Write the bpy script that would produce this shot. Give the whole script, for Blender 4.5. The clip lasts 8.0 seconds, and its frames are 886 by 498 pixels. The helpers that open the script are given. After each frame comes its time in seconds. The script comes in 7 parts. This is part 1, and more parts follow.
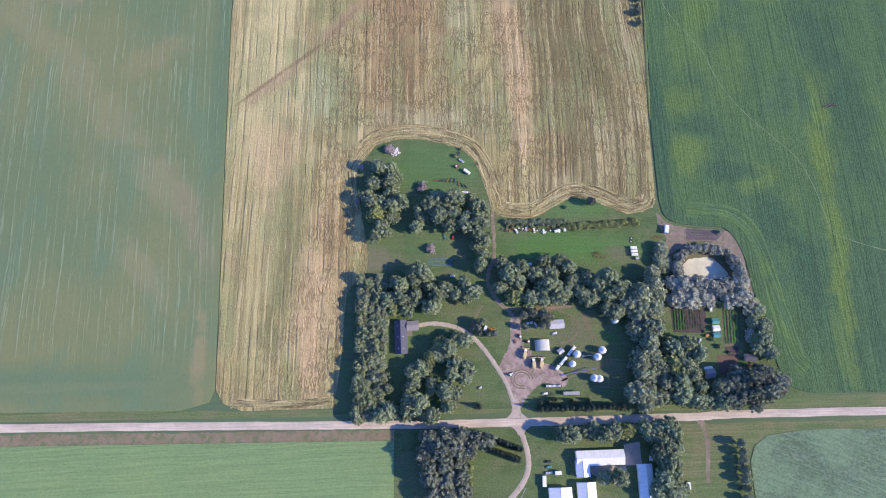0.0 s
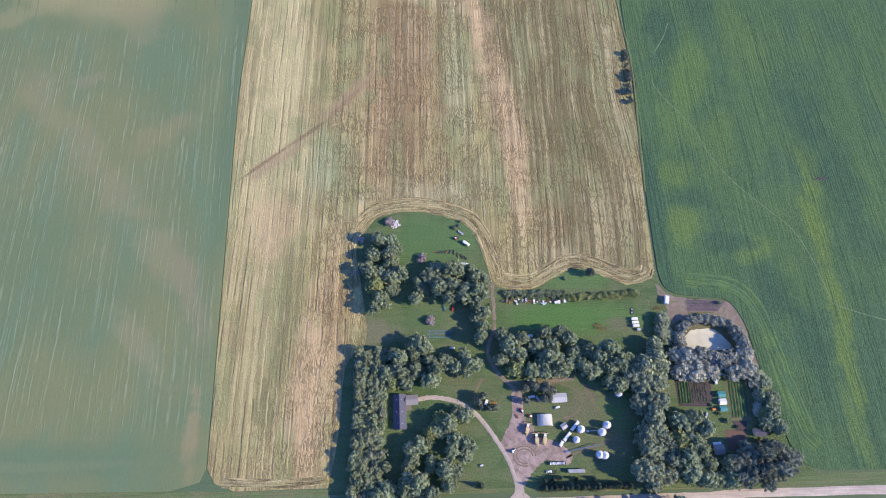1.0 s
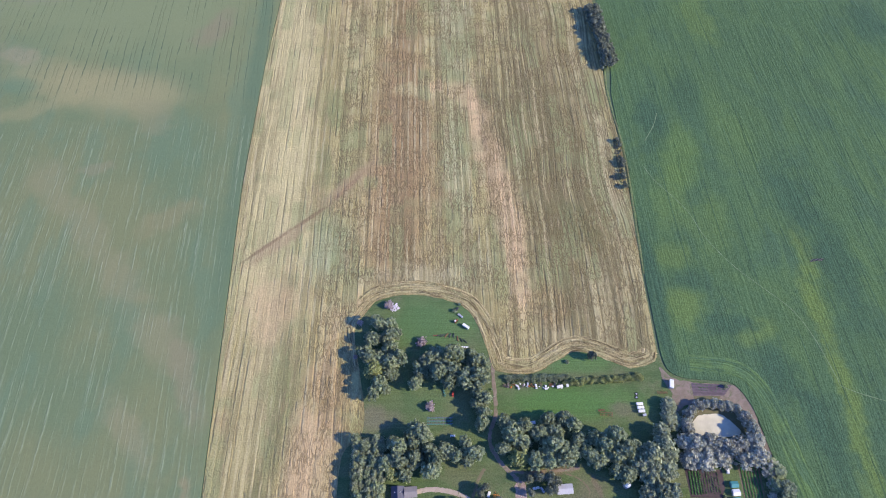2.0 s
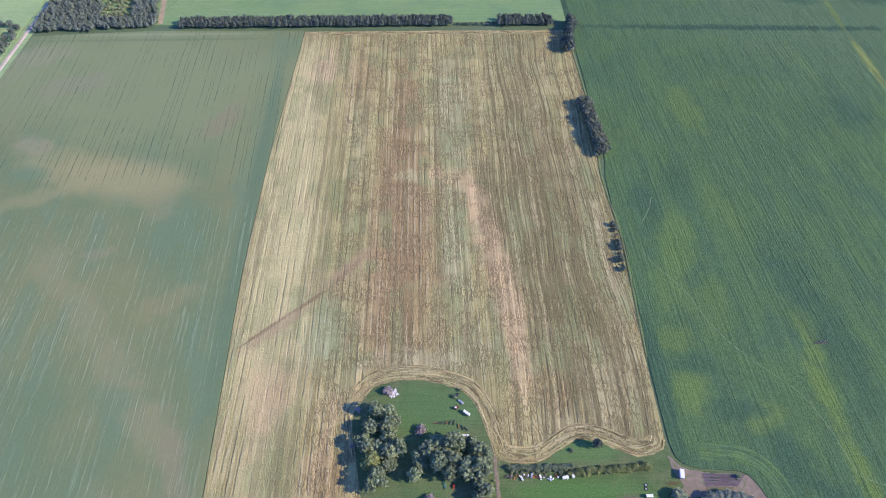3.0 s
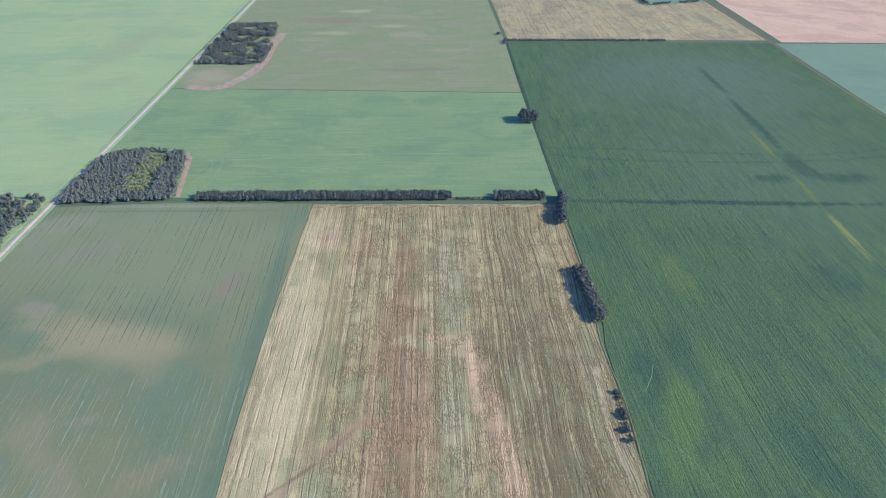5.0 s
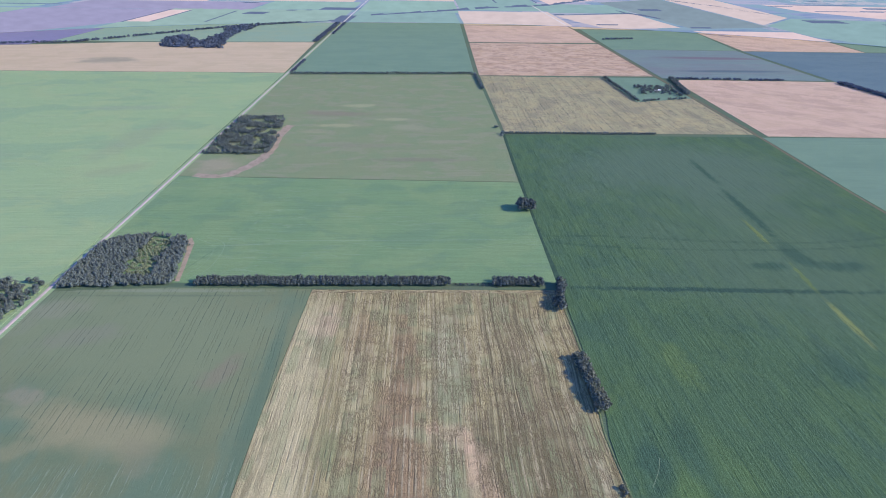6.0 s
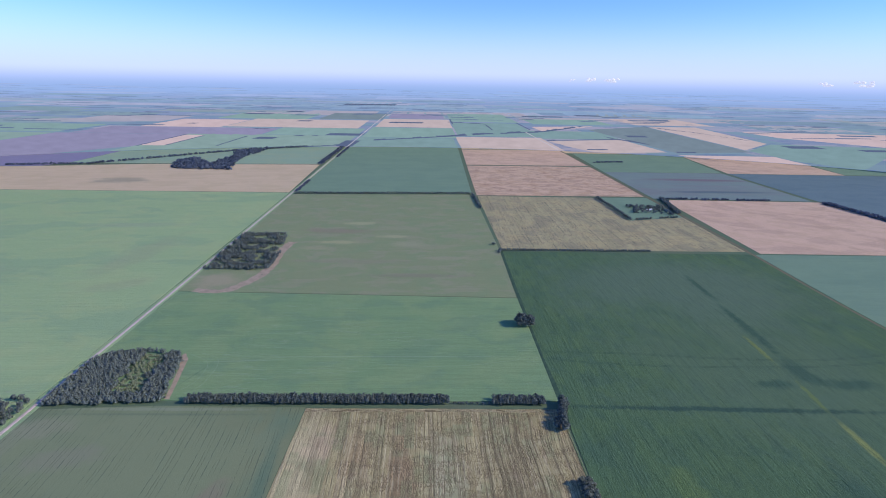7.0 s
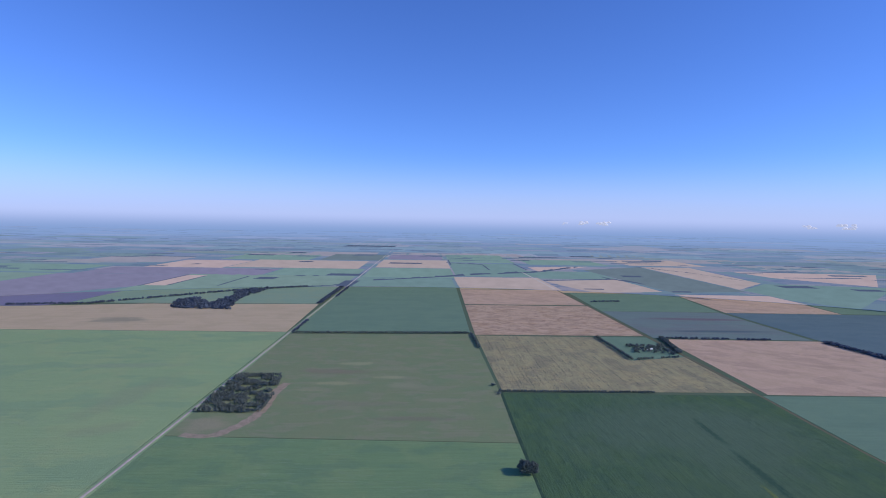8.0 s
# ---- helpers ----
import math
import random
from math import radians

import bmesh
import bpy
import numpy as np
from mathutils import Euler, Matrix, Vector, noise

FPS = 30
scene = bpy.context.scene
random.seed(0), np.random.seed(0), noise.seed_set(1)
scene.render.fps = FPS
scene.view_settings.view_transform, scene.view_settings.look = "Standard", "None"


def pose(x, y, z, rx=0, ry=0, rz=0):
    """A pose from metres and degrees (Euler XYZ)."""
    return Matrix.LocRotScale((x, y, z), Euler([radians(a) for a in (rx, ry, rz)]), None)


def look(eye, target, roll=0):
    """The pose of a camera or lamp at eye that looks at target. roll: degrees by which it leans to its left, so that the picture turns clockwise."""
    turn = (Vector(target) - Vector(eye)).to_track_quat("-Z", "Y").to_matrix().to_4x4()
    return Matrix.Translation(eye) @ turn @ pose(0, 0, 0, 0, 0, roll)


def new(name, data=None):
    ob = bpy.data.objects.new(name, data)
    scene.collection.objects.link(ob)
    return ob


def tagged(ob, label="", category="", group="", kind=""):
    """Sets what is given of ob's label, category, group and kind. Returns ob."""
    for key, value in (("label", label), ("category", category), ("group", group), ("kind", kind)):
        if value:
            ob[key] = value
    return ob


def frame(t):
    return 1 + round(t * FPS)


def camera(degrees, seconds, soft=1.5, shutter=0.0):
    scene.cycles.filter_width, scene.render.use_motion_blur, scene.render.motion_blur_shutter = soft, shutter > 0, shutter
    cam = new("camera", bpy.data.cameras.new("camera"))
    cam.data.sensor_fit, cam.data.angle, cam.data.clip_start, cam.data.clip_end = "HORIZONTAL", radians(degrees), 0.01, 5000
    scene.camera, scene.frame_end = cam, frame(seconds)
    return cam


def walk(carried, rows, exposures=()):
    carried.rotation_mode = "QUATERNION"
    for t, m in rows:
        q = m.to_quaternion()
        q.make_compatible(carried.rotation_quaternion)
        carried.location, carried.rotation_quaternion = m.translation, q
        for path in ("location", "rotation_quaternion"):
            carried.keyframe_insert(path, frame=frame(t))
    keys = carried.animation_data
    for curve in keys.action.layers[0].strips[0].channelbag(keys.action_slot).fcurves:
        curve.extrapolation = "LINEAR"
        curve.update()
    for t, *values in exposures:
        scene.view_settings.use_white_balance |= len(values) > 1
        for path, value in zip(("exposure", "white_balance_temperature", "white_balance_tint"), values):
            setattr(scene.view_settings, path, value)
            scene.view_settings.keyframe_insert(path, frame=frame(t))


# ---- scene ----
cam = camera(74.0, 8.0, 1.0)
PATH = [
    (0.0, pose(0, 0, 500, 15.24, -0.46, -0.92)),
    (0.5, pose(0, 0, 500, 18.41, -0.45, -0.94)),
    (1.0, pose(0, 0, 500, 22.19, -0.45, -1.08)),
    (1.5, pose(0, 0, 500, 26.21, -0.42, -1.21)),
    (3.0, pose(0, 0, 500, 38.36, -0.28, -1.55)),
    (3.5, pose(0, 0, 500, 42.41, -0.22, -1.61)),
    (4.0, pose(0, 0, 500, 46.45, -0.22, -1.61)),
    (4.5, pose(0, 0, 500, 50.51, -0.35, -1.52)),
    (6.0, pose(0, 0, 500, 62.73, -0.84, -1.36)),
    (6.5, pose(0, 0, 500, 67.97, -0.94, -1.38)),
    (7.0, pose(0, 0, 500, 73.96, -1.01, -1.45)),
    (7.5, pose(0, 0, 500, 80.59, -1.07, -1.50)),
    (8.0, pose(0, 0, 500, 87.48, -0.99, -1.61)),
]
EXPOSURES = [(0.0, 0.40, 7450, 11), (3.0, 0.40, 7250, 11), (4.5, 0.38, 6950, 11), (6.0, 0.15, 6550, 14.5), (6.5, 0.02, 6500, 15.5), (7.0, -0.26, 6450, 16),
             (7.5, -0.49, 6300, 15.5), (8.0, -0.69, 6250, 15)]
walk(cam, PATH, EXPOSURES)

# ---- light ----
SUN_ELEVATION, SUN_AZIMUTH = radians(29.5), radians(102)   # azimuth clockwise from +y
world = bpy.data.worlds.new("world")
scene.world = world
world.use_nodes = True
wn = world.node_tree.nodes
sky = wn.new("ShaderNodeTexSky")
sky.sky_type = "NISHITA"
sky.sun_disc = False
sky.sun_elevation, sky.sun_rotation = SUN_ELEVATION, SUN_AZIMUTH
sky.altitude, sky.air_density, sky.dust_density, sky.ozone_density = 1500, 1.0, 0.0, 6.0
tone = wn.new("ShaderNodeMix")
tone.data_type, tone.blend_type = "RGBA", "MULTIPLY"
tone.inputs[0].default_value, tone.inputs[7].default_value = 1.0, (0.72, 0.9, 1.36, 1)
world.node_tree.links.new(sky.outputs[0], tone.inputs[6])
# pale haze low over the horizon
where = wn.new("ShaderNodeTexCoord")
split = wn.new("ShaderNodeSeparateXYZ")
thin = wn.new("ShaderNodeMapRange")
thin.interpolation_type = "SMOOTHERSTEP"
for key, value in zip(("From Min", "From Max", "To Min", "To Max"), (0.13, -0.03, 0.0, 1.0)):
    thin.inputs[key].default_value = value
haze = wn.new("ShaderNodeMix")
haze.data_type = "RGBA"
haze.inputs[7].default_value = (3.75, 4.5, 7.0, 1)
world.node_tree.links.new(where.outputs["Generated"], split.inputs[0])
world.node_tree.links.new(split.outputs[2], thin.inputs["Value"])
world.node_tree.links.new(thin.outputs[0], haze.inputs[0])
world.node_tree.links.new(tone.outputs[2], haze.inputs[6])
low = wn.new("ShaderNodeMapRange")
low.interpolation_type = "SMOOTHSTEP"
for key, value in zip(("From Min", "From Max", "To Min", "To Max"), (0.014, -0.018, 0.0, 1.0)):
    low.inputs[key].default_value = value
murk = wn.new("ShaderNodeMix")
murk.data_type = "RGBA"
murk.inputs[7].default_value = (1.9, 2.9, 5.0, 1)
world.node_tree.links.new(split.outputs[2], low.inputs["Value"])
world.node_tree.links.new(low.outputs[0], murk.inputs[0])
world.node_tree.links.new(haze.outputs[2], murk.inputs[6])
world.node_tree.links.new(murk.outputs[2], wn["Background"].inputs[0])
wn["Background"].inputs[1].default_value = 0.2

sun_data = bpy.data.lights.new("sun", "SUN")
sun_data.energy, sun_data.angle, sun_data.color = 4.3, radians(0.55), (1.0, 0.9, 0.73)
sun = new("sun", sun_data)
sun_way = Vector((math.sin(SUN_AZIMUTH) * math.cos(SUN_ELEVATION), math.cos(SUN_AZIMUTH) * math.cos(SUN_ELEVATION), math.sin(SUN_ELEVATION)))
sun.matrix_world = look(sun_way * 900, (0, 0, 0))


# ---- materials ----
class Graph:
    """A short way to write node materials; world position in metres is the coordinate."""

    def __init__(self, name, rough=0.9, metal=0.0, spec=0.3):
        self.rag = {}
        self.mat = bpy.data.materials.new(name)
        self.mat.use_nodes = True
        self.tree = self.mat.node_tree
        self.bsdf = self.tree.nodes["Principled BSDF"]
        self.bsdf.inputs["Roughness"].default_value = rough
        self.bsdf.inputs["Metallic"].default_value = metal
        self.bsdf.inputs["Specular IOR Level"].default_value = spec
        self.pos = self.node("ShaderNodeNewGeometry").outputs["Position"]

    def node(self, kind):
        return self.tree.nodes.new(kind)

    def put(self, socket, value):
        if isinstance(value, bpy.types.NodeSocket):
            self.tree.links.new(value, socket)
        elif isinstance(value, (tuple, list)) and len(value) == 3 and socket.type == "RGBA":
            socket.default_value = (*value, 1)
        else:
            socket.default_value = value

    def math(self, op, a, b=0.0, c=0.0):
        n = self.node("ShaderNodeMath")
        n.operation = op
        for s, v in zip(n.inputs, (a, b, c)):
            self.put(s, v)
        return n.outputs[0]

    def mapped(self, vec, place=(0, 0, 0), turn=0.0, scale=(1, 1, 1)):
        """Turned by -turn degrees about place, then scaled."""
        a = self.node("ShaderNodeVectorMath")
        a.operation = "SUBTRACT"
        self.put(a.inputs[0], vec)
        a.inputs[1].default_value = place
        m = self.node("ShaderNodeMapping")
        self.put(m.inputs[0], a.outputs[0])
        m.inputs["Rotation"].default_value = (0, 0, radians(-turn))
        b = self.node("ShaderNodeVectorMath")
        b.operation = "MULTIPLY"
        self.put(b.inputs[0], m.outputs[0])
        b.inputs[1].default_value = scale
        return b.outputs[0]

    def noise(self, vec, scale=1.0, detail=2.0, rough=0.5, warp=0.0):
        n = self.node("ShaderNodeTexNoise")
        self.put(n.inputs["Vector"], vec)
        n.inputs["Scale"].default_value, n.inputs["Detail"].default_value = scale, detail
        n.inputs["Roughness"].default_value, n.inputs["Distortion"].default_value = rough, warp
        return n.outputs[0]

    def ramp(self, value, lo, hi, a=0.0, b=1.0):
        n = self.node("ShaderNodeMapRange")
        n.interpolation_type = "SMOOTHSTEP"
        for k, v in zip(("Value", "From Min", "From Max", "To Min", "To Max"), (value, lo, hi, a, b)):
            self.put(n.inputs[k], v)
        return n.outputs[0]

    def mix(self, fac, a, b, blend="MIX"):
        n = self.node("ShaderNodeMix")
        n.data_type, n.blend_type = "RGBA", blend
        self.put(n.inputs[0], fac)
        self.put(n.inputs[6], a)
        self.put(n.inputs[7], b)
        return n.outputs[2]

    def times(self, colour, value):
        n = self.node("ShaderNodeVectorMath")
        n.operation = "SCALE"
        self.put(n.inputs[0], colour)
        self.put(n.inputs["Scale"], value)
        return n.outputs[0]

    def bump(self, height, strength, distance):
        n = self.node("ShaderNodeBump")
        n.inputs["Strength"].default_value, n.inputs["Distance"].default_value = strength, distance
        self.put(n.inputs["Height"], height)
        self.put(self.bsdf.inputs["Normal"], n.outputs[0])

    def done(self, colour):
        self.put(self.bsdf.inputs["Base Color"], colour)
        return self.mat


def blob(g, colour, spot):
    """A soft patch of another growth, soil or painted haze: (x, y, half length, half width, turn, colour, strength[,
    raggedness]).
    """
    x, y, rx, ry, turn, other, strength, rag = spot if len(spot) == 8 else (*spot, 1.5)
    size = min((6, 14, 30, 70, 200), key=lambda s: abs(math.log(s / (1.2 * min(rx, ry) + 4))))
    if size not in g.rag:
        g.rag[size] = g.noise(g.mapped(g.pos, (7.0 * size, 3.0 * size, 0)), 1 / size, 3, 0.6)
    ragged = g.rag[size]
    v = g.mapped(g.pos, (x, y, 0), turn, (1 / rx, 1 / ry, 0))
    n = g.node("ShaderNodeVectorMath")
    n.operation = "LENGTH"
    g.put(n.inputs[0], v)
    edge = g.math("ADD", n.outputs["Value"], g.math("MULTIPLY_ADD", ragged, rag, -0.5 * rag))
    return g.mix(g.math("MULTIPLY", g.ramp(edge, 1.15, 0.35), strength), colour, other)


def zone_mask(g, zones):
    """1 inside soft ellipses (x, y, half x, half y), 0 outside."""
    total = 0.0
    for x, y, rx, ry in zones:
        n = g.node("ShaderNodeVectorMath")
        n.operation = "LENGTH"
        g.put(n.inputs[0], g.mapped(g.pos, (x, y, 0), 0, (1 / rx, 1 / ry, 0)))
        total = g.math("MAXIMUM", total, g.ramp(n.outputs["Value"], 1.1, 0.75))
    return total


def crop(name, colours, turn=0.0, row=2.5, row_depth=0.25, row_long=40.0, bands=14.0, band_mix=0.4, patch=90.0, patch_mix=0.5, patch_long=1.0, spots=(), grain=0.25, grain_size=1.4,
         veins=(), crinkle=None, ridges=(), tram=None, relief=0.3, extra=None, coords=None, rough=0.95, wander_by=5.0, dashes=()):
    """A crop or stubble: base, second tone in wide bands along the rows, third tone in patches, rows of streaks.
    veins: (spacing, length, colour, strength, width) of thin wandering lines; crinkle: (width, length, colour, strength) of short lodged tufts;
    ridges: (width, length, colour, strength, thickness, zones) of short crooked furrows; tram: (spacing, colour, strength) of evenly spaced wheel lines;
    dashes: (spacing, offset, colour, strength) of broken, beaded lines along the rows."""
    g = Graph(name, rough, 0, 0.1)
    base, second, third = colours
    pos = coords(g) if coords else g.pos
    along = g.mapped(pos, turn=turn)
    wander = g.noise(along, 0.02, 3, 0.6)
    shifted = g.mapped(g.math_vec(along, wander, wander_by), scale=(1, 1, 0))
    lanes = g.noise(g.mapped(shifted, scale=(1 / bands, 1 / (bands * 30), 0)), 1.0, 2, 0.55)
    rows = g.noise(g.mapped(shifted, scale=(1 / row, 1 / (row * row_long), 0)), 1.0, 3, 0.6)
    fine = g.noise(pos, 1 / grain_size, 4, 0.65)
    big = g.noise(g.mapped(pos, turn=turn, scale=(1 / patch, 1 / (patch * patch_long), 0)), 1.0, 5, 0.62, 0.4)
    lines, clods = g.ramp(rows, 0.34, 0.66), g.ramp(fine, 0.3, 0.7)
    c = g.mix(g.math("MULTIPLY", g.ramp(lanes, 0.42, 0.58), band_mix), base, second)
    c = g.mix(g.math("MULTIPLY", g.ramp(big, 0.47, 0.6), patch_mix), c, third)
    if extra:
        tone, size, strength = extra
        second_patch = g.noise(g.mapped(pos, (400, 900, 0), turn, (1 / size, 1 / (size * 1.7), 0)), 1.0, 5, 0.65, 0.5)
        c = g.mix(g.math("MULTIPLY", g.ramp(second_patch, 0.49, 0.6), strength), c, tone)
    for spot in spots:
        c = blob(g, c, spot)
    height = g.math("ADD", lines, g.math("MULTIPLY", clods, 0.6))
    for spacing, long, tone, strength, width in veins:
        n = g.noise(g.mapped(shifted, (31.0 * spacing, 7.0, 0), 0, (1 / spacing, 1 / long, 0)), 1.0, 4, 0.6)
        thin = g.ramp(g.math("ABSOLUTE", g.math("SUBTRACT", n, 0.5)), width, 0.3 * width)
        thin = g.math("MULTIPLY", thin, g.ramp(g.noise(g.mapped(pos, (5.0 * spacing, 0, 0), turn, (1 / (3 * spacing), 1 / (9 * spacing), 0)), 1.0, 3), 0.46, 0.6))
        c = g.mix(g.math("MULTIPLY", thin, strength), c, tone)
        height = g.math("ADD", height, g.math("MULTIPLY", thin, 1.5))
    if crinkle:
        width, long, tone, strength = crinkle
        n = g.noise(g.mapped(shifted, (3.0, 2.0, 0), 0, (1 / width, 1 / long, 0)), 1.0, 3, 0.7, 0.3)
        where = g.ramp(g.noise(g.mapped(pos, turn=turn, scale=(1 / 26, 1 / 80, 0)), 1.0, 4, 0.65), 0.38, 0.56)
        tufts = g.math("MULTIPLY", g.ramp(n, 0.5, 0.62), where)
        c = g.mix(g.math("MULTIPLY", tufts, strength), c, tone)
        height = g.math("SUBTRACT", height, g.math("MULTIPLY", tufts, 0.7))
    for width, long, tone, strength, thick, zones in ridges:
        n = g.noise(g.mapped(shifted, (13.0 * width, 9.0, 0), 0, (1 / width, 1 / long, 0)), 1.0, 3, 0.55, 0.9 if long < 20 else 0.25)
        thin = g.ramp(g.math("ABSOLUTE", g.math("SUBTRACT", n, 0.5)), thick, 0.25 * thick)
        where = g.ramp(g.noise(pos, 1 / 34, 3, 0.6), 0.4, 0.62)
        if zones:
            where = g.math("MULTIPLY", where, zone_mask(g, zones))
        thin = g.math("MULTIPLY", thin, where)
        c = g.mix(g.math("MULTIPLY", thin, strength), c, tone)
        height = g.math("SUBTRACT", height, g.math("MULTIPLY", thin, 1.3))
    if tram:
        spacing, tone, strength = tram
        x = g.node("ShaderNodeSeparateXYZ")
        g.put(x.inputs[0], g.math_vec(along, wander, min(2.0, wander_by)))
        near = g.math("PINGPONG", x.outputs[0], spacing / 2)
        on = g.math("MULTIPLY", g.ramp(near, 0.75, 0.35), g.ramp(g.noise(g.mapped(along, scale=(1 / 30, 1 / 90, 0)), 1.0, 3), 0.36, 0.55))
        c = g.mix(g.math("MULTIPLY", on, strength), c, tone)
    for spacing, offset, tone, strength in dashes:
        x = g.node("ShaderNodeSeparateXYZ")
        g.put(x.inputs[0], g.math_vec(along, g.noise(along, 0.09, 3, 0.6), 2.6))
        near = g.math("PINGPONG", g.math("ADD", x.outputs[0], offset), spacing / 2)
        beads = g.ramp(g.noise(g.mapped(along, (offset, 0, 0), scale=(1 / 4, 1 / 9, 0)), 1.0, 3, 0.6), 0.42, 0.62)
        stretch = g.ramp(g.noise(g.mapped(along, (3 * offset, 9, 0), scale=(1 / 22, 1 / 120, 0)), 1.0, 2), 0.45, 0.58)
        c = g.mix(g.math("MULTIPLY", g.math("MULTIPLY", g.ramp(near, 1.0 if spacing < 33 else 4.0, 0.4 if spacing < 33 else 2.0), g.math("MULTIPLY", beads, stretch)), strength), c, tone)
    shade = g.math("ADD", g.math("MULTIPLY_ADD", lines, 1.2 * row_depth, 1 - 0.6 * row_depth), g.math("MULTIPLY_ADD", clods, 1.4 * grain, -0.7 * grain))
    c = g.times(c, shade)
    g.bump(height, 0.8, relief)
    return g.done(c)


def math_vec(self, vec, value, amount):
    """vec shifted sideways (x) by value * amount."""
    n = self.node("ShaderNodeCombineXYZ")
    self.put(n.inputs[0], self.math("MULTIPLY_ADD", value, amount, -amount / 2))
    a = self.node("ShaderNodeVectorMath")
    a.operation = "ADD"
    self.put(a.inputs[0], vec)
    self.put(a.inputs[1], n.outputs[0])
    return a.outputs[0]


Graph.math_vec = math_vec


def uv_coords(g):
    n = g.node("ShaderNodeUVMap")
    n.uv_map = "UVMap"
    return n.outputs[0]


def plain(name, colour, rough=0.6, metal=0.0, dirt=0.15, size=0.8, spec=0.4):
    """Paint, sheet metal or plastic with dirt and fading at two scales."""
    g = Graph(name, rough, metal, spec)
    a, b = g.noise(g.pos, 1 / size, 4, 0.6), g.noise(g.pos, 9 / size, 3)
    c = g.times(colour, g.math("ADD", g.math("MULTIPLY_ADD", a, 2 * dirt, 1 - dirt), g.math("MULTIPLY_ADD", b, dirt, -dirt / 2)))
    g.put(g.bsdf.inputs["Roughness"], g.ramp(a, 0.3, 0.7, rough - 0.1, min(1, rough + 0.15)))
    return g.done(c)


def ribbed(name, colour, pitch=0.6, turn=0.0, rough=0.45, metal=0.3):
    """Ribbed sheet steel roofing, weathered."""
    g = Graph(name, rough, metal, 0.4)
    w = g.node("ShaderNodeTexWave")
    g.put(w.inputs["Vector"], g.mapped(g.pos, turn=turn))
    w.inputs["Scale"].default_value = 0.314 / pitch
    stain = g.noise(g.mapped(g.pos, turn=turn, scale=(0.9, 0.15, 0.3)), 1.0, 4, 0.65)
    c = g.times(colour, g.math("ADD", g.math("MULTIPLY_ADD", stain, 0.4, 0.8), g.math("MULTIPLY_ADD", w.outputs[1], 0.1, -0.05)))
    g.bump(w.outputs[1], 0.4, 0.06)
    return g.done(c)


def leaf(name, colour, second, rough=0.75):
    g = Graph(name, rough, 0, 0.12)
    info = g.node("ShaderNodeObjectInfo").outputs["Random"]
    isle = g.node("ShaderNodeNewGeometry").outputs["Random Per Island"]
    big = g.noise(g.pos, 0.22, 3, 0.6)
    c = g.mix(g.ramp(big, 0.35, 0.68), colour, second)
    c = g.times(c, g.math("ADD", g.math("MULTIPLY_ADD", isle, 0.6, 0.6), g.math("MULTIPLY_ADD", info, 0.35, -0.1)))
    glow = g.node("ShaderNodeBsdfTranslucent")
    g.put(glow.inputs["Color"], c)
    both = g.node("ShaderNodeMixShader")
    both.inputs[0].default_value = 0.28
    g.tree.links.new(g.bsdf.outputs[0], both.inputs[1])
    g.tree.links.new(glow.outputs[0], both.inputs[2])
    g.tree.links.new(both.outputs[0], g.tree.nodes["Material Output"].inputs["Surface"])
    return g.done(c)


def soil(name, colour, second, size=6.0, rows=0.0, turn=0.0, stones=0.3, weeds=0.0):
    """Bare ground in two tones; weeds is the share of it that grass has crept over."""
    g = Graph(name, 0.97, 0, 0.1)
    a, b, f = g.noise(g.pos, 1 / size, 5, 0.65, 0.5), g.noise(g.pos, 2.2, 3), g.noise(g.pos, 0.05, 3)
    c = g.mix(g.ramp(a, 0.35, 0.65), colour, second)
    c = g.times(c, g.math("ADD", g.math("MULTIPLY_ADD", b, stones, 1 - stones / 2), g.math("MULTIPLY_ADD", f, 0.5, -0.25)))
    h = b
    if rows:
        r = g.noise(g.mapped(g.pos, turn=turn, scale=(1 / rows, 1 / (rows * 20), 0)), 1.0, 3)
        c = g.times(c, g.math("MULTIPLY_ADD", r, 0.8, 0.6))
        h = r
    if weeds:
        w = g.noise(g.mapped(g.pos, (70, 30, 0)), 0.16, 6, 0.72, 0.6)
        c = g.mix(g.math("MULTIPLY", g.ramp(w, 0.62 - 0.3 * weeds, 0.72 - 0.3 * weeds), 0.75), c, (0.14, 0.175, 0.085))
    g.bump(h, 0.5, 0.15)
    return g.done(c)


TAN, PALE = (0.435, 0.37, 0.172), (0.6, 0.522, 0.268)


def lanes_of(g, u, y, width, seed):
    """Passes of a machine, each width metres wide: metres to the nearest seam, and two tones of a pass (one all along it, one that changes on the way)."""
    index = g.math("FLOOR", g.math("DIVIDE", u, width))
    flat = g.node("ShaderNodeTexWhiteNoise")
    flat.noise_dimensions = "1D"
    g.put(flat.inputs["W"], g.math("ADD", index, seed))
    spot = g.node("ShaderNodeCombineXYZ")
    g.put(spot.inputs[0], g.math("MULTIPLY", index, 17.31))
    g.put(spot.inputs[1], g.math("DIVIDE", y, 120.0))
    spot.inputs[2].default_value = seed
    return g.math("PINGPONG", u, width / 2), flat.outputs["Value"], g.noise(spot.outputs[0], 1.0, 3, 0.65)


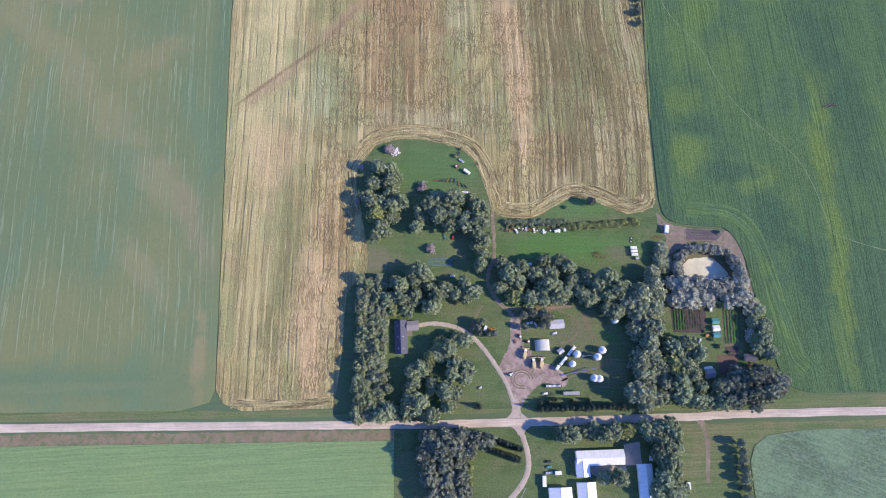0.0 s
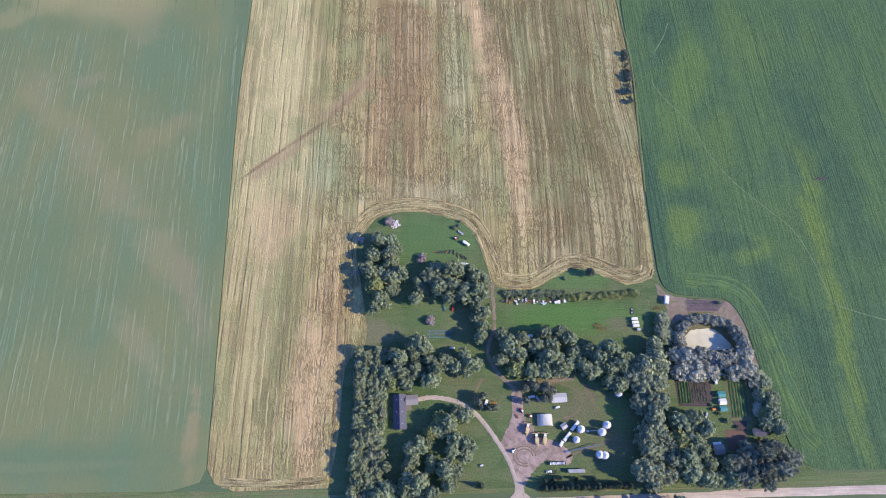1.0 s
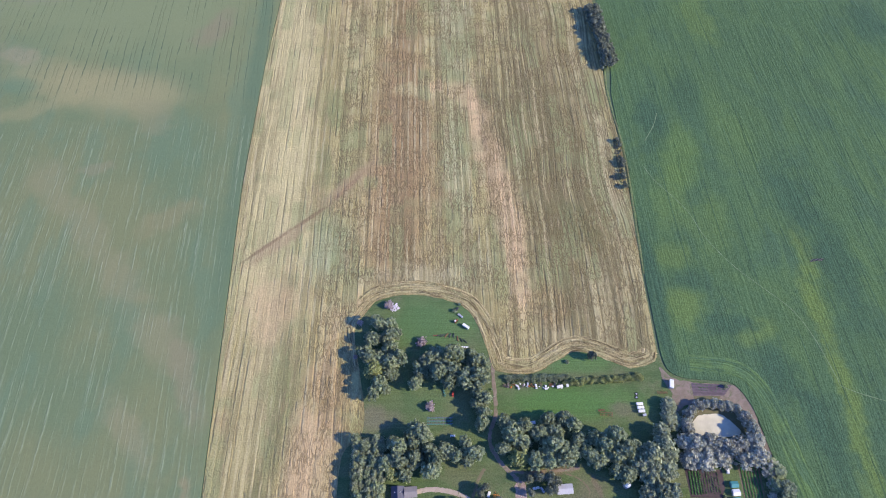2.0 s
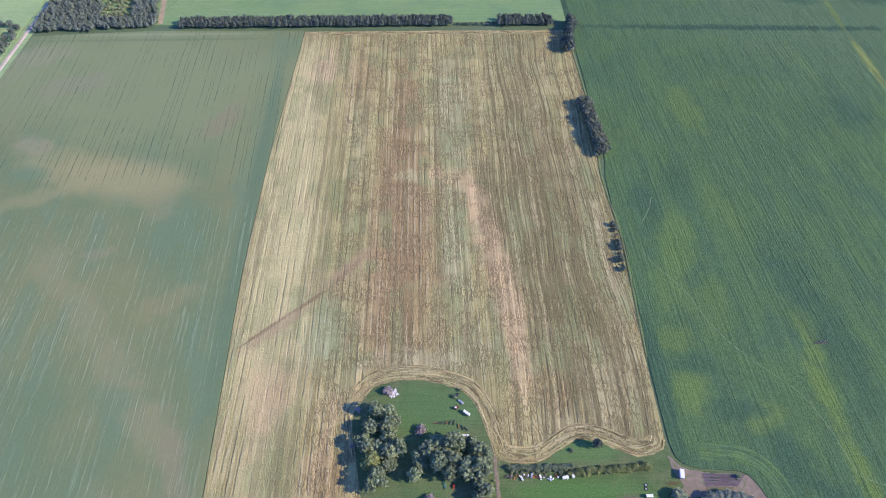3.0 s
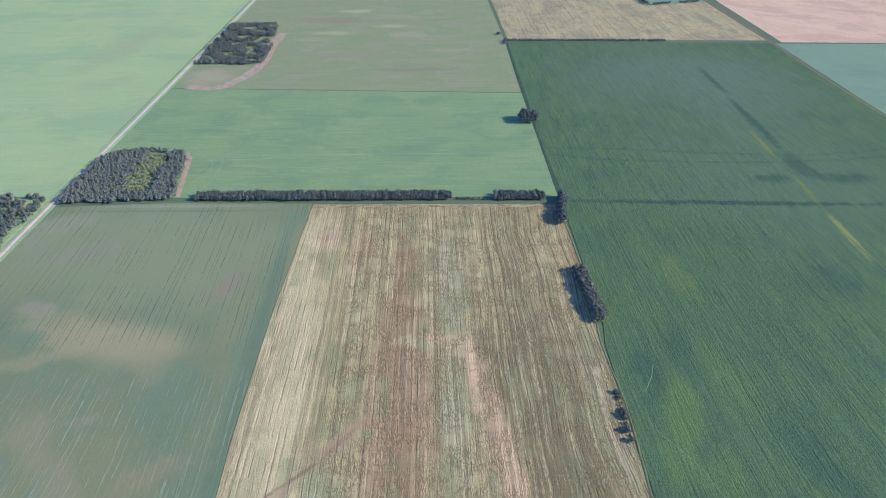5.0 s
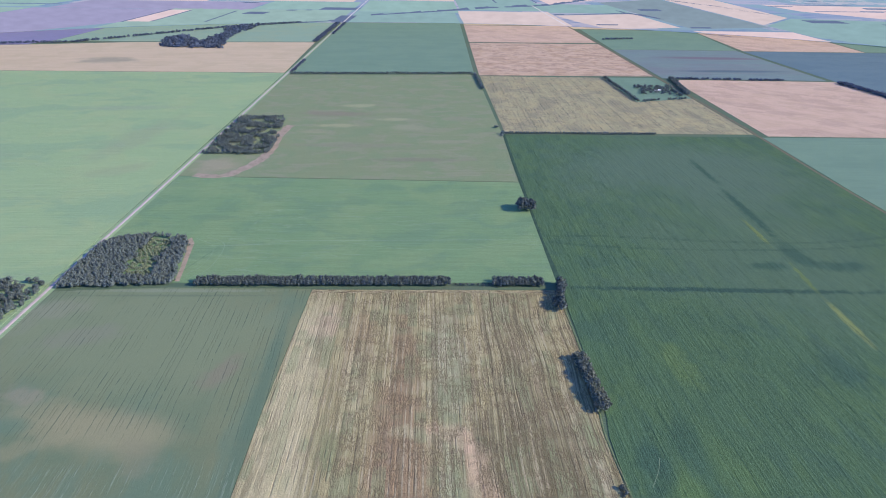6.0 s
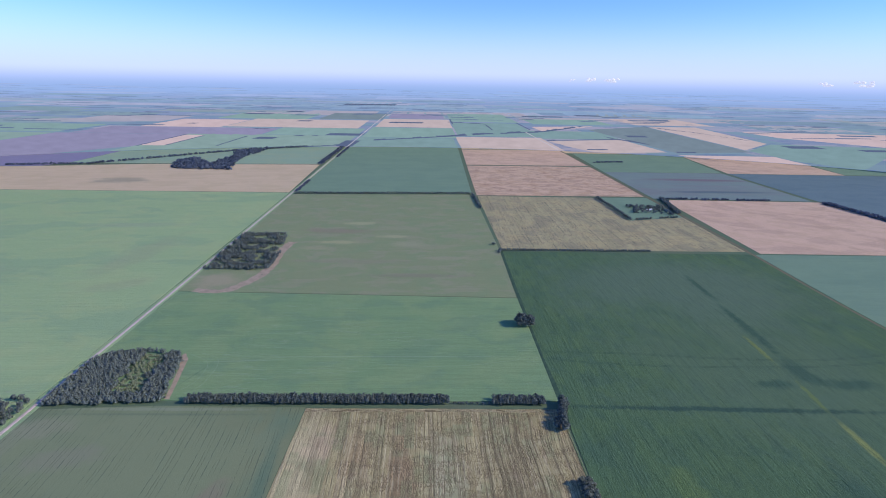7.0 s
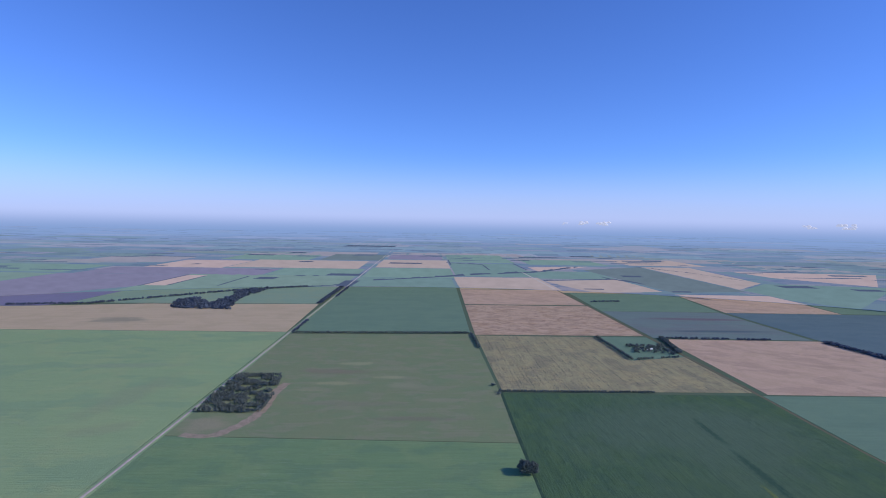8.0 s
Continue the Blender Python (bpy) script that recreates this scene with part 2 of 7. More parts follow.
def stubble():
    """Cut stubble in combine passes: pale and smooth to the west, red-brown and lumpy in the middle, dark seams to the east."""
    g = Graph("stubble", 0.95, 0, 0.1)
    pos = g.pos
    axes = g.node("ShaderNodeSeparateXYZ")
    g.put(axes.inputs[0], pos)
    x, y = axes.outputs[0], axes.outputs[1]
    sway = g.math("MULTIPLY", g.math("MULTIPLY_ADD", g.noise(pos, 1 / 170, 1), 26, -13), g.ramp(x, 20, 150, 0.12, 1.0))
    u = g.math("ADD", g.math("ADD", x, sway), g.math("MULTIPLY_ADD", g.noise(pos, 1 / 11, 2), 1.5, -0.75))
    seam, flat, vary = lanes_of(g, u, y, 6.6, 3.0)
    seam2, flat2, vary2 = lanes_of(g, u, y, 14.3, 9.0)
    # patches end raggedly from pass to pass
    push = g.node("ShaderNodeCombineXYZ")
    g.put(push.inputs[1], g.math("MULTIPLY_ADD", flat, 8, -4))
    moved = g.node("ShaderNodeVectorMath")
    g.put(moved.inputs[0], pos)
    g.put(moved.inputs[1], push.outputs[0])
    g.pos = moved.outputs[0]
    red, green, pink, dark = (0.4, 0.27, 0.14), (0.245, 0.27, 0.118), (0.63, 0.455, 0.255), (0.16, 0.165, 0.075)
    c = TAN
    for spot in [(-165, 500, 420, 42, 92, PALE, 0.95, 0.9), (-150, 300, 140, 50, 90, PALE, 0.8), (-30, 430, 190, 44, 92, red, 0.95), (-30, 640, 130, 24, 92, red, 0.75), (-95, 690, 90, 22, 90, red, 0.55),
                 (-40, 330, 90, 40, 90, red, 0.75), (-150, 225, 52, 26, 90, pink, 0.75), (-80, 225, 30, 22, 80, pink, 0.6), (-105, 75, 85, 30, 90, pink, 0.85), (-92, 150, 50, 20, 90, red, 0.8), (-142, 60, 34, 12, 90, dark, 0.7),
                 (-130, 130, 80, 20, 90, green, 0.75), (-100, 290, 46, 30, 85, (0.36, 0.385, 0.21), 0.85), (-108, 475, 40, 16, 90, green, 0.75), (-115, 395, 36, 12, 92, green, 0.6), (-98, 352, 26, 16, 30, pink, 0.35),
                 (25, 400, 110, 20, 91, (0.37, 0.38, 0.2), 0.85), (30, 620, 170, 34, 91, (0.41, 0.395, 0.215), 0.8), (62, 460, 60, 14, 95, green, 0.8), (62, 325, 24, 10, 60, dark, 0.55), (35, 285, 30, 24, 90, green, 0.55),
                 (40, 268, 40, 26, 20, (0.44, 0.41, 0.23), 0.6), (-20, 262, 60, 16, 0, (0.52, 0.46, 0.27), 0.6), (-90, 590, 110, 20, 92, PALE, 0.5), (-150, 720, 60, 24, 80, (0.62, 0.47, 0.275), 0.7),
                 (105, 390, 80, 22, 100, green, 0.75), (100, 470, 60, 20, 96, green, 0.7), (150, 315, 46, 15, 105, dark, 0.85), (130, 250, 46, 14, 95, dark, 0.6), (135, 400, 330, 72, 92, (0.255, 0.22, 0.107), 0.95, 0.8), (125, 640, 170, 50, 91, (0.36, 0.31, 0.155), 0.7),
                 (185, 440, 240, 14, 92, (0.52, 0.46, 0.27), 0.55), (188, 495, 40, 22, 90, green, 0.65), (165, 225, 60, 30, 85, (0.5, 0.43, 0.24), 0.6), (110, 225, 30, 16, 90, red, 0.6), (100, 195, 40, 16, 0, (0.52, 0.44, 0.25), 0.5),
                 (-15, 505, 38, 13, 0, PALE, 0.7), (20, 510, 32, 14, -12, pink, 0.85, 0.9), (48, 482, 40, 19, 116, pink, 1.0, 0.7), (60, 415, 70, 21, 99, pink, 1.0, 0.7), (76, 330, 70, 19, 95, pink, 1.0, 0.7), (82, 260, 50, 14, 91, pink, 0.85, 0.8)]:
        c = blob(g, c, spot)
    g.pos = pos
    # tone of each pass
    smooth_part = zone_mask(g, [(-160, 420, 62, 460)])
    east_part = zone_mask(g, [(145, 450, 95, 420)])
    shade = g.math("ADD", g.math("MULTIPLY_ADD", flat, 0.3, -0.15), g.math("MULTIPLY_ADD", vary, 0.9, -0.45))
    c = g.times(c, g.math("MULTIPLY_ADD", shade, g.math("MULTIPLY_ADD", smooth_part, -0.65, 1.0), 1.0))
    c = g.mix(g.math("MULTIPLY", g.ramp(vary2, 0.5, 0.58), 0.6), c, (0.29, 0.32, 0.15))
    c = g.mix(g.math("MULTIPLY", g.ramp(g.noise(g.mapped(pos, (300, 90, 0), 0, (1 / 9, 1 / 60, 0)), 1.0, 4, 0.65), 0.52, 0.64), 0.5), c, (0.38, 0.29, 0.165))
    # regrowth in specks
    fine = g.noise(g.mapped(pos, (11, 5, 0), 0, (1 / 1.7, 1 / 3.2, 0)), 1.0, 4, 0.7)
    c = g.mix(g.math("MULTIPLY", g.ramp(fine, 0.53, 0.66), 0.35), c, (0.27, 0.27, 0.13))
    # seams between passes
    where = g.math("MULTIPLY_ADD", east_part, 0.45, 0.5)
    streak = g.noise(g.mapped(g.math_vec(pos, g.math("SUBTRACT", u, x), 1.0), (19, 70, 0), 0, (1 / 4.6, 1 / 240, 0)), 1.0, 2, 0.6)
    c = g.mix(g.math("MULTIPLY", g.ramp(streak, 0.5, 0.57), g.math("MULTIPLY_ADD", east_part, 0.32, 0.45)), c, (0.19, 0.165, 0.085))
    c = g.mix(g.math("MULTIPLY", g.ramp(streak, 0.42, 0.32), g.math("MULTIPLY_ADD", east_part, 0.35, 0.2)), c, (0.6, 0.525, 0.29))
    gaps = g.ramp(g.noise(g.mapped(pos, (2, 8, 0), 0, (1 / 5, 1 / 26, 0)), 1.0, 3, 0.65), 0.4, 0.56)
    line = g.math("MULTIPLY", g.math("MULTIPLY", g.ramp(seam, 1.15, 0.3), gaps), g.ramp(vary, 0.4, 0.58))
    c = g.mix(g.math("MULTIPLY", line, where), c, (0.2, 0.165, 0.09))
    crest = g.math("MULTIPLY", g.ramp(g.math("ABSOLUTE", g.math("SUBTRACT", seam2, 3.4)), 1.3, 0.5), g.ramp(vary2, 0.5, 0.4))
    c = g.mix(g.math("MULTIPLY", crest, g.math("MULTIPLY_ADD", east_part, -0.25, 0.45)), c, (0.62, 0.54, 0.31))
    for spot in [(30, 512, 40, 15, -15, pink, 0.3, 1.3), (50, 478, 38, 18, 116, pink, 0.35, 1.3), (61, 415, 66, 20, 99, pink, 0.38, 1.3), (77, 330, 66, 18, 95, pink, 0.38, 1.3), (82, 262, 46, 12, 91, pink, 0.5), (-160, 430, 400, 24, 91, PALE, 0.4, 1.2), (-105, 88, 82, 26, 90, pink, 0.5, 1.2), (-152, 232, 40, 22, 90, pink, 0.35), (-92, 205, 34, 14, 90, pink, 0.4), (150, 315, 44, 14, 105, dark, 0.5)]:
        c = blob(g, c, spot)
    # lumps of trodden straw
    lump = g.noise(g.mapped(pos, (41, 17, 0), 0, (1 / 2.8, 1 / 8.5, 0)), 1.0, 3, 0.6, 0.4)
    veins = g.ramp(g.math("ABSOLUTE", g.math("SUBTRACT", lump, 0.5)), 0.075, 0.02)
    veins = g.math("MULTIPLY", g.math("MULTIPLY", veins, g.ramp(g.noise(pos, 1 / 30, 3, 0.6), 0.36, 0.56)), g.math("MULTIPLY_ADD", smooth_part, -0.75, 1.0))
    c = g.mix(g.math("MULTIPLY", veins, 0.66), c, (0.19, 0.145, 0.075))
    c = g.mix(g.math("MULTIPLY", g.ramp(lump, 0.58, 0.7), 0.28), c, (0.56, 0.45, 0.25))
    # a washed-out gully
    for place in ((-162, 299, 40, 2.4, 40, (0.22, 0.17, 0.095), 0.85, 1.1), (-122, 332, 26, 3.0, 40, (0.23, 0.175, 0.095), 0.85, 1.1), (-88, 368, 30, 3.0, 51, (0.23, 0.175, 0.095), 0.85, 1.1), (-150, 303, 50, 9, 40, (0.4, 0.28, 0.17), 0.5, 0.8), (-85, 375, 50, 9, 48, (0.4, 0.28, 0.17), 0.5, 0.8)):
        c = blob(g, c, place)
    grit = g.noise(pos, 0.6, 4, 0.7)
    c = g.times(c, g.math("MULTIPLY_ADD", grit, 0.62, 0.69))
    height = g.math("ADD", g.math("MULTIPLY", grit, 0.7), g.math("SUBTRACT", lump, g.math("ADD", line, g.math("MULTIPLY", veins, 0.9))))
    g.bump(height, 0.9, 0.5)
    return g.done(c)


m_stubble = stubble()
m_swath = crop("stubble_headland", ((0.46, 0.385, 0.2), (0.38, 0.3, 0.15), (0.36, 0.34, 0.165)), row=1.3, row_depth=0.5, bands=3, band_mix=0.7, patch=30, patch_mix=0.6, grain=0.36,
               veins=[(2.2, 40, (0.16, 0.125, 0.065), 0.9, 0.07), (3.1, 60, (0.6, 0.52, 0.3), 0.6, 0.05)], crinkle=(1.2, 5, (0.2, 0.15, 0.077), 0.6), relief=0.4, coords=uv_coords)


def lodged():
    """A grey-green standing crop: dark wheel lines in its north, pale flattened streaks in its south, thin tan patches."""
    g = Graph("lodged_green_crop", 0.95, 0, 0.1)
    pos = g.pos
    axes = g.node("ShaderNodeSeparateXYZ")
    g.put(axes.inputs[0], pos)
    x, y = axes.outputs[0], axes.outputs[1]
    base_u = g.math("MULTIPLY_ADD", y, 0.045, x)
    u = g.math("ADD", base_u, g.math("ADD", g.math("MULTIPLY_ADD", g.noise(pos, 1 / 90, 2), 5, -2.5), g.math("MULTIPLY_ADD", g.noise(pos, 1 / 9, 2), 1.6, -0.8)))
    big = g.noise(g.mapped(pos, scale=(1 / 150, 1 / 190, 0)), 1.0, 4, 0.55)
    c = g.mix(g.ramp(big, 0.4, 0.62), (0.165, 0.222, 0.118), (0.212, 0.238, 0.12))
    c = g.mix(g.math("MULTIPLY", g.ramp(g.noise(g.mapped(pos, (90, 40, 0), 0, (1 / 36, 1 / 110, 0)), 1.0, 4, 0.6), 0.48, 0.64), 0.5), c, (0.152, 0.236, 0.142))
    tan, sand = (0.345, 0.322, 0.168), (0.285, 0.275, 0.155)
    for spot in [(-400, 700, 280, 190, 0, (0.23, 0.274, 0.142), 0.9), (-368, 513, 100, 44, -9, tan, 0.82, 0.7), (-455, 540, 76, 34, -25, tan, 0.5, 1.4), (-452, 484, 56, 18, 24, tan, 0.42, 1.5), (-497, 572, 40, 20, -30, (0.3, 0.285, 0.18), 0.6), (-478, 520, 26, 16, 0, (0.15, 0.23, 0.135), 0.6),
                 (-312, 470, 26, 40, 40, sand, 0.45), (-268, 330, 40, 18, 35, (0.27, 0.255, 0.135), 0.6, 1.6), (-355, 397, 24, 10, 15, (0.28, 0.265, 0.16), 0.5, 2.0), (-270, 613, 46, 22, 60, (0.27, 0.235, 0.15), 0.6), (-558, 768, 50, 34, 0, (0.265, 0.285, 0.17), 0.7),
                 (-490, 694, 70, 30, 20, (0.25, 0.262, 0.165), 0.6), (-584, 750, 24, 60, 0, (0.26, 0.285, 0.175), 0.5), (-398, 378, 46, 24, 130, sand, 0.5, 1.2), (-345, 322, 50, 22, 134, sand, 0.5, 1.2), (-298, 265, 50, 22, 128, sand, 0.55, 1.2), (-250, 205, 50, 22, 128, sand, 0.6, 1.2),
                 (-199, 45, 44, 7, 92, (0.31, 0.27, 0.15), 0.75), (-400, 26, 230, 20, 0, (0.138, 0.212, 0.122), 0.8, 0.8), (-218, 170, 60, 14, 110, (0.265, 0.25, 0.15), 0.65), (-255, 120, 50, 14, 130, sand, 0.6), (-205, 480, 330, 13, 91, (0.125, 0.196, 0.116), 0.7, 0.5), (-320, 22, 110, 5, 1, (0.24, 0.27, 0.15), 0.3), (-400, 820, 200, 6, 0, (0.27, 0.31, 0.19), 0.7), (-400, 805, 200, 4, 0, (0.15, 0.2, 0.115), 0.6)]:
        c = blob(g, c, spot)
    north = g.ramp(g.math("MULTIPLY_ADD", g.noise(pos, 1 / 80, 2), 120, y), 540, 600)
    south = g.math("MULTIPLY", g.ramp(y, 478, 445), g.ramp(y, 30, 65))
    # flattened streaks, with their shade painted alongside as darker green
    height = g.noise(pos, 0.55, 4, 0.65)
    for width, seed, strength, thick in ((9.3, 2.0, 0.34, 1.6), (14.6, 6.0, 0.42, 2.0), (5.6, 4.0, 0.2, 1.1)):
        seam, flat, vary = lanes_of(g, g.math("ADD", u, 2.3 * seed), y, width, seed)
        beads = g.ramp(g.noise(g.mapped(pos, (seed, 3 * seed, 0), 0, (1 / 3.0, 1 / 22, 0)), 1.0, 4, 0.65), 0.36, 0.62)
        on = g.math("MULTIPLY", g.math("MULTIPLY", g.ramp(seam, thick, 0.35 * thick), beads), g.math("MULTIPLY", g.ramp(vary, 0.46, 0.62), south))
        c = g.mix(g.math("MULTIPLY", on, strength), c, (0.3, 0.34, 0.225))
        painted_shade = g.math("MULTIPLY", g.math("MULTIPLY", g.ramp(seam, 2.6 * thick, thick), g.ramp(vary, 0.48, 0.64)), south)
        c = g.mix(g.math("MULTIPLY", painted_shade, 0.3 * strength), c, (0.12, 0.19, 0.115))
        height = g.math("ADD", height, on)
    # dark wheel lines
    seam, flat, vary = lanes_of(g, u, y, 21.5, 12.0)
    beads = g.ramp(g.noise(g.mapped(pos, (5, 9, 0), 0, (1 / 4, 1 / 11, 0)), 1.0, 3, 0.6), 0.36, 0.52)
    for centre, strength in ((0.0, 0.75), (8.6, 0.16)):
        on = g.math("MULTIPLY", g.math("MULTIPLY", g.ramp(g.math("ABSOLUTE", g.math("SUBTRACT", seam, centre)), 0.95, 0.35), beads), g.math("MULTIPLY", g.ramp(vary, 0.42, 0.58), north))
        c = g.mix(g.math("MULTIPLY", on, strength), c, (0.09, 0.135, 0.085))
        height = g.math("SUBTRACT", height, on)
    fine = g.noise(g.mapped(pos, scale=(1 / 1.6, 1 / 5, 0)), 1.0, 3, 0.65)
    c = g.times(c, g.math("ADD", g.math("MULTIPLY_ADD", height, 0.14, 0.9), g.math("MULTIPLY_ADD", fine, 0.24, -0.1)))
    g.bump(height, 0.7, 0.16)
    return g.done(c)


m_oats = lodged()
BEANS = ((0.09, 0.163, 0.074), (0.075, 0.141, 0.077), (0.112, 0.19, 0.07))
LIME, DEEP = (0.15, 0.225, 0.067), (0.058, 0.118, 0.072)
# the first two spots paint pale distance haze over the crop's far half
m_beans = crop("bean_crop", BEANS, turn=1, row=2.6, row_depth=0.13, row_long=30, bands=15, band_mix=0.32, wander_by=1.2, patch=58, patch_mix=0.42, patch_long=1.7, extra=((0.066, 0.127, 0.082), 44, 0.4), tram=(21, (0.05, 0.102, 0.062), 0.6), relief=0.26, grain=0.3, grain_size=1.5,
               veins=[(18, 500, (0.055, 0.112, 0.062), 0.45, 0.008)], crinkle=(1.3, 4.0, (0.068, 0.13, 0.068), 0.3),
               spots=[(640, 1400, 360, 320, 0, (0.12, 0.185, 0.112), 0.8), (640, 920, 330, 300, 0, (0.113, 0.178, 0.098), 0.65), (380, 620, 220, 170, 90, (0.088, 0.155, 0.07), 0.5), (440, 60, 220, 100, 0, (0.075, 0.14, 0.078), 0.7), (366, 285, 44, 10, 91, LIME, 0.75), (357, 222, 46, 12, 92, LIME, 0.85, 1.2), (357, 150, 50, 11, 92, LIME, 0.85, 1.2), (352, 90, 46, 9, 92, LIME, 0.8), (345, 40, 50, 10, 94, LIME, 0.5), (234, 226, 22, 26, 0, LIME, 0.65), (232, 278, 22, 20, 0, LIME, 0.5),
                      (247, 345, 48, 24, 70, (0.135, 0.215, 0.068), 0.5), (284, 316, 44, 24, 80, (0.13, 0.21, 0.068), 0.5), (298, 200, 26, 14, 30, LIME, 0.55), (270, 410, 60, 26, 80, (0.128, 0.21, 0.068), 0.6), (330, 430, 80, 30, 95, (0.12, 0.2, 0.07), 0.5), (343, 626, 60, 26, 92, (0.14, 0.215, 0.066), 0.55),
                      (209, 235, 110, 11, 90, DEEP, 0.85, 0.8), (244, 253, 26, 14, 0, DEEP, 0.6), (249, 455, 46, 22, 90, DEEP, 0.7), (273, 206, 36, 12, 0, DEEP, 0.7), (374, 335, 70, 22, 92, DEEP, 0.7), (304, 160, 34, 18, 100, DEEP, 0.8), (392, 263, 80, 28, 90, DEEP, 0.7), (323, 112, 54, 16, 96, DEEP, 0.8), (300, 480, 60, 24, 90, DEEP, 0.5),
                      (490, 822, 330, 9, -2, (0.048, 0.1, 0.066), 0.95), (900, 818, 160, 9, 0, (0.048, 0.1, 0.066), 0.7), (641, 728, 74, 8, 87, (0.23, 0.275, 0.09), 0.95, 0.6), (650, 860, 60, 6, 84, (0.17, 0.235, 0.07), 0.7), (658, 1040, 70, 7, 88, (0.2, 0.255, 0.075), 0.8), (703, 1400, 110, 10, 89, DEEP, 0.9),
                      (690, 1150, 160, 13, 88, DEEP, 0.95), (684, 945, 60, 26, 90, DEEP, 0.85), (742, 905, 54, 22, 0, DEEP, 0.85), (612, 905, 36, 20, 0, DEEP, 0.85), (556, 610, 30, 46, 0, DEEP, 0.6)])
m_trail = soil("pressed_pale_leaves", (0.21, 0.285, 0.16), (0.16, 0.235, 0.12), 9, weeds=0.1)
m_pale_trail = soil("pressed_young_crop", (0.3, 0.41, 0.23), (0.25, 0.36, 0.19), 12)
m_wheel_line = soil("dark_wheel_line", (0.045, 0.09, 0.058), (0.065, 0.12, 0.068), 12)
m_bean_head = crop("bean_headland", BEANS, row=2.4, row_depth=0.35, row_long=30, bands=7, band_mix=0.6, patch=40, patch_mix=0.5, grain=0.32, grain_size=1.5, relief=0.2, tram=(9, (0.05, 0.105, 0.07), 0.5), extra=((0.13, 0.22, 0.075), 30, 0.6), coords=uv_coords)
# crops from here to the flax: base colours lightened for distance haze
m_green = crop("young_green_crop", ((0.198, 0.315, 0.142), (0.216, 0.33, 0.152), (0.236, 0.338, 0.15)), turn=90, row=3, row_depth=0.09, bands=22, band_mix=0.35, patch=110, patch_mix=0.6, grain=0.2, relief=0.25,
               extra=((0.16, 0.27, 0.145), 80, 0.5), spots=[(-60, 1005, 300, 1.6, 1, (0.3, 0.4, 0.24), 0.6), (-330, 985, 90, 1.6, 4, (0.3, 0.4, 0.24), 0.6), (-400, 930, 60, 1.6, 70, (0.12, 0.21, 0.11), 0.6), (-40, 1040, 30, 1.6, -40, (0.12, 0.21, 0.11), 0.6)],
               veins=[(30, 300, (0.26, 0.36, 0.2), 0.6, 0.01)])
m_green_light = crop("pale_green_crop", ((0.319, 0.444, 0.207), (0.335, 0.455, 0.212), (0.370, 0.460, 0.212)), turn=90, row=4, row_depth=0.06, bands=40, band_mix=0.4, patch=150, patch_mix=0.55, grain=0.16, extra=((0.24, 0.37, 0.2), 190, 0.5),
                      spots=[(-830, 1650, 260, 60, 80, (0.31, 0.38, 0.2), 0.7), (-760, 1380, 90, 40, 30, (0.32, 0.38, 0.2), 0.6), (-1000, 2000, 200, 40, 5, (0.3, 0.37, 0.22), 0.6), (-1200, 1500, 140, 50, 0, (0.3, 0.37, 0.21), 0.5)], veins=[(40, 300, (0.32, 0.39, 0.23), 0.6, 0.012)])
m_mixed = crop("weedy_crop", ((0.242, 0.293, 0.145), (0.254, 0.301, 0.149), (0.217, 0.293, 0.143)), turn=90, row=5, row_depth=0.04, bands=30, band_mix=0.2, patch=90, patch_mix=0.6, grain=0.14, extra=((0.295, 0.3, 0.178), 56, 0.6), wander_by=3,
               spots=[(-276, 1804, 80, 26, 3, (0.36, 0.36, 0.19), 0.85), (-335, 1738, 50, 26, 0, (0.32, 0.32, 0.18), 0.75), (-233, 2060, 60, 34, 5, (0.36, 0.37, 0.2), 0.85), (-60, 1790, 70, 40, 0, (0.32, 0.33, 0.19), 0.75), (-110, 1880, 60, 24, 0, (0.36, 0.36, 0.2), 0.8),
                      (-300, 1950, 130, 40, 0, (0.27, 0.22, 0.155), 0.6), (-200, 1600, 200, 26, 0, (0.28, 0.27, 0.17), 0.6), (-100, 2000, 90, 40, 0, (0.3, 0.31, 0.18), 0.6), (60, 1640, 90, 24, 0, (0.31, 0.31, 0.185), 0.7), (-530, 1425, 60, 70, 0, (0.36, 0.325, 0.2), 0.8),
                      (-20, 1480, 150, 20, 0, (0.25, 0.23, 0.155), 0.6), (120, 1900, 60, 40, 0, (0.27, 0.29, 0.17), 0.5)])
m_tan_far = crop("ripe_grain", ((0.597, 0.472, 0.283), (0.635, 0.508, 0.305), (0.534, 0.429, 0.245)), turn=90, row=7, row_depth=0.06, bands=40, band_mix=0.5, patch=160, patch_mix=0.5, grain=0.08,
                 spots=[(-1500, 2900, 160, 90, 0, (0.25, 0.25, 0.17), 0.6)])
m_pink = crop("cut_grain", ((0.635, 0.454, 0.294), (0.669, 0.487, 0.325), (0.566, 0.403, 0.249)), turn=60, row=7, row_depth=0.05, bands=26, band_mix=0.35, patch=70, patch_mix=0.6, grain=0.2, grain_size=4, extra=((0.46, 0.315, 0.215), 130, 0.5))
m_cut_rows = crop("patchy_cut_grain", ((0.629, 0.459, 0.289), (0.582, 0.414, 0.258), (0.524, 0.358, 0.206)), turn=90, row=8, row_depth=0.12, bands=30, band_mix=0.6, patch=80, patch_mix=0.7, grain=0.16,
                  ridges=[(24, 90, (0.33, 0.215, 0.135), 0.8, 0.05, ())], extra=((0.42, 0.3, 0.2), 60, 0.6))
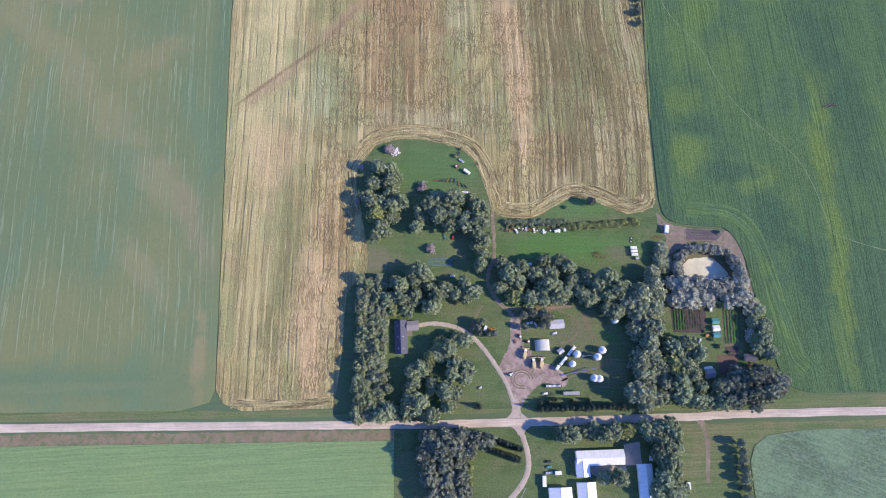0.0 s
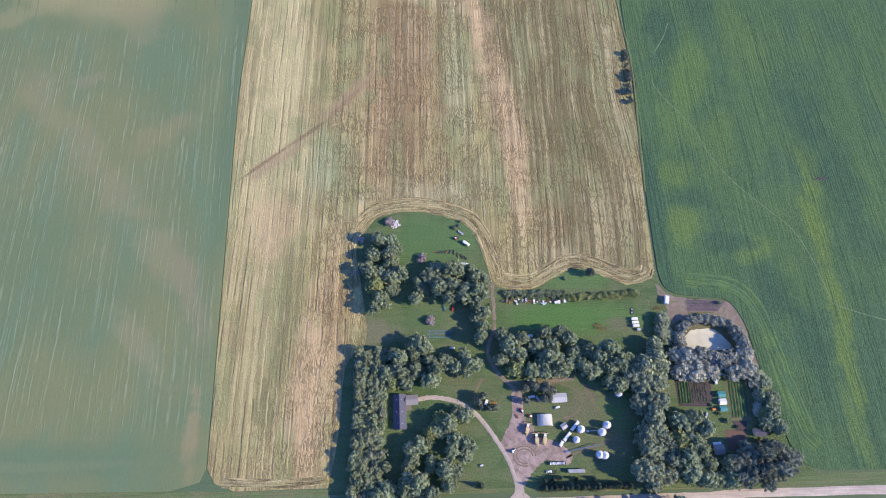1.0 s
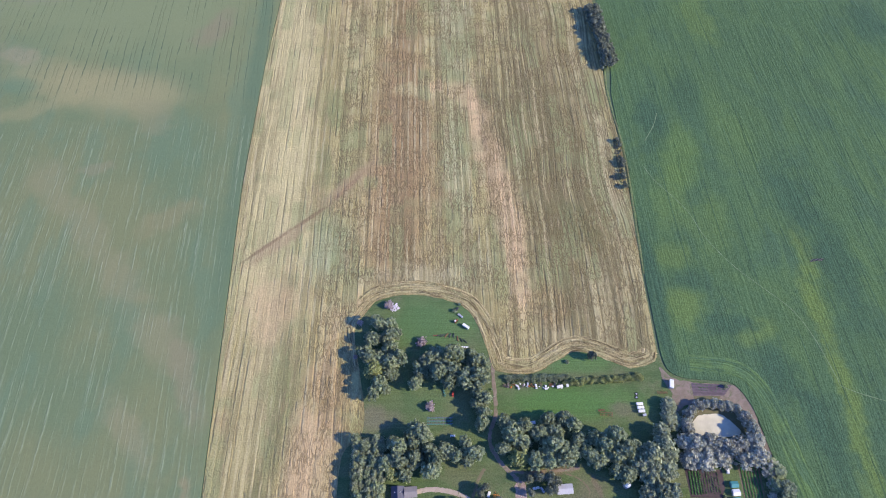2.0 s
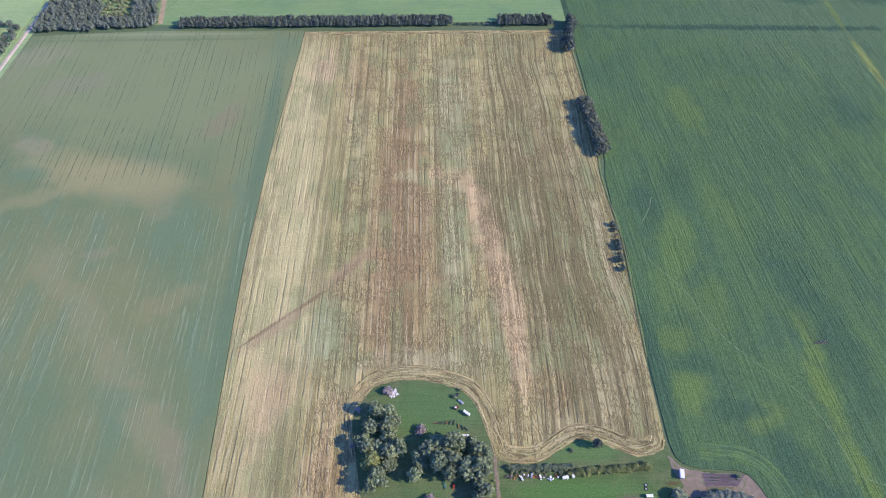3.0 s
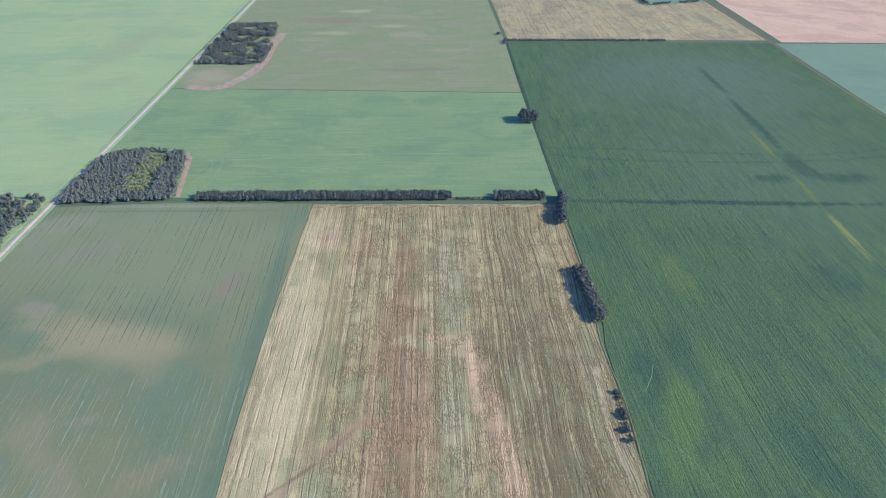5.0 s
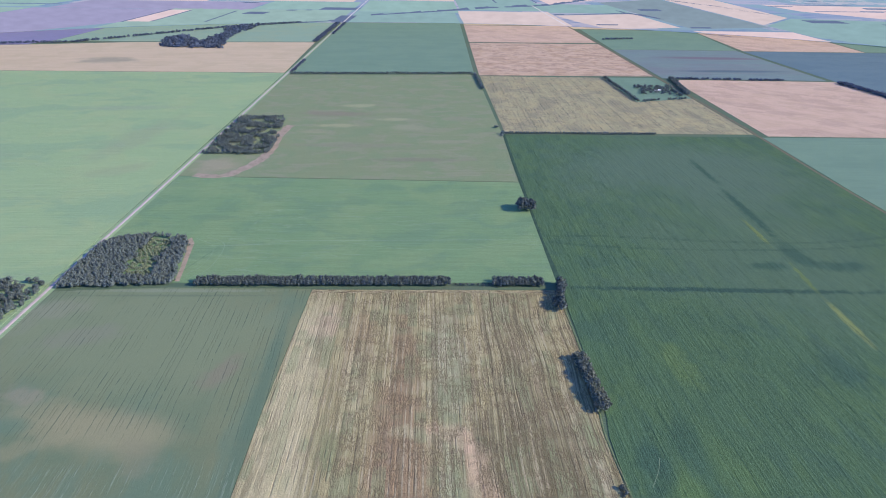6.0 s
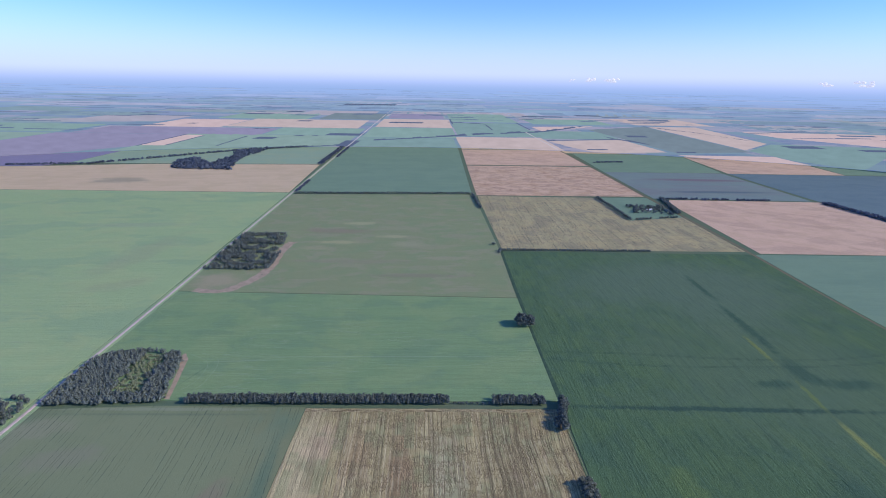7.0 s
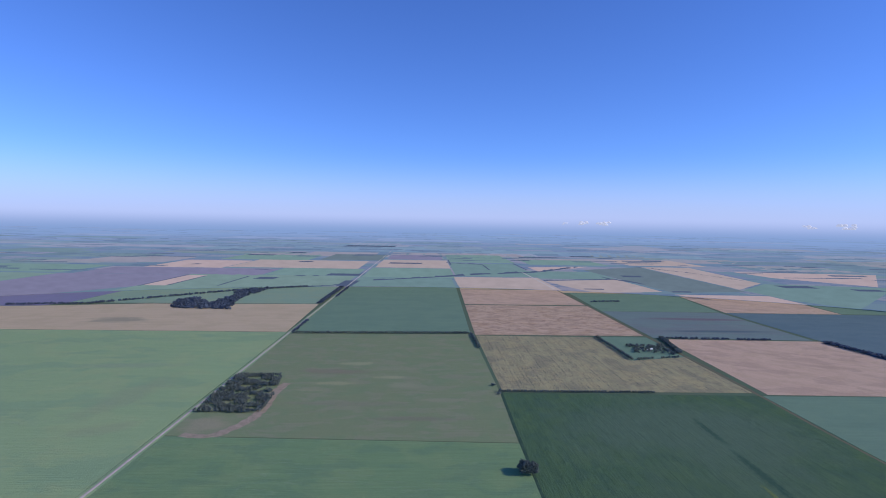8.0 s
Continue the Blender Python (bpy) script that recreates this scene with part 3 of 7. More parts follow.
m_combed = crop("swathed_stubble", ((0.416, 0.374, 0.192), (0.356, 0.333, 0.171), (0.463, 0.386, 0.186)), turn=0, row=9, row_depth=0.08, bands=24, band_mix=0.6, patch=90, patch_mix=0.6, grain=0.14, extra=((0.27, 0.255, 0.155), 90, 0.6),
                dashes=[(34, 0, (0.13, 0.145, 0.1), 0.95), (34, 12, (0.17, 0.175, 0.12), 0.8), (51, 30, (0.45, 0.36, 0.2), 0.7)], ridges=[(9, 40, (0.22, 0.2, 0.125), 0.7, 0.05, ())])
# these far greens are also painted bluer for haze
m_hazed_teal = crop("hazed_green_crop", ((0.192, 0.300, 0.185), (0.204, 0.312, 0.190), (0.171, 0.277, 0.174)), turn=90, row=5, row_depth=0.05, bands=40, band_mix=0.6, patch=170, patch_mix=0.5, grain=0.08, extra=((0.17, 0.275, 0.175), 150, 0.5))
m_hazed_sage = crop("hazed_sage_crop", ((0.274, 0.396, 0.258), (0.296, 0.409, 0.258), (0.323, 0.403, 0.239)), turn=90, row=6, row_depth=0.05, bands=50, band_mix=0.6, patch=170, patch_mix=0.5, grain=0.08)
m_hazed_slate = crop("hazed_blue_green_crop", ((0.141, 0.216, 0.214), (0.155, 0.229, 0.219), (0.121, 0.192, 0.196)), turn=90, row=6, row_depth=0.05, bands=50, band_mix=0.6, patch=170, patch_mix=0.5, grain=0.06)
m_strips = crop("strip_cropped_land", spots=[(1480, 3140, 330, 50, -2, (0.2, 0.165, 0.165), 0.9, 0.3), (1420, 2780, 330, 36, 1, (0.115, 0.17, 0.17), 0.9, 0.3)], colours=((0.193, 0.259, 0.222), (0.236, 0.207, 0.207), (0.207, 0.296, 0.230)), turn=90, row=6, row_depth=0.12, bands=90, band_mix=0.35, patch=200, patch_mix=0.4, grain=0.06)
m_flax = crop("purple_flax", ((0.25, 0.238, 0.325), (0.268, 0.252, 0.34), (0.238, 0.24, 0.31)), turn=70, row=7, row_depth=0.1, bands=50, band_mix=0.5, patch=200, patch_mix=0.5, grain=0.06)
m_south = crop("south_green_crop", ((0.202, 0.309, 0.143), (0.226, 0.327, 0.150), (0.238, 0.332, 0.143)), turn=92, row=1.8, row_depth=0.12, bands=9, band_mix=0.5, patch=60, patch_mix=0.4, grain=0.15)
m_south2 = crop("lodged_pale_crop", ((0.175, 0.262, 0.16), (0.195, 0.28, 0.175), (0.165, 0.245, 0.148)), turn=70, row=2.2, row_depth=0.12, bands=7, band_mix=0.4, patch=40, patch_mix=0.5, grain=0.25, grain_size=2.0, relief=0.35,
                ridges=[(3.0, 9.0, (0.12, 0.19, 0.115), 0.7, 0.07, ()), (3.4, 12.0, (0.27, 0.34, 0.24), 0.6, 0.05, ())])
m_lawn = crop("yard_grass", ((0.124, 0.178, 0.078), (0.138, 0.185, 0.085), (0.168, 0.182, 0.1)), turn=88, row=3.0, row_depth=0.06, bands=8, band_mix=0.4, patch=30, patch_mix=0.6, extra=((0.078, 0.135, 0.055), 24, 0.6), grain=0.32, grain_size=1.2,
              spots=[(-50, 126, 24, 14, 0, (0.2, 0.195, 0.125), 0.85), (140, 60, 16, 6, -25, (0.11, 0.23, 0.06), 0.85), (20, 140, 24, 14, 30, (0.185, 0.2, 0.105), 0.65), (115, 138, 76, 18, 0, (0.1, 0.21, 0.066), 0.9, 0.8), (130, 172, 40, 12, 5, (0.11, 0.21, 0.075), 0.8, 0.8), (0, 212, 60, 28, 0, (0.105, 0.2, 0.078), 0.8, 0.9),
                     (-5, 140, 26, 22, 0, (0.125, 0.2, 0.09), 0.6), (118, 60, 40, 16, 20, (0.18, 0.17, 0.105), 0.6), (125, 30, 40, 14, 0, (0.165, 0.175, 0.1), 0.6), (160, 130, 14, 8, 0, (0.18, 0.17, 0.11), 0.7), (95, 82, 34, 5, 10, (0.22, 0.175, 0.125), 0.8),
                     (128, 70, 14, 3, -70, (0.21, 0.17, 0.12), 0.7), (40, 84, 16, 10, 0, (0.16, 0.19, 0.09), 0.5)])
m_verge = crop("roadside_grass", ((0.14, 0.195, 0.085), (0.19, 0.205, 0.105), (0.24, 0.215, 0.125)), turn=90, row=1.4, row_depth=0.14, bands=3, band_mix=0.6, patch=40, patch_mix=0.5, grain=0.2)
m_land = crop("farmland", ((0.112, 0.172, 0.097), (0.128, 0.183, 0.101), (0.150, 0.179, 0.101)), turn=90, row=5, row_depth=0.1, bands=60, band_mix=0.6, patch=420, patch_mix=0.6, grain=0.06)
m_ditch = soil("reddish_ditch", (0.29, 0.215, 0.165), (0.22, 0.195, 0.12), 5, weeds=0.42)
m_gravel = soil("pale_gravel", (0.61, 0.51, 0.43), (0.54, 0.45, 0.37), 5, 1.1, 90, 0.15)
m_drive = soil("driveway_gravel", (0.52, 0.43, 0.37), (0.44, 0.37, 0.305), 4, weeds=0.1)
m_dirt = soil("packed_yard_dirt", (0.29, 0.215, 0.19), (0.44, 0.34, 0.3), 5, stones=0.6, weeds=0.18)
m_headdirt = soil("bare_headland_dirt", (0.3, 0.235, 0.195), (0.24, 0.195, 0.15), 6, stones=0.4, weeds=0.32)
m_plot = soil("purplish_tilled_soil", (0.175, 0.138, 0.155), (0.14, 0.112, 0.122), 6, 1.6, 88)
m_weeds = soil("weedy_olive_soil", (0.15, 0.155, 0.085), (0.19, 0.17, 0.1), 3, stones=0.5)
m_track = soil("dirt_track", (0.25, 0.19, 0.14), (0.19, 0.165, 0.105), 5, weeds=0.4)
m_till = soil("dark_tilled_soil", (0.085, 0.066, 0.07), (0.11, 0.085, 0.085), 5, 1.0, 88)
m_redsoil = soil("reddish_soil", (0.2, 0.13, 0.105), (0.16, 0.11, 0.085), 5)
m_bare = soil("pale_bare_soil", (0.45, 0.34, 0.245), (0.36, 0.3, 0.2), 14, weeds=0.25)
m_mud = soil("pale_drying_pond_mud", (0.7, 0.665, 0.52), (0.62, 0.585, 0.45), 9, stones=0.08)

m_leaf_ash = leaf("ash_leaves", (0.27, 0.33, 0.2), (0.365, 0.418, 0.272))
m_leaf_oak = leaf("dark_leaves", (0.21, 0.245, 0.18), (0.3, 0.325, 0.25))
m_leaf_poplar = leaf("poplar_leaves", (0.3, 0.345, 0.22), (0.4, 0.435, 0.3))
m_leaf_willow = leaf("silver_willow_leaves", (0.42, 0.435, 0.35), (0.54, 0.535, 0.455))
m_leaf_yellow = leaf("yellowish_leaves", (0.33, 0.375, 0.16), (0.41, 0.435, 0.205))
m_leaf_spruce = leaf("spruce_needles", (0.11, 0.15, 0.105), (0.16, 0.2, 0.145))
# far woods: leaves slightly blued for distance haze, the distant ones strongly
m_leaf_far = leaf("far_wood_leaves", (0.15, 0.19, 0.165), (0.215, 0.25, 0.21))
m_leaf_hazed = leaf("hazed_wood_leaves", (0.115, 0.15, 0.195), (0.14, 0.175, 0.215))
m_leaf_scrub = leaf("scrub_leaves", (0.23, 0.275, 0.16), (0.28, 0.315, 0.185))
m_twig = leaf("bare_grey_twigs", (0.36, 0.3, 0.31), (0.5, 0.42, 0.43))
m_bark = plain("bark", (0.11, 0.085, 0.065), 0.95, 0, 0.3, 0.5)


# ---- builders ----
def mesh_of(name, verts, faces, material=None):
    me = bpy.data.meshes.new(name)
    me.from_pydata(verts, [], faces)
    if material:
        me.materials.append(material)
    me.update()
    return me


def part(name, bm, material, parent, label=""):
    """Links a bmesh as one mesh object under a thing or a part."""
    me = bpy.data.meshes.new(name)
    bmesh.ops.recalc_face_normals(bm, faces=bm.faces)
    bm.to_mesh(me)
    bm.free()
    me.materials.append(material)
    ob = new(name, me)
    ob.parent = parent
    return tagged(ob, label) if label else ob


def thing(name, m, label, category, group="", kind=""):
    ob = new(name)
    ob.matrix_world = m
    return tagged(ob, label, category, group, kind)


def box(bm, place, size, turn=0.0, bevel=0.0, taper=1.0, lean=0.0):
    """A box on its base at place, with bevelled edges; taper narrows its top, lean shifts the top along x."""
    made = bmesh.ops.create_cube(bm, size=1.0)["verts"]
    for v in made:
        up = v.co.z > 0
        s = taper if up else 1.0
        v.co = Vector((v.co.x * size[0] * s + (lean if up else 0), v.co.y * size[1] * s, (v.co.z + 0.5) * size[2]))
    if bevel:
        edges = {e for v in made for e in v.link_edges}
        made = [v for v in bmesh.ops.bevel(bm, geom=list(edges), offset=bevel, segments=2, affect="EDGES", profile=0.5)["verts"]]
    bmesh.ops.transform(bm, matrix=Matrix.Translation(place) @ Matrix.Rotation(radians(turn), 4, "Z"), verts=list({v for v in made}))
    return bm


def rod(bm, a, b, r1, r2=None, sides=10):
    a, b = Vector(a), Vector(b)
    made = bmesh.ops.create_cone(bm, cap_ends=True, segments=sides, radius1=r1, radius2=r1 if r2 is None else r2, depth=(b - a).length)["verts"]
    q = (b - a).to_track_quat("Z", "Y").to_matrix().to_4x4()
    bmesh.ops.transform(bm, matrix=Matrix.Translation((a + b) / 2) @ q, verts=made)
    return bm


def smooth_line(points, steps=6, closed=False):
    """A rounded polyline through the points."""
    p = [Vector(q) for q in points]
    n = len(p)
    out = []
    last = n if closed else n - 1
    for i in range(last):
        a, b, c, d = (p[(i - 1) % n] if closed or i else p[0], p[i], p[(i + 1) % n], p[(i + 2) % n] if closed or i < n - 2 else p[-1])
        for k in range(steps):
            t = k / steps
            out.append(0.5 * (2 * b + (c - a) * t + (2 * a - 5 * b + 4 * c - d) * t * t + (3 * b - a - 3 * c + d) * t ** 3))
    if not closed:
        out.append(p[-1])
    return out


def ragged(points, amount, seed=3, step=2.5):
    """The outline cut into short lengths with its points shifted a little, as trodden or creeping edges are."""
    rng = random.Random(seed)
    out = []
    for a, b in zip(points, points[1:] + points[:1]):
        n = max(1, int(math.dist(a, b) / step))
        for k in range(n):
            t = k / n
            out.append((a[0] + (b[0] - a[0]) * t + rng.uniform(-amount, amount), a[1] + (b[1] - a[1]) * t + rng.uniform(-amount, amount)))
    return out


def sheet(name, points, z, material, label, category="field", skirt=0.5):
    """A flat piece of land with an edge of its own thickness."""
    top = [(x, y, z) for x, y in points]
    low = [(x, y, z - skirt) for x, y in points]
    n = len(points)
    me = mesh_of(name, top + low, [tuple(range(n))] + [(i, i + n, (i + 1) % n + n, (i + 1) % n) for i in range(n)], material)
    bm = bmesh.new()
    bm.from_mesh(me)
    bmesh.ops.recalc_face_normals(bm, faces=bm.faces)
    bmesh.ops.triangulate(bm, faces=[f for f in bm.faces if len(f.verts) > 4])
    if max(bm.faces, key=lambda f: f.calc_area()).normal.z < 0:
        bmesh.ops.reverse_faces(bm, faces=bm.faces)
    bm.to_mesh(me)
    bm.free()
    return tagged(new(name, me), label, category, kind="structure")


def ribbon(name, points, width, z, material, label, category, crown=0.0, wander=0.0, shift=0.0, steps=6, seed=1):
    """A road, track or strip of land along a line, with UV in metres (across, along); crown lifts its middle."""
    line = smooth_line([(*q[:2], 0) for q in points], steps)
    rng = random.Random(seed)
    cols = 5
    verts, uvs, along = [], [], 0.0
    for i, q in enumerate(line):
        way = (line[min(i + 1, len(line) - 1)] - line[max(i - 1, 0)]).normalized()
        side = Vector((way.y, -way.x, 0))
        along += (q - line[i - 1]).length if i else 0
        jog = [rng.uniform(-wander, wander) for _ in range(2)]
        for k in range(cols):
            u = k / (cols - 1) - 0.5
            off = u * width + shift + (jog[0] if k == 0 else jog[1] if k == cols - 1 else 0)
            p = q + side * off
            verts.append((p.x, p.y, z + crown * (1 - 4 * u * u) - (0.25 if k in (0, cols - 1) else 0)))
            uvs.append((off, along))
    faces = [(i * cols + k, i * cols + k + 1, (i + 1) * cols + k + 1, (i + 1) * cols + k) for i in range(len(line) - 1) for k in range(cols - 1)]
    me = mesh_of(name, verts, faces, material)
    layer = me.uv_layers.new(name="UVMap")
    for loop in me.loops:
        layer.data[loop.index].uv = uvs[loop.vertex_index]
    return tagged(new(name, me), label, category, kind="structure")


# ---- land ----
N_GROUND = 96
ring = [(6800 * math.cos(2 * math.pi * i / N_GROUND), 6800 * math.sin(2 * math.pi * i / N_GROUND)) for i in range(N_GROUND)]
sheet("ground", ring, 0.0, m_land, "wide flat green prairie farmland", "ground", 2.0)

YARD_EDGE = [(-86, 2), (-80, 45), (-77, 97), (-63, 112), (-60, 132), (-66, 169), (-72, 207), (-60, 229), (-47, 239), (-15, 242), (21, 233), (37, 217), (48, 184), (55, 167), (86, 164),
             (112, 177), (128, 183), (148, 177), (172, 167), (193, 171), (199, 180)]
STUBBLE_EAST = [(201, 260), (205, 330), (209, 410), (206, 470), (205, 505), (208, 540), (214, 630), (214, 700), (213, 760), (216, 822)]
STUBBLE_WEST = [(-186, 824), (-197, 545), (-198, 375), (-195, 301), (-189, 160), (-183, 18), (-176, 7), (-160, 1)]
yard_curve = [(q.x, q.y) for q in smooth_line([(*q, 0) for q in YARD_EDGE], 4)]
sheet("field_stubble", yard_curve + STUBBLE_EAST + STUBBLE_WEST, 0.35, m_stubble, "tan cut stubble field with brown and green streaks")
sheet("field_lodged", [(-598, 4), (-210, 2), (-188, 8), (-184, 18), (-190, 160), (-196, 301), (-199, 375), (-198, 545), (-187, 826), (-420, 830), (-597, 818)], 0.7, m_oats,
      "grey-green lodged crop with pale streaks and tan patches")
bean_edge = [(q.x, q.y) for q in smooth_line([(202, 182, 0), (205, 165, 0), (217, 157, 0), (240, 154, 0), (260, 150, 0), (271, 128, 0), (275, 95, 0), (282, 55, 0), (286, 30, 0), (294, 14, 0), (310, 8, 0)], 4)]
sheet("field_beans", bean_edge + [(998, 6), (1002, 1708), (234, 1716), (224, 1000), (228, 850), (220, 760), (219, 640), (219, 560), (216, 528), (211, 500), (210, 460), (212, 400), (208, 320), (203, 250)],
      0.6, m_beans, "dark green bean crop with yellow and dark patches")
sheet("lawn", yard_curve + [(203, 166), (212, 157), (262, 148), (276, 90), (287, 30), (296, 12), (310, 4), (-86, -3)], 0.12, m_lawn, "mown green farmyard grass with worn patches", "grass", 0.3)
sheet("lawn_south", [(-36, -17), (262, -15), (254, -32), (250, -330), (-36, -330)], 0.12, m_lawn, "mown green grass of the southern farmyard", "grass", 0.3)
sheet("field_south", [(-598, -23), (-36, -24), (-36, -330), (-598, -330)], 0.5, m_south, "light green crop beside the gravel road")
sheet("field_lodged_south", [(250, -330), (251, -45), (256, -33), (268, -25), (300, -21), (998, -19), (998, -330)], 0.5, m_south2, "pale green lodged crop beside the road")
sheet("verge_north", [(-598, -5), (1000, -3), (1000, 6), (310, 6), (295, 4), (-86, 1), (-160, 1), (-210, 2), (-598, 4)], 0.1, m_verge, "strip of roadside grass", "grass", 0.3)
sheet("verge_south", [(262, -14), (1000, -13), (1000, -19), (300, -21), (268, -25), (256, -33), (251, -40), (230, -40), (215, -16)], 0.16, m_verge, "strip of dry roadside grass", "grass", 0.3)
sheet("ditch_south", ragged([(-598, -13.5), (-36, -16), (-36, -24), (-598, -23)], 0.7), 0.1, m_ditch, "reddish bare soil in the roadside ditch", "ditch", 0.3)

WEST, EAST = -605, 1010
sheet("field_green_north", [(-597, 846), (218, 846), (220, 1316), (-594, 1346)], 0.5, m_green, "even light green crop")
sheet("field_weedy", [(-596, 1350), (219, 1320), (226, 1725), (214, 2640), (-592, 2598)], 0.45, m_mixed, "dull grey-green crop with yellowish patches")
sheet("field_green_far", [(-592, 2625), (208, 2665), (245, 5000), (-592, 5000)], 0.4, m_hazed_teal, "deep green crop beyond the tree belt")
sheet("field_green_west", [(-3400, -3), (-618, -3), (-618, 2632), (-3400, 2600)], 0.5, m_green_light, "pale green crop along the section road")
sheet("field_ripe_west", [(-3400, 2606), (-620, 2640), (-640, 3540), (-1630, 3470), (-2150, 3335), (-3400, 3100)], 0.45, m_tan_far, "ripe tan grain field")
sheet("field_flax", [(-3600, 3120), (-2150, 3345), (-2080, 3480), (-2050, 4860), (-3600, 4860)], 0.5, m_flax, "purple flowering field")
sheet("field_green_creek", [(-2075, 3480), (-1630, 3500), (-640, 3560), (-640, 5000), (-2045, 5000)], 0.35, m_hazed_sage, "green crop along the creek, greyed by painted haze")
sheet("field_combed", [(236, 1738), (1000, 1738), (1002, 2216), (772, 2150), (766, 2600), (230, 2606)], 0.4, m_combed, "swathed olive stubble with dark combed rows")
sheet("field_pasture", [(772, 2150), (1002, 2216), (1000, 2606), (766, 2606)], 0.38, m_hazed_teal, "green farmyard pasture ringed by trees", "grass")
sheet("field_cut_near", [(228, 2625), (1000, 2640), (1006, 3600), (245, 3590)], 0.45, m_cut_rows, "pinkish cut grain field with swaths")
sheet("field_cut_far", [(246, 3625), (1006, 3640), (1010, 4470), (262, 4450)], 0.4, m_pink, "pale pink cut grain field")
sheet("field_olive_far", [(264, 4480), (1010, 4500), (1010, 5000), (270, 5000)], 0.35, m_tan_far, "olive-tan grain field")
sheet("field_east_green", [(1000, -3), (3400, -3), (3400, 1702), (1012, 1705), (999, 1200)], 0.5, m_hazed_teal, "green crop beyond the track, blued by painted haze")
sheet("field_east_cut", [(1036, 1720), (1900, 1705), (1765, 2555), (1060, 2570)], 0.45, m_pink, "pinkish cut grain field")
sheet("field_east_slate", [(1790, 1706), (3400, 1706), (3400, 3365), (1765, 3385), (1775, 2560)], 0.55, m_hazed_slate, "dark green crop with blue haze in its colour")
sheet("field_east_strips", [(1030, 2600), (1745, 2575), (1735, 3400), (1035, 3395)], 0.4, m_strips, "strip-cropped land in green and brown")
sheet("field_east_grass", [(1035, 3400), (1740, 3410), (1830, 4255), (1060, 4290)], 0.35, m_hazed_teal, "green hay land, greyed by painted haze")
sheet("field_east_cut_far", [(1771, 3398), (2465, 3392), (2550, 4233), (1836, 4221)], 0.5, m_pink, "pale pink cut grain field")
sheet("field_east_dark_far", [(1680, 4300), (1836, 4235), (2590, 4245), (2700, 5000), (1560, 5000)], 0.45, m_hazed_slate, "dark green crop with slate haze in its colour")
sheet("field_east_teal_far", [(2475, 3400), (3900, 3400), (3900, 4900), (2700, 4880), (2590, 4245)], 0.4, m_hazed_teal, "deep green crop")
sheet("field_east_ripe_far", [(1010, 4310), (1680, 4300), (1560, 5000), (1010, 5000)], 0.42, m_tan_far, "ripe tan grain field")
sheet("field_woods_edge", [(-417, 850), (-409, 850), (-418, 905), (-433, 990), (-446, 1014), (-451, 1006), (-437, 960), (-424, 895)], 0.62, m_bare, "bare reddish strip along the wood", "soil")
ribbon("bare_strip", [(-560, 1356), (-490, 1350), (-440, 1440), (-424, 1530), (-432, 1700), (-420, 1800)], 34, 0.6, m_bare, "bare reddish soil curving round the wood", "soil", wander=5)

sheet("paddock", [(195, -15), (215, -15), (232, -16), (238, -40), (238, -330), (193, -330)], 0.18, m_verge, "yellowish mown paddock beside the southern farm", "grass", 0.3)

# roads and tracks
ribbon("road_gravel", [(-1200, -9.5), (-355, -9.5), (0, -11.8), (200, -9.5), (370, -7.2), (1500, -6)], 6.4, 0.4, m_gravel, "pale gravel country road", "road", 0.15, 0.25, steps=30)
ribbon("road_west", [(WEST, -400), (WEST - 3, 700), (WEST, 1700), (WEST, 4990)], 6.4, 0.55, m_gravel, "straight pale gravel section road", "road", 0.2, 0.3, steps=20)
ribbon("road_east", [(995, -400), (993, 1200), (1004, 1700), (EAST, 2100), (EAST, 4990)], 4, 0.5, m_track, "grassed dirt section road", "road", 0.2, 0.4, steps=20)
ribbon("track_verge", [(995, -400), (993, 1200), (1004, 1700), (EAST, 2100), (EAST, 4990)], 13, 0.65, m_weeds, "weedy verge of the section road", "grass", 0, 0.8, steps=20)
ribbon("west_verge", [(WEST, -400), (WEST - 3, 700), (WEST, 1700), (WEST, 4990)], 20, 0.25, m_green_light, "grassy verge of the section road", "grass", 0, 0.8, steps=20)
ribbon("driveway", [(-16, 69), (-4, 70.5), (8, 69), (18, 66), (27, 61), (37, 51), (47, 37), (56, 22), (61, 8), (64, -6)], 4.2, 0.3, m_drive, "curving gravel driveway", "driveway", 0.05, 0.3)
ribbon("driveway_south", [(65, -14), (70, -28), (72, -42), (69, -54), (60, -66), (45, -80)], 5, 0.3, m_drive, "gravel driveway to the southern farm", "driveway", 0.05, 0.3)
ribbon("track_north", [(50, 182), (51, 160), (51, 131), (46, 116), (45, 104), (52, 90), (64, 77), (66, 70)], 4.4, 0.24, m_headdirt, "dirt track through the yard", "track", 0, 0.9)
ribbon("track_loop", [(27, 60), (30, 68), (33, 76), (39, 85)], 3.6, 0.22, m_track, "worn dirt spur off the driveway", "track", 0, 1.0)
plot_dirt = [(q.x, q.y) for q in smooth_line([(199, 167, 0), (207, 158, 0), (217, 154, 0), (240, 151, 0), (262, 149, 0), (268, 143, 0), (271, 131, 0), (272, 116, 0), (276, 100, 0), (279, 92, 0), (272, 93, 0), (266, 107, 0),
                                                    (260, 124, 0), (252, 133, 0), (236, 136, 0), (221, 134, 0), (210, 131, 0), (204, 121, 0), (200, 122, 0), (204, 142, 0), (199, 156, 0)], 4, True)]
sheet("plot_dirt", ragged(plot_dirt, 0.7), 0.24, m_headdirt, "bare dirt headland round the pond", "soil", 0.2)
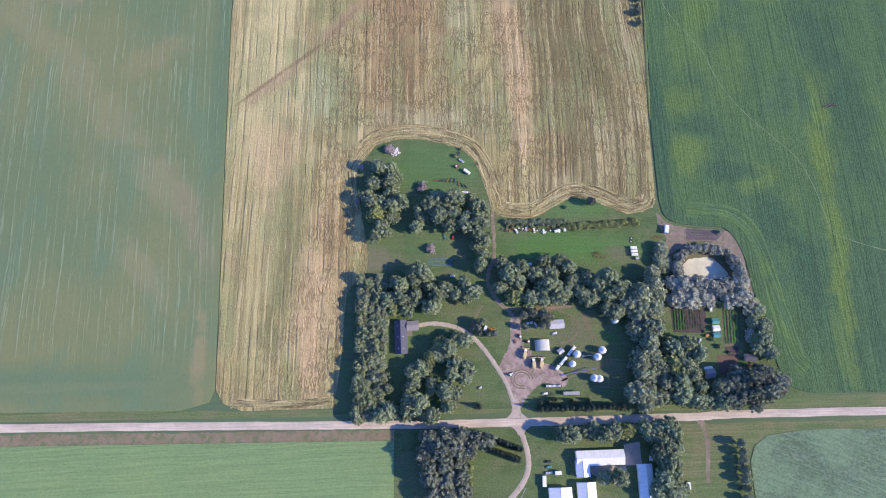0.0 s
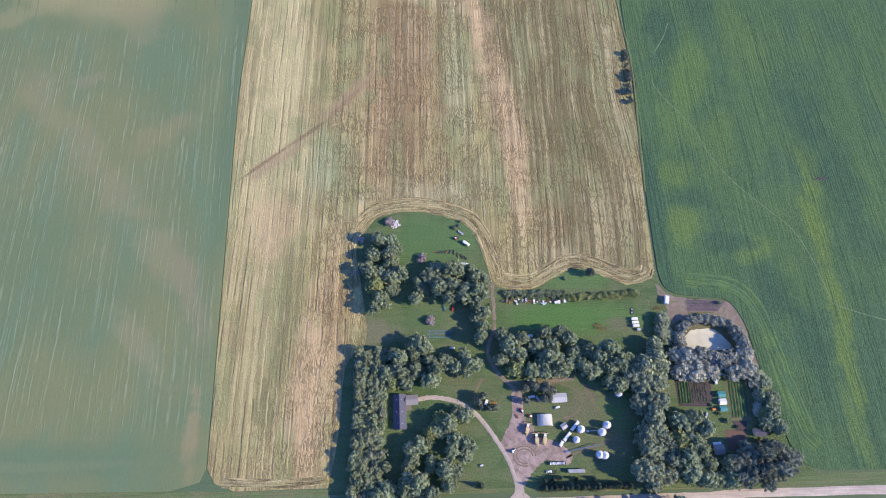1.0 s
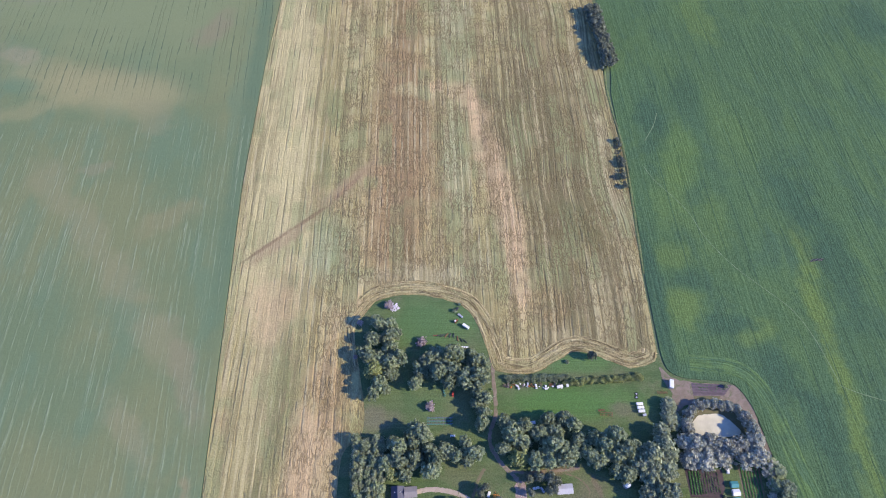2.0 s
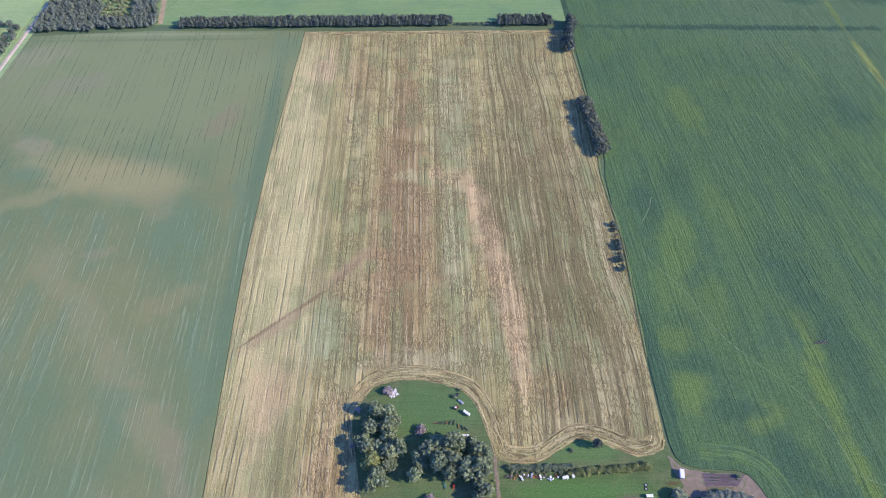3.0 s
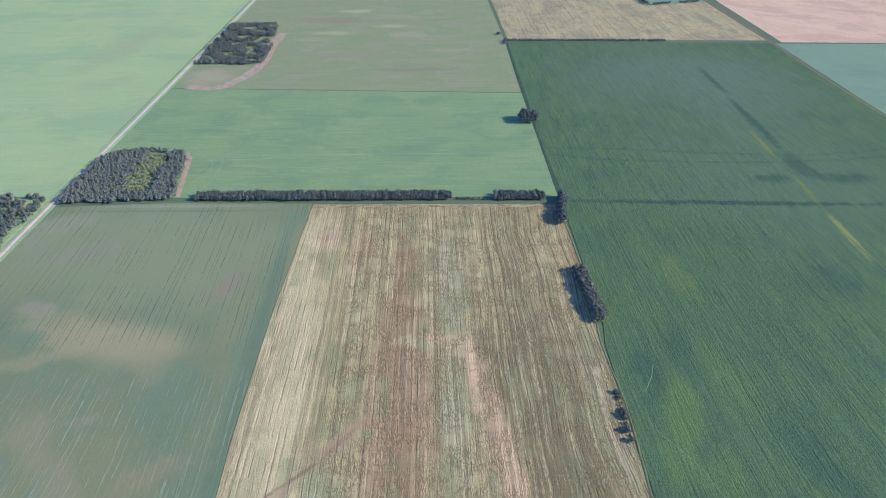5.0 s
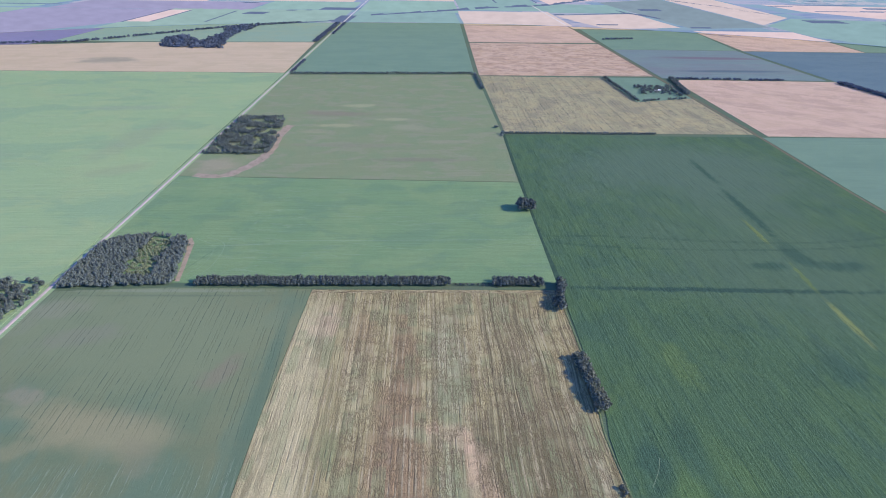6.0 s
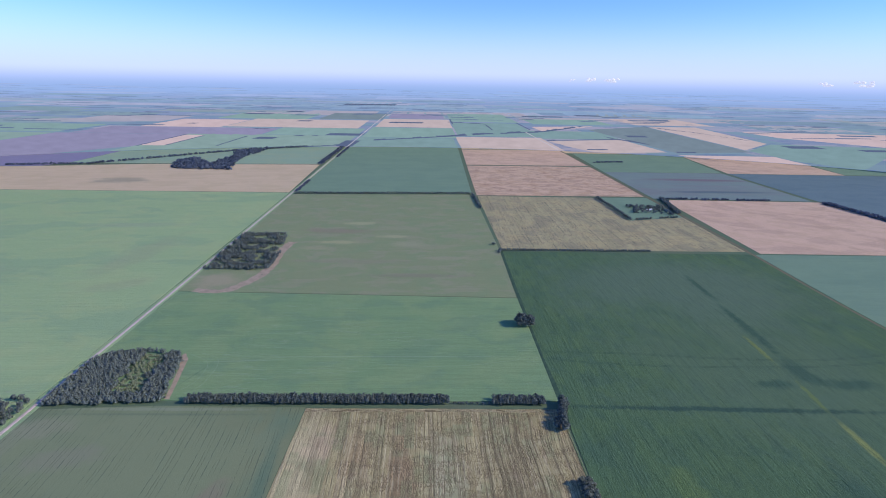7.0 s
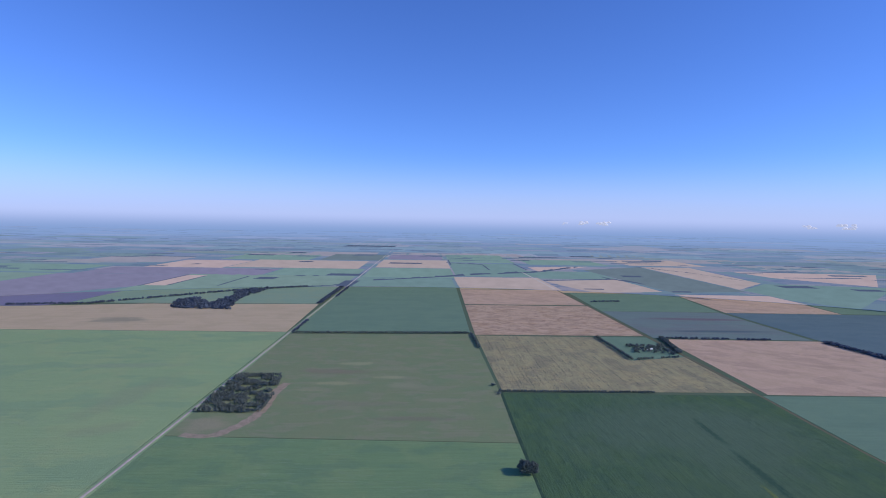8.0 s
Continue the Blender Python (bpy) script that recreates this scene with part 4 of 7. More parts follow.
ribbon("track_bends", [(57, 83), (66, 82), (76, 81), (91, 82), (106, 83), (116, 84)], 3.4, 0.2, m_headdirt, "worn dirt path along the grove", "track", 0, 0.7)
ribbon("track_oval", [(104, 80), (114, 76), (121, 68), (119, 60), (112, 54), (104, 52)], 1.8, 0.19, m_track, "faint curved wheel path on grass", "track", 0, 0.5)
ribbon("track_bins", [(103, 21), (118, 27), (132, 31), (147, 36)], 2.6, 0.2, m_track, "faint dirt track to the grain bins", "track", 0, 0.4)
ribbon("approach_south", [(213, -10), (217, -20), (218, -34), (214, -60)], 5.5, 0.25, m_headdirt, "dirt field approach", "track", 0, 0.6)
yard_dirt = [(q.x, q.y) for q in smooth_line([(53, 29, 0), (52, 36, 0), (58, 46, 0), (62, 58, 0), (63, 74, 0), (70, 73, 0), (71, 58, 0), (74, 50, 0), (79, 45, 0), (80, 38, 0), (92, 35, 0), (101, 31, 0), (108, 24, 0), (105, 16, 0), (90, 20, 0),
                                                     (81, 16, 0), (73, 8, 0), (67, -1, 0), (62, 4, 0), (60, 14, 0), (57, 22, 0)], 5, True)]
sheet("yard_dirt", ragged(yard_dirt, 0.9), 0.2, m_dirt, "bare packed dirt of the machinery yard", "soil", 0.2)
for r in (6.5, 9.0):
    ribbon("wheel_track", [(70 + r * math.cos(a), 23 + r * 0.85 * math.sin(a)) for a in [0.5 * k for k in range(11)]], 1.3, 0.3, m_track, "curved wheel track worn into the dirt", "track", 0, 0.2)
for sx, sy, name in ((64, 1, "drive_mouth"), (67, -15.5, "drive_mouth_south")):
    way = 1 if sy > -10 else -1
    sheet(name, [(sx - 8, -8 - 6 * (way < 0)), (sx - 4, -4 - 14 * (way < 0)), (sx - 2.2, sy + 6 * way), (sx + 2.2, sy + 6 * way), (sx + 4, -4 - 14 * (way < 0)), (sx + 9, -8 - 6 * (way < 0))], 0.33, m_drive,
          "flared gravel mouth of the driveway", "driveway", 0.2)
court = [(121, -46), (150, -46), (152, -58), (140, -60), (122, -52)]
sheet("yard_court", court, 0.2, m_drive, "pinkish gravel court between sheds", "soil", 0.2)
sheet("yard_court_north", [(150, -30), (163, -28), (163, -46), (150, -46)], 0.22, m_drive, "gravel patch beside the barn", "soil", 0.2)

# swaths that follow the yard's edge and the field's rim
for k, (width, shift) in enumerate(((5.4, 2.6), (5.4, 7.8), (5.4, 13.0))):
    ribbon("headland", YARD_EDGE[5 + k:], width, 0.46 - 0.02 * k, m_swath, "curved stubble swath along the yard", "field", 0.05, 0.8 + 0.5 * k, -shift, 5, k)
ribbon("headland", [(-186, 818), (0, 818), (212, 816)], 11, 0.44, m_swath, "stubble swath along the tree belt", "field", 0.05, 0.5, 0, 12, 5)
ribbon("headland", [(-170, 8), (-120, 6), (-90, 8)], 9, 0.44, m_swath, "stubble swath along the road", "field", 0.05, 0.5, 0, 8, 6)
ribbon("field_edge", STUBBLE_EAST, 2.6, 0.7, m_verge, "uncut grass line between two fields", "grass", 0.1, 0.5, 1.6, 6, 7)
ribbon("bean_headland", [(224, 157.5), (238, 155.5), (252, 154), (263, 150), (270, 140), (274, 125), (277, 105), (281, 80), (286, 50), (291, 30), (300, 18)], 26, 0.64, m_bean_head, "curved crop rows along the yard's edge", "field", 0.0, 1.5, -13.6, 6, 9)
ribbon("crop_trail", [(228, 390), (236, 371), (261, 333), (272, 300), (291, 268), (313, 243), (334, 219), (345, 191), (352, 155), (356, 145), (393, 131), (440, 120)], 1.1, 0.63, m_trail, "narrow pale trail pressed through the crop", "trail", 0.0, 0.3, 0, 8, 11)
ribbon("crop_trail", [(258, 466), (250, 447), (236, 425)], 1.3, 0.63, m_trail, "short pale trail pressed through the crop", "trail", 0.0, 0.3, 0, 8, 12)
for k, rows in enumerate(([(232, 1026), (369, 1023), (525, 1006), (682, 996), (795, 1003), (998, 1040)], [(232, 1000), (300, 985), (459, 970), (669, 968), (800, 978), (998, 1010)])):
    for shift in (-2.2, 2.2):
        ribbon("wheel_line", rows, 1.9, 0.63, m_wheel_line, "dark wheel line pressed across the crop", "track", 0.0, 0.3, shift, 10, 13 + k)


ribbon("field_edge", [(222, 838), (224, 1000), (226, 1316), (231, 1722)], 11, 0.48, m_wheel_line, "dark grassy line between two crops", "grass", 0.1, 0.8, 0, 10, 8)
for rows in ([(-435, 1010), (-392, 975), (-390, 905), (-412, 868)], [(-420, 1018), (-376, 985), (-374, 900), (-398, 858)], [(-300, 992), (-190, 1004), (-60, 972), (60, 968), (214, 1004)]):
    ribbon("crop_trail", rows, 1.3, 0.53, m_pale_trail, "faint pale wheel line in the young crop", "track", 0.0, 0.3, 0, 10, 21)


# ---- trees ----
def ball(rng, n):
    v = rng.normal(size=(n, 3))
    return v / np.linalg.norm(v, axis=1, keepdims=True)


_ico = bmesh.new()
bmesh.ops.create_icosphere(_ico, subdivisions=1, radius=1.0)
ICO_V = np.array([v.co[:] for v in _ico.verts])
ICO_F = np.array([[v.index for v in f.verts] for f in _ico.faces])
_ico.free()


def leaf_cloud(rng, centre, radii, n, size):
    """n leaf sprays (quads) over an ellipsoid, each facing roughly outward."""
    d = ball(rng, n)
    d[:, 2] = np.where(d[:, 2] < -0.35, -d[:, 2], d[:, 2])
    at = np.asarray(centre) + d * np.asarray(radii) * rng.uniform(0.8, 1.32, (n, 1))
    face = d + rng.normal(scale=0.85, size=(n, 3))
    face /= np.linalg.norm(face, axis=1, keepdims=True)
    u = np.cross(face, ball(rng, n))
    u /= np.linalg.norm(u, axis=1, keepdims=True) + 1e-9
    v = np.cross(face, u)
    s = size * rng.uniform(0.6, 1.3, (n, 1))
    quad = np.stack([at - u * s, at - v * s * 0.7, at + u * s, at + v * s * 0.7], axis=1)
    return quad.reshape(-1, 3)


def crown_arrays(rng, r, h, kind, sprays, size, lobes):
    """Vertices, quads and triangles of one crown with its base at z = 0."""
    quads, tri_v, tri_f, base = [], [], [], 0
    if kind == "spruce":
        for k in range(7):
            t = k / 7
            z = h * (0.12 + 0.82 * t)
            rr = r * (1 - t) ** 0.9 + 0.15
            quads.append(leaf_cloud(rng, (0, 0, z), (rr, rr, h * 0.09), max(6, int(sprays / 7 * (1.6 - t))), size * (1.1 - 0.5 * t)))
        spots = [((0, 0, h * 0.35), (r * 0.6, r * 0.6, h * 0.3)), ((0, 0, h * 0.65), (r * 0.33, r * 0.33, h * 0.28))]
    else:
        a0, a1 = rng.uniform(0, 6.28, 2)
        spots = [((0, 0, h * 0.5), (r * 0.6, r * 0.6, h * 0.36)), ((0, 0, h * 0.38), (r * 0.84, r * 0.84, h * 0.25))]
        wide = min(2.0, (40 / lobes) ** 0.4)
        for n in range(lobes):
            a, q = rng.uniform(0, 6.28), math.sqrt(rng.uniform(0.02, 1))
            reach = r * (0.86 + 0.17 * math.cos(a - a0) + 0.13 * math.cos(2 * a + a1))
            k = rng.uniform(0.09, 0.22) * wide * (1.2 - 0.35 * q)
            top = h * (0.55 + 0.4 * (1 - q ** 2.2)) * rng.uniform(0.86, 1.06) - 0.75 * r * k
            if q > 0.75 and n % 3 == 0:
                top = h * rng.uniform(0.24, 0.42)
            spots.append(((math.cos(a) * q * reach, math.sin(a) * q * reach, top), (r * k, r * k, r * k * rng.uniform(0.8, 1.3))))
        share = sprays / len(spots)
        for n, (c, rad) in enumerate(spots):
            quads.append(leaf_cloud(rng, c, rad, max(4, int(share * (2 if n < 2 else 1))), size))
    for c, rad in spots:
        v = ICO_V * (0.86 * np.asarray(rad)) * rng.uniform(0.85, 1.12, (len(ICO_V), 1)) + np.asarray(c)
        tri_v.append(v)
        tri_f.append(ICO_F + base)
        base += len(v)
    return np.concatenate(quads), np.concatenate(tri_v), np.concatenate(tri_f)


def mesh_arrays(name, quads, tri_v, tri_f, material):
    nq = len(quads) // 4
    verts = np.concatenate([quads, tri_v])
    faces = np.arange(nq * 4).reshape(-1, 4).tolist() + (tri_f + nq * 4).tolist()
    return mesh_of(name, verts.tolist(), faces, material)


def trunk_mesh(rng, r, h, kind):
    bm = bmesh.new()
    base = 0.05 * r + 0.1
    top = h * (0.9 if kind == "spruce" else 0.62)
    rod(bm, (0, 0, -0.2), (0.1, 0.05, top * 0.55), base, base * 0.7, 8)
    rod(bm, (0.1, 0.05, top * 0.55), (0, 0.15, top), base * 0.7, base * 0.3, 8)
    if kind != "spruce":
        for k in range(5):
            a = 2 * math.pi * (k + rng.uniform(0, 0.6)) / 5
            z = top * rng.uniform(0.4, 0.75)
            rod(bm, (0.05, 0.05, z), (math.cos(a) * r * 0.6, math.sin(a) * r * 0.6, z + h * 0.2), base * 0.4, base * 0.12, 6)
    me = bpy.data.meshes.new("trunk")
    bm.to_mesh(me)
    bm.free()
    me.materials.append(m_bark)
    return me


KINDS = {
    "ash": (m_leaf_ash, "leafy green broadleaf tree in the farmyard grove", 2.0, 3.5),
    "poplar": (m_leaf_poplar, "tall grey-green poplar in the lane belt", 1.7, 3.5),
    "oak": (m_leaf_oak, "dense dark green broadleaf tree", 1.9, 3.5),
    "willow": (m_leaf_willow, "silvery grey-green willow round the pond", 1.6, 3.0),
    "spruce": (m_leaf_spruce, "dark narrow spruce in a row", 3.6, 3.0),
    "yellow": (m_leaf_yellow, "yellowish green broadleaf tree in the grove", 1.9, 2.5),
    "bush": (m_leaf_ash, "low rounded green farmyard bush", 1.3, 0.4),
    "yellow_bush": (m_leaf_yellow, "low yellowish shrub in a hedge", 1.2, 0.4),
    "bare_bush": (m_twig, "leafless grey-pink bush on grass", 1.2, 0.3),
}
PROTO = {}


def prototypes(kind):
    """Four unit trees of a kind, with crown radius 5 m, each an Empty that parents trunk and crown."""
    if kind in PROTO:
        return PROTO[kind]
    material, label, a, b = KINDS[kind]
    made = []
    small = "bush" in kind
    for k in range(3 if small else 5):
        rng = np.random.default_rng(50 * len(PROTO) + k)
        r = 2.0 if small else 5.0
        h = a * r + b
        form = "bush" if small else kind
        meshes = (trunk_mesh(rng, r, h, kind), mesh_arrays("crown", *crown_arrays(rng, r, h, form, 230 if small else 1250, 0.36 if small else 0.68, 10 if small else 56), material))
        made.append((meshes, r))
    PROTO[kind] = made
    return made


def plant(kind, x, y, r, group, rng, z=0.1, tall=1.0):
    label = KINDS[kind][1]
    (trunk, crown), base = prototypes(kind)[rng.randrange(len(prototypes(kind)))]
    s = r / base
    ob = thing("bush" if "bush" in kind else "spruce_tree" if kind == "spruce" else "tree",
               Matrix.Translation((x, y, z)) @ Matrix.Rotation(rng.uniform(0, 6.28), 4, "Z") @ Matrix.Diagonal((s * rng.uniform(0.84, 1.16), s * rng.uniform(0.84, 1.16), tall * s ** 0.8 * rng.uniform(0.82, 1.14), 1)),
               label, "bush" if "bush" in kind else "tree", group)
    for name, me in (("trunk", trunk), ("crown", crown)):
        new(name, me).parent = ob
    return ob


GROVES = {
    "house_grove": ("ash", [(22, 55, 6.0), (16, 58, 5.3), (9, 49, 5.3), (2, 52, 4.6), (2, 44, 6.0), (-6, 42, 5.3), (-14, 33, 5.3), (-21, 30, 5.3), (-19, 22, 5.3), (-23, 17, 4.6), (-8, 33, 4.0), (-5, 21, 4.0), (-6, 14, 3.3), (15, 36, 6.0), (23, 32, 6.0), (12, 29, 5.3), (22, 26, 5.3), (7, 13, 6.0), (15, 11, 5.3), (8, 1, 5.3), (-5, -4, 6.0), (-15, 4, 6.6), (-21, 7, 6.0)]),
    "house_grove2": ("ash", [(-12, -4, 4.6), (-24, 0, 6.0), (-29, -7, 3.3), (-39, 0, 6.0), (-45, -3, 5.3), (-41, 17, 4.0), (-36, 106, 4.6), (-30, 102, 6.0), (-41, 90, 6.0), (-29, 91, 6.0), (-36, 83, 5.3), (-26, 81, 5.3), (-19, 104, 4.6), (-11, 113, 6.6), (-19, 112, 5.3), (-18, 93, 6.0), (-6, 99, 6.0), (-1, 91, 6.0), (5, 100, 4.6), (-4, 84, 6.0), (10, 98, 5.3), (16, 94, 5.3), (25, 103, 5.3), (30, 96, 6.0), (25, 92, 5.3), (40, 121, 4.0)]),
    "north_grove": ("ash", [(-51, 211, 5.0), (-40, 208, 5.6), (-54, 196, 5.6), (-39, 197, 6.2), (-40, 187, 5.6), (-57, 180, 5.6), (-48, 178, 6.2), (-30, 178, 5.6), (-37, 174, 6.2), (-52, 166, 6.2), (-48, 155, 6.2), (-53, 147, 5.0), (-43, 151, 4.4), (-39, 164, 5.0), (-15, 169, 5.0), (-5, 173, 7.5), (5, 179, 6.9), (13, 180, 6.9), (21, 179, 6.2), (3, 164, 7.5), (15, 166, 7.5)]),
    "north_grove2": ("ash", [(13, 156, 6.2), (32, 179, 5.6), (36, 171, 7.5), (28, 159, 7.5), (37, 159, 7.5), (43, 168, 5.6), (37, 147, 5.6), (42, 140, 5.6), (35, 136, 4.4), (40, 129, 5.0), (38, 119, 5.0), (-14, 161, 4.4), (-17, 154, 4.4), (-10, 163, 3.7)]),
    "mid_grove": ("ash", [(57, 120, 5.6), (62, 111, 6.2), (55, 100, 5.0), (73, 116, 5.6), (70, 105, 6.2), (67, 92, 6.2), (79, 90, 5.6), (84, 110, 5.6), (92, 121, 5.6), (99, 112, 6.9), (95, 99, 6.9), (106, 121, 6.2), (114, 117, 6.2), (104, 91, 6.9), (90, 90, 6.2), (116, 104, 6.2), (111, 94, 5.6), (122, 94, 6.2), (129, 106, 6.2), (137, 100, 6.9), (131, 89, 5.6), (145, 105, 6.9), (152, 97, 7.5), (146, 92, 6.9), (157, 87, 6.2), (161, 99, 5.6), (151, 78, 6.2), (144, 81, 5.0)]),
    "lane_grove": ("poplar", [(197, 132, 5.8), (196, 121, 6.6), (186, 109, 6.6), (186, 97, 8.0), (173, 89, 8.7), (163, 84, 6.6), (170, 76, 8.0), (182, 80, 7.3), (177, 65, 8.0), (167, 62, 7.3), (184, 62, 6.6), (175, 51, 8.0), (168, 38, 8.0), (178, 38, 7.3), (169, 26, 8.0), (178, 26, 6.6), (162, 12, 7.3), (171, 10, 7.3), (169, 0, 5.1), (186, 29, 7.3), (186, 17, 6.6), (180, 7, 7.3)]),
    "lane_grove2": ("ash", [(197, 45, 7.3), (206, 47, 7.3), (193, 33, 7.3), (204, 32, 7.3), (215, 40, 5.8), (197, 20, 7.3), (209, 24, 6.6), (200, 10, 7.3), (214, 15, 5.1), (210, 3, 5.8), (221, 2, 5.1), (230, 14, 5.8), (230, 2, 5.8), (273, 79, 5.8), (269, 68, 5.1), (276, 64, 5.8), (275, 53, 6.6), (268, 53, 4.4), (276, 44, 5.8), (269, 44, 5.1), (278, 39, 4.4)]),
    "dark_grove": ("oak", [(238, 14, 7.3), (247, 18, 7.3), (257, 21, 7.3), (268, 24, 7.3), (279, 17, 6.6), (244, 5, 6.6), (257, 9, 7.3), (270, 10, 7.3), (280, 12, 5.8), (259, 0, 5.1), (237, 4, 5.8), (249, 11, 5.8)]),
    "pond_ring": ("willow", [(202, 101, 5.8), (211, 99, 6.6), (223, 100, 6.6), (234, 98, 6.6), (206, 89, 6.6), (217, 89, 6.6), (229, 89, 6.6), (240, 93, 6.6), (250, 96, 6.6), (249, 87, 6.6), (260, 100, 6.6), (259, 89, 6.6), (268, 79, 5.1), (267, 68, 4.4), (265, 57, 4.4), (201, 88, 4.4), (262, 110, 4.9), (262, 116, 4.2), (259, 122, 4.2), (255, 128, 3.6), (248, 130, 3.8), (242, 132, 3.4), (236, 133, 3.4), (230, 132.5, 3.4), (224, 131, 3.6), (217, 128, 3.6), (212, 123, 4.0), (209, 118, 4.0), (209, 111, 4.4)]),
    "south_grove": ("oak", [(-7, -22, 6.0), (6, -21, 6.8), (18, -21, 6.8), (29, -23, 6.0), (38, -25, 5.3), (-9, -33, 6.8), (2, -31, 7.5), (14, -31, 7.5), (25, -31, 6.8), (-7, -43, 6.8), (5, -43, 6.8), (16, -41, 6.8), (-6, -53, 6.8), (7, -53, 6.8), (18, -50, 6.0), (-4, -63, 6.8), (8, -63, 6.8), (19, -62, 6.0)]),
    "south_hedge": ("ash", [(100, -21, 6.0), (107, -22, 6.0), (124, -19, 5.3), (133, -21, 5.3), (142, -20, 5.3), (151, -19, 5.3), (117, -20, 3.8), (169, -20, 6.8), (178, -18, 6.8), (187, -20, 6.8), (179, -29, 6.8), (187, -31, 6.8), (174, -37, 6.0), (182, -42, 6.8), (185, -51, 6.8), (176, -54, 6.8), (180, -62, 6.8), (187, -66, 6.0), (171, -66, 6.0), (142, -53, 6.0), (130, -55, 3.8)]),
}
tree_rng = random.Random(7)
FILL = []   # young trees between the large ones: (x, y, radius, height)
for grove, (kind, trees) in GROVES.items():
    for x, y, r in trees:
        other = "yellow" if kind == "ash" and tree_rng.random() < 0.06 else kind
        low = 0.6 if (x > 262 and y > 40 or x > 186 and 115 < y < 135 and kind == "poplar") else 1.0
        named = grove.replace("_", " ").rstrip("2")
        plant(other, x, y, r * tree_rng.uniform(1.22, 1.5), named, tree_rng, 0.1, 0.84 * low)
        near = min((math.dist((x, y), q[:2]), q) for q in trees if q[:2] != (x, y))
        if 8.5 < near[0] < 17 and kind != "spruce":
            FILL.append(((x + near[1][0]) / 2 + tree_rng.uniform(-2, 2), (y + near[1][1]) / 2 + tree_rng.uniform(-2, 2), r * tree_rng.uniform(0.65, 0.9), low * tree_rng.uniform(8, 11)))

# the belt west of the house
for row_x, off, gap in ((-66, 0, 4.4), (-61.5, 2, 4.8), (-56.5, 1, 5.4), (-51.5, 3, 5.8), (-46.5, 4, 7.4)):
    for k in range(28):
        y = -6 + gap * k + off
        if y < 111:
            plant("ash" if tree_rng.random() < 0.6 else "poplar", row_x + 0.02 * y + tree_rng.uniform(-1.3, 1.3), y + tree_rng.uniform(-1.4, 1.4), tree_rng.uniform(4.1, 5.4), "west tree belt", tree_rng, 0.1, tree_rng.uniform(0.76, 0.98) * (0.85 if y > 95 else 1.0))
# the spruce row along the road; by the southern drive, spruces stand for broadleaf trees
for k in range(17):
    plant("spruce", 84 + 4.2 * k + tree_rng.uniform(-0.6, 0.6), -0.5 + tree_rng.uniform(-0.6, 0.6), tree_rng.uniform(2.4, 3.0), "spruces along the road", tree_rng)
for x, y in ((84, 4), (91, 5), (97, 6), (110, 5), (124, 5)):
    plant("spruce", x, y, 1.6, "spruces along the road", tree_rng)
plant("spruce", 34, 1.5, 2.3, "spruces along the road", tree_rng)
for k in range(11):
    plant("spruce", 37 + 2.9 * k, -21 - 1.1 * k, 2.3, "spruces by the drive", tree_rng, 0.1, 1.4)
    if k > 1:
        plant("spruce", 35 + 2.9 * k, -29 - 1.1 * k, 2.3, "spruces by the drive", tree_rng, 0.1, 1.4)
for k in range(6):
    plant("yellow", 26 - 0.6 * k, -38 - 6.5 * k, 2.8, "south grove", tree_rng, 0.1, 0.7)
for k in range(8):
    plant("poplar", 243 + tree_rng.uniform(-1, 1), -30 - 7 * k, 4.0, "poplar row", tree_rng)
# trees round the machine yard
for x, y, r in ((34, 66, 3.6), (38, 70, 4.0), (43, 60, 3.4), (48, 61, 3.2), (36, 61, 2.6), (74, 76, 4.4), (82, 77, 4.6), (90, 76, 5), (95, 74, 4.4), (89, 67, 4.2), (74, 66, 3.2), (93, 68, 3.6)):
    plant("oak", x, y, r, "yard trees", tree_rng)
# hedges and bushes
for k in range(24):
    plant("bush", 62 + 2.3 * k, 159.5 + tree_rng.uniform(-0.8, 0.8), tree_rng.uniform(2.2, 3.2), "dark hedge", tree_rng)
    if k % 2:
        plant("bush", 61 + 2.3 * k, 156.5 + tree_rng.uniform(-0.8, 0.8), tree_rng.uniform(1.4, 2.2), "dark hedge", tree_rng)
for k in range(42):
    plant("yellow_bush", 112 + 1.65 * k, 154 + 0.06 * 1.65 * k + tree_rng.uniform(-1.5, 1.5), tree_rng.uniform(2.2, 3.3), "yellowish hedge", tree_rng)
for x, y, r, kind in ((139, 177, 4.2, "oak"), (117, 173, 2.2, "bush"), (-11, 195, 5.2, "bare_bush"), (-5, 136, 4.4, "bare_bush"), (19, 225, 2.2, "bush"), (24, 231, 1.5, "bush"), (-42, 231, 5.0, "bare_bush"), (-67, 214, 3.0, "bare_bush"), (-70, 181, 2.6, "bare_bush"),
                      (233, 53, 2.0, "bush"), (238, 47, 2.4, "bush"), (228, 60, 1.6, "bush"), (246, 42, 1.6, "bush"), (252, 148, 2.4, "bush"), (265, 55, 2.0, "willow"), (49, 150, 1.2, "bush")):
    plant(kind, x, y, r, "yard bushes", tree_rng)
def wood(name, spots, material, label, kind_of="oak", sprays=60, size=1.1, lobes=4, category="trees"):
    """Many trees in one piece: a belt or a wood. spots: (x, y, radius, height)."""
    rng = np.random.default_rng(len(spots))
    q_all, v_all, f_all, base = [], [], [], 0
    for x, y, r, h in spots:
        q, v, f = crown_arrays(rng, r, h, kind_of, sprays, size * r / 4, lobes)
        q_all.append(q + (x, y, 0.2))
        v_all.append(v + (x, y, 0.2))
        f_all.append(f + base)
        base += len(v)
    ob = new(name, mesh_arrays(name, np.concatenate(q_all), np.concatenate(v_all), np.concatenate(f_all), material))
    return tagged(ob, label, category, kind="stuff")


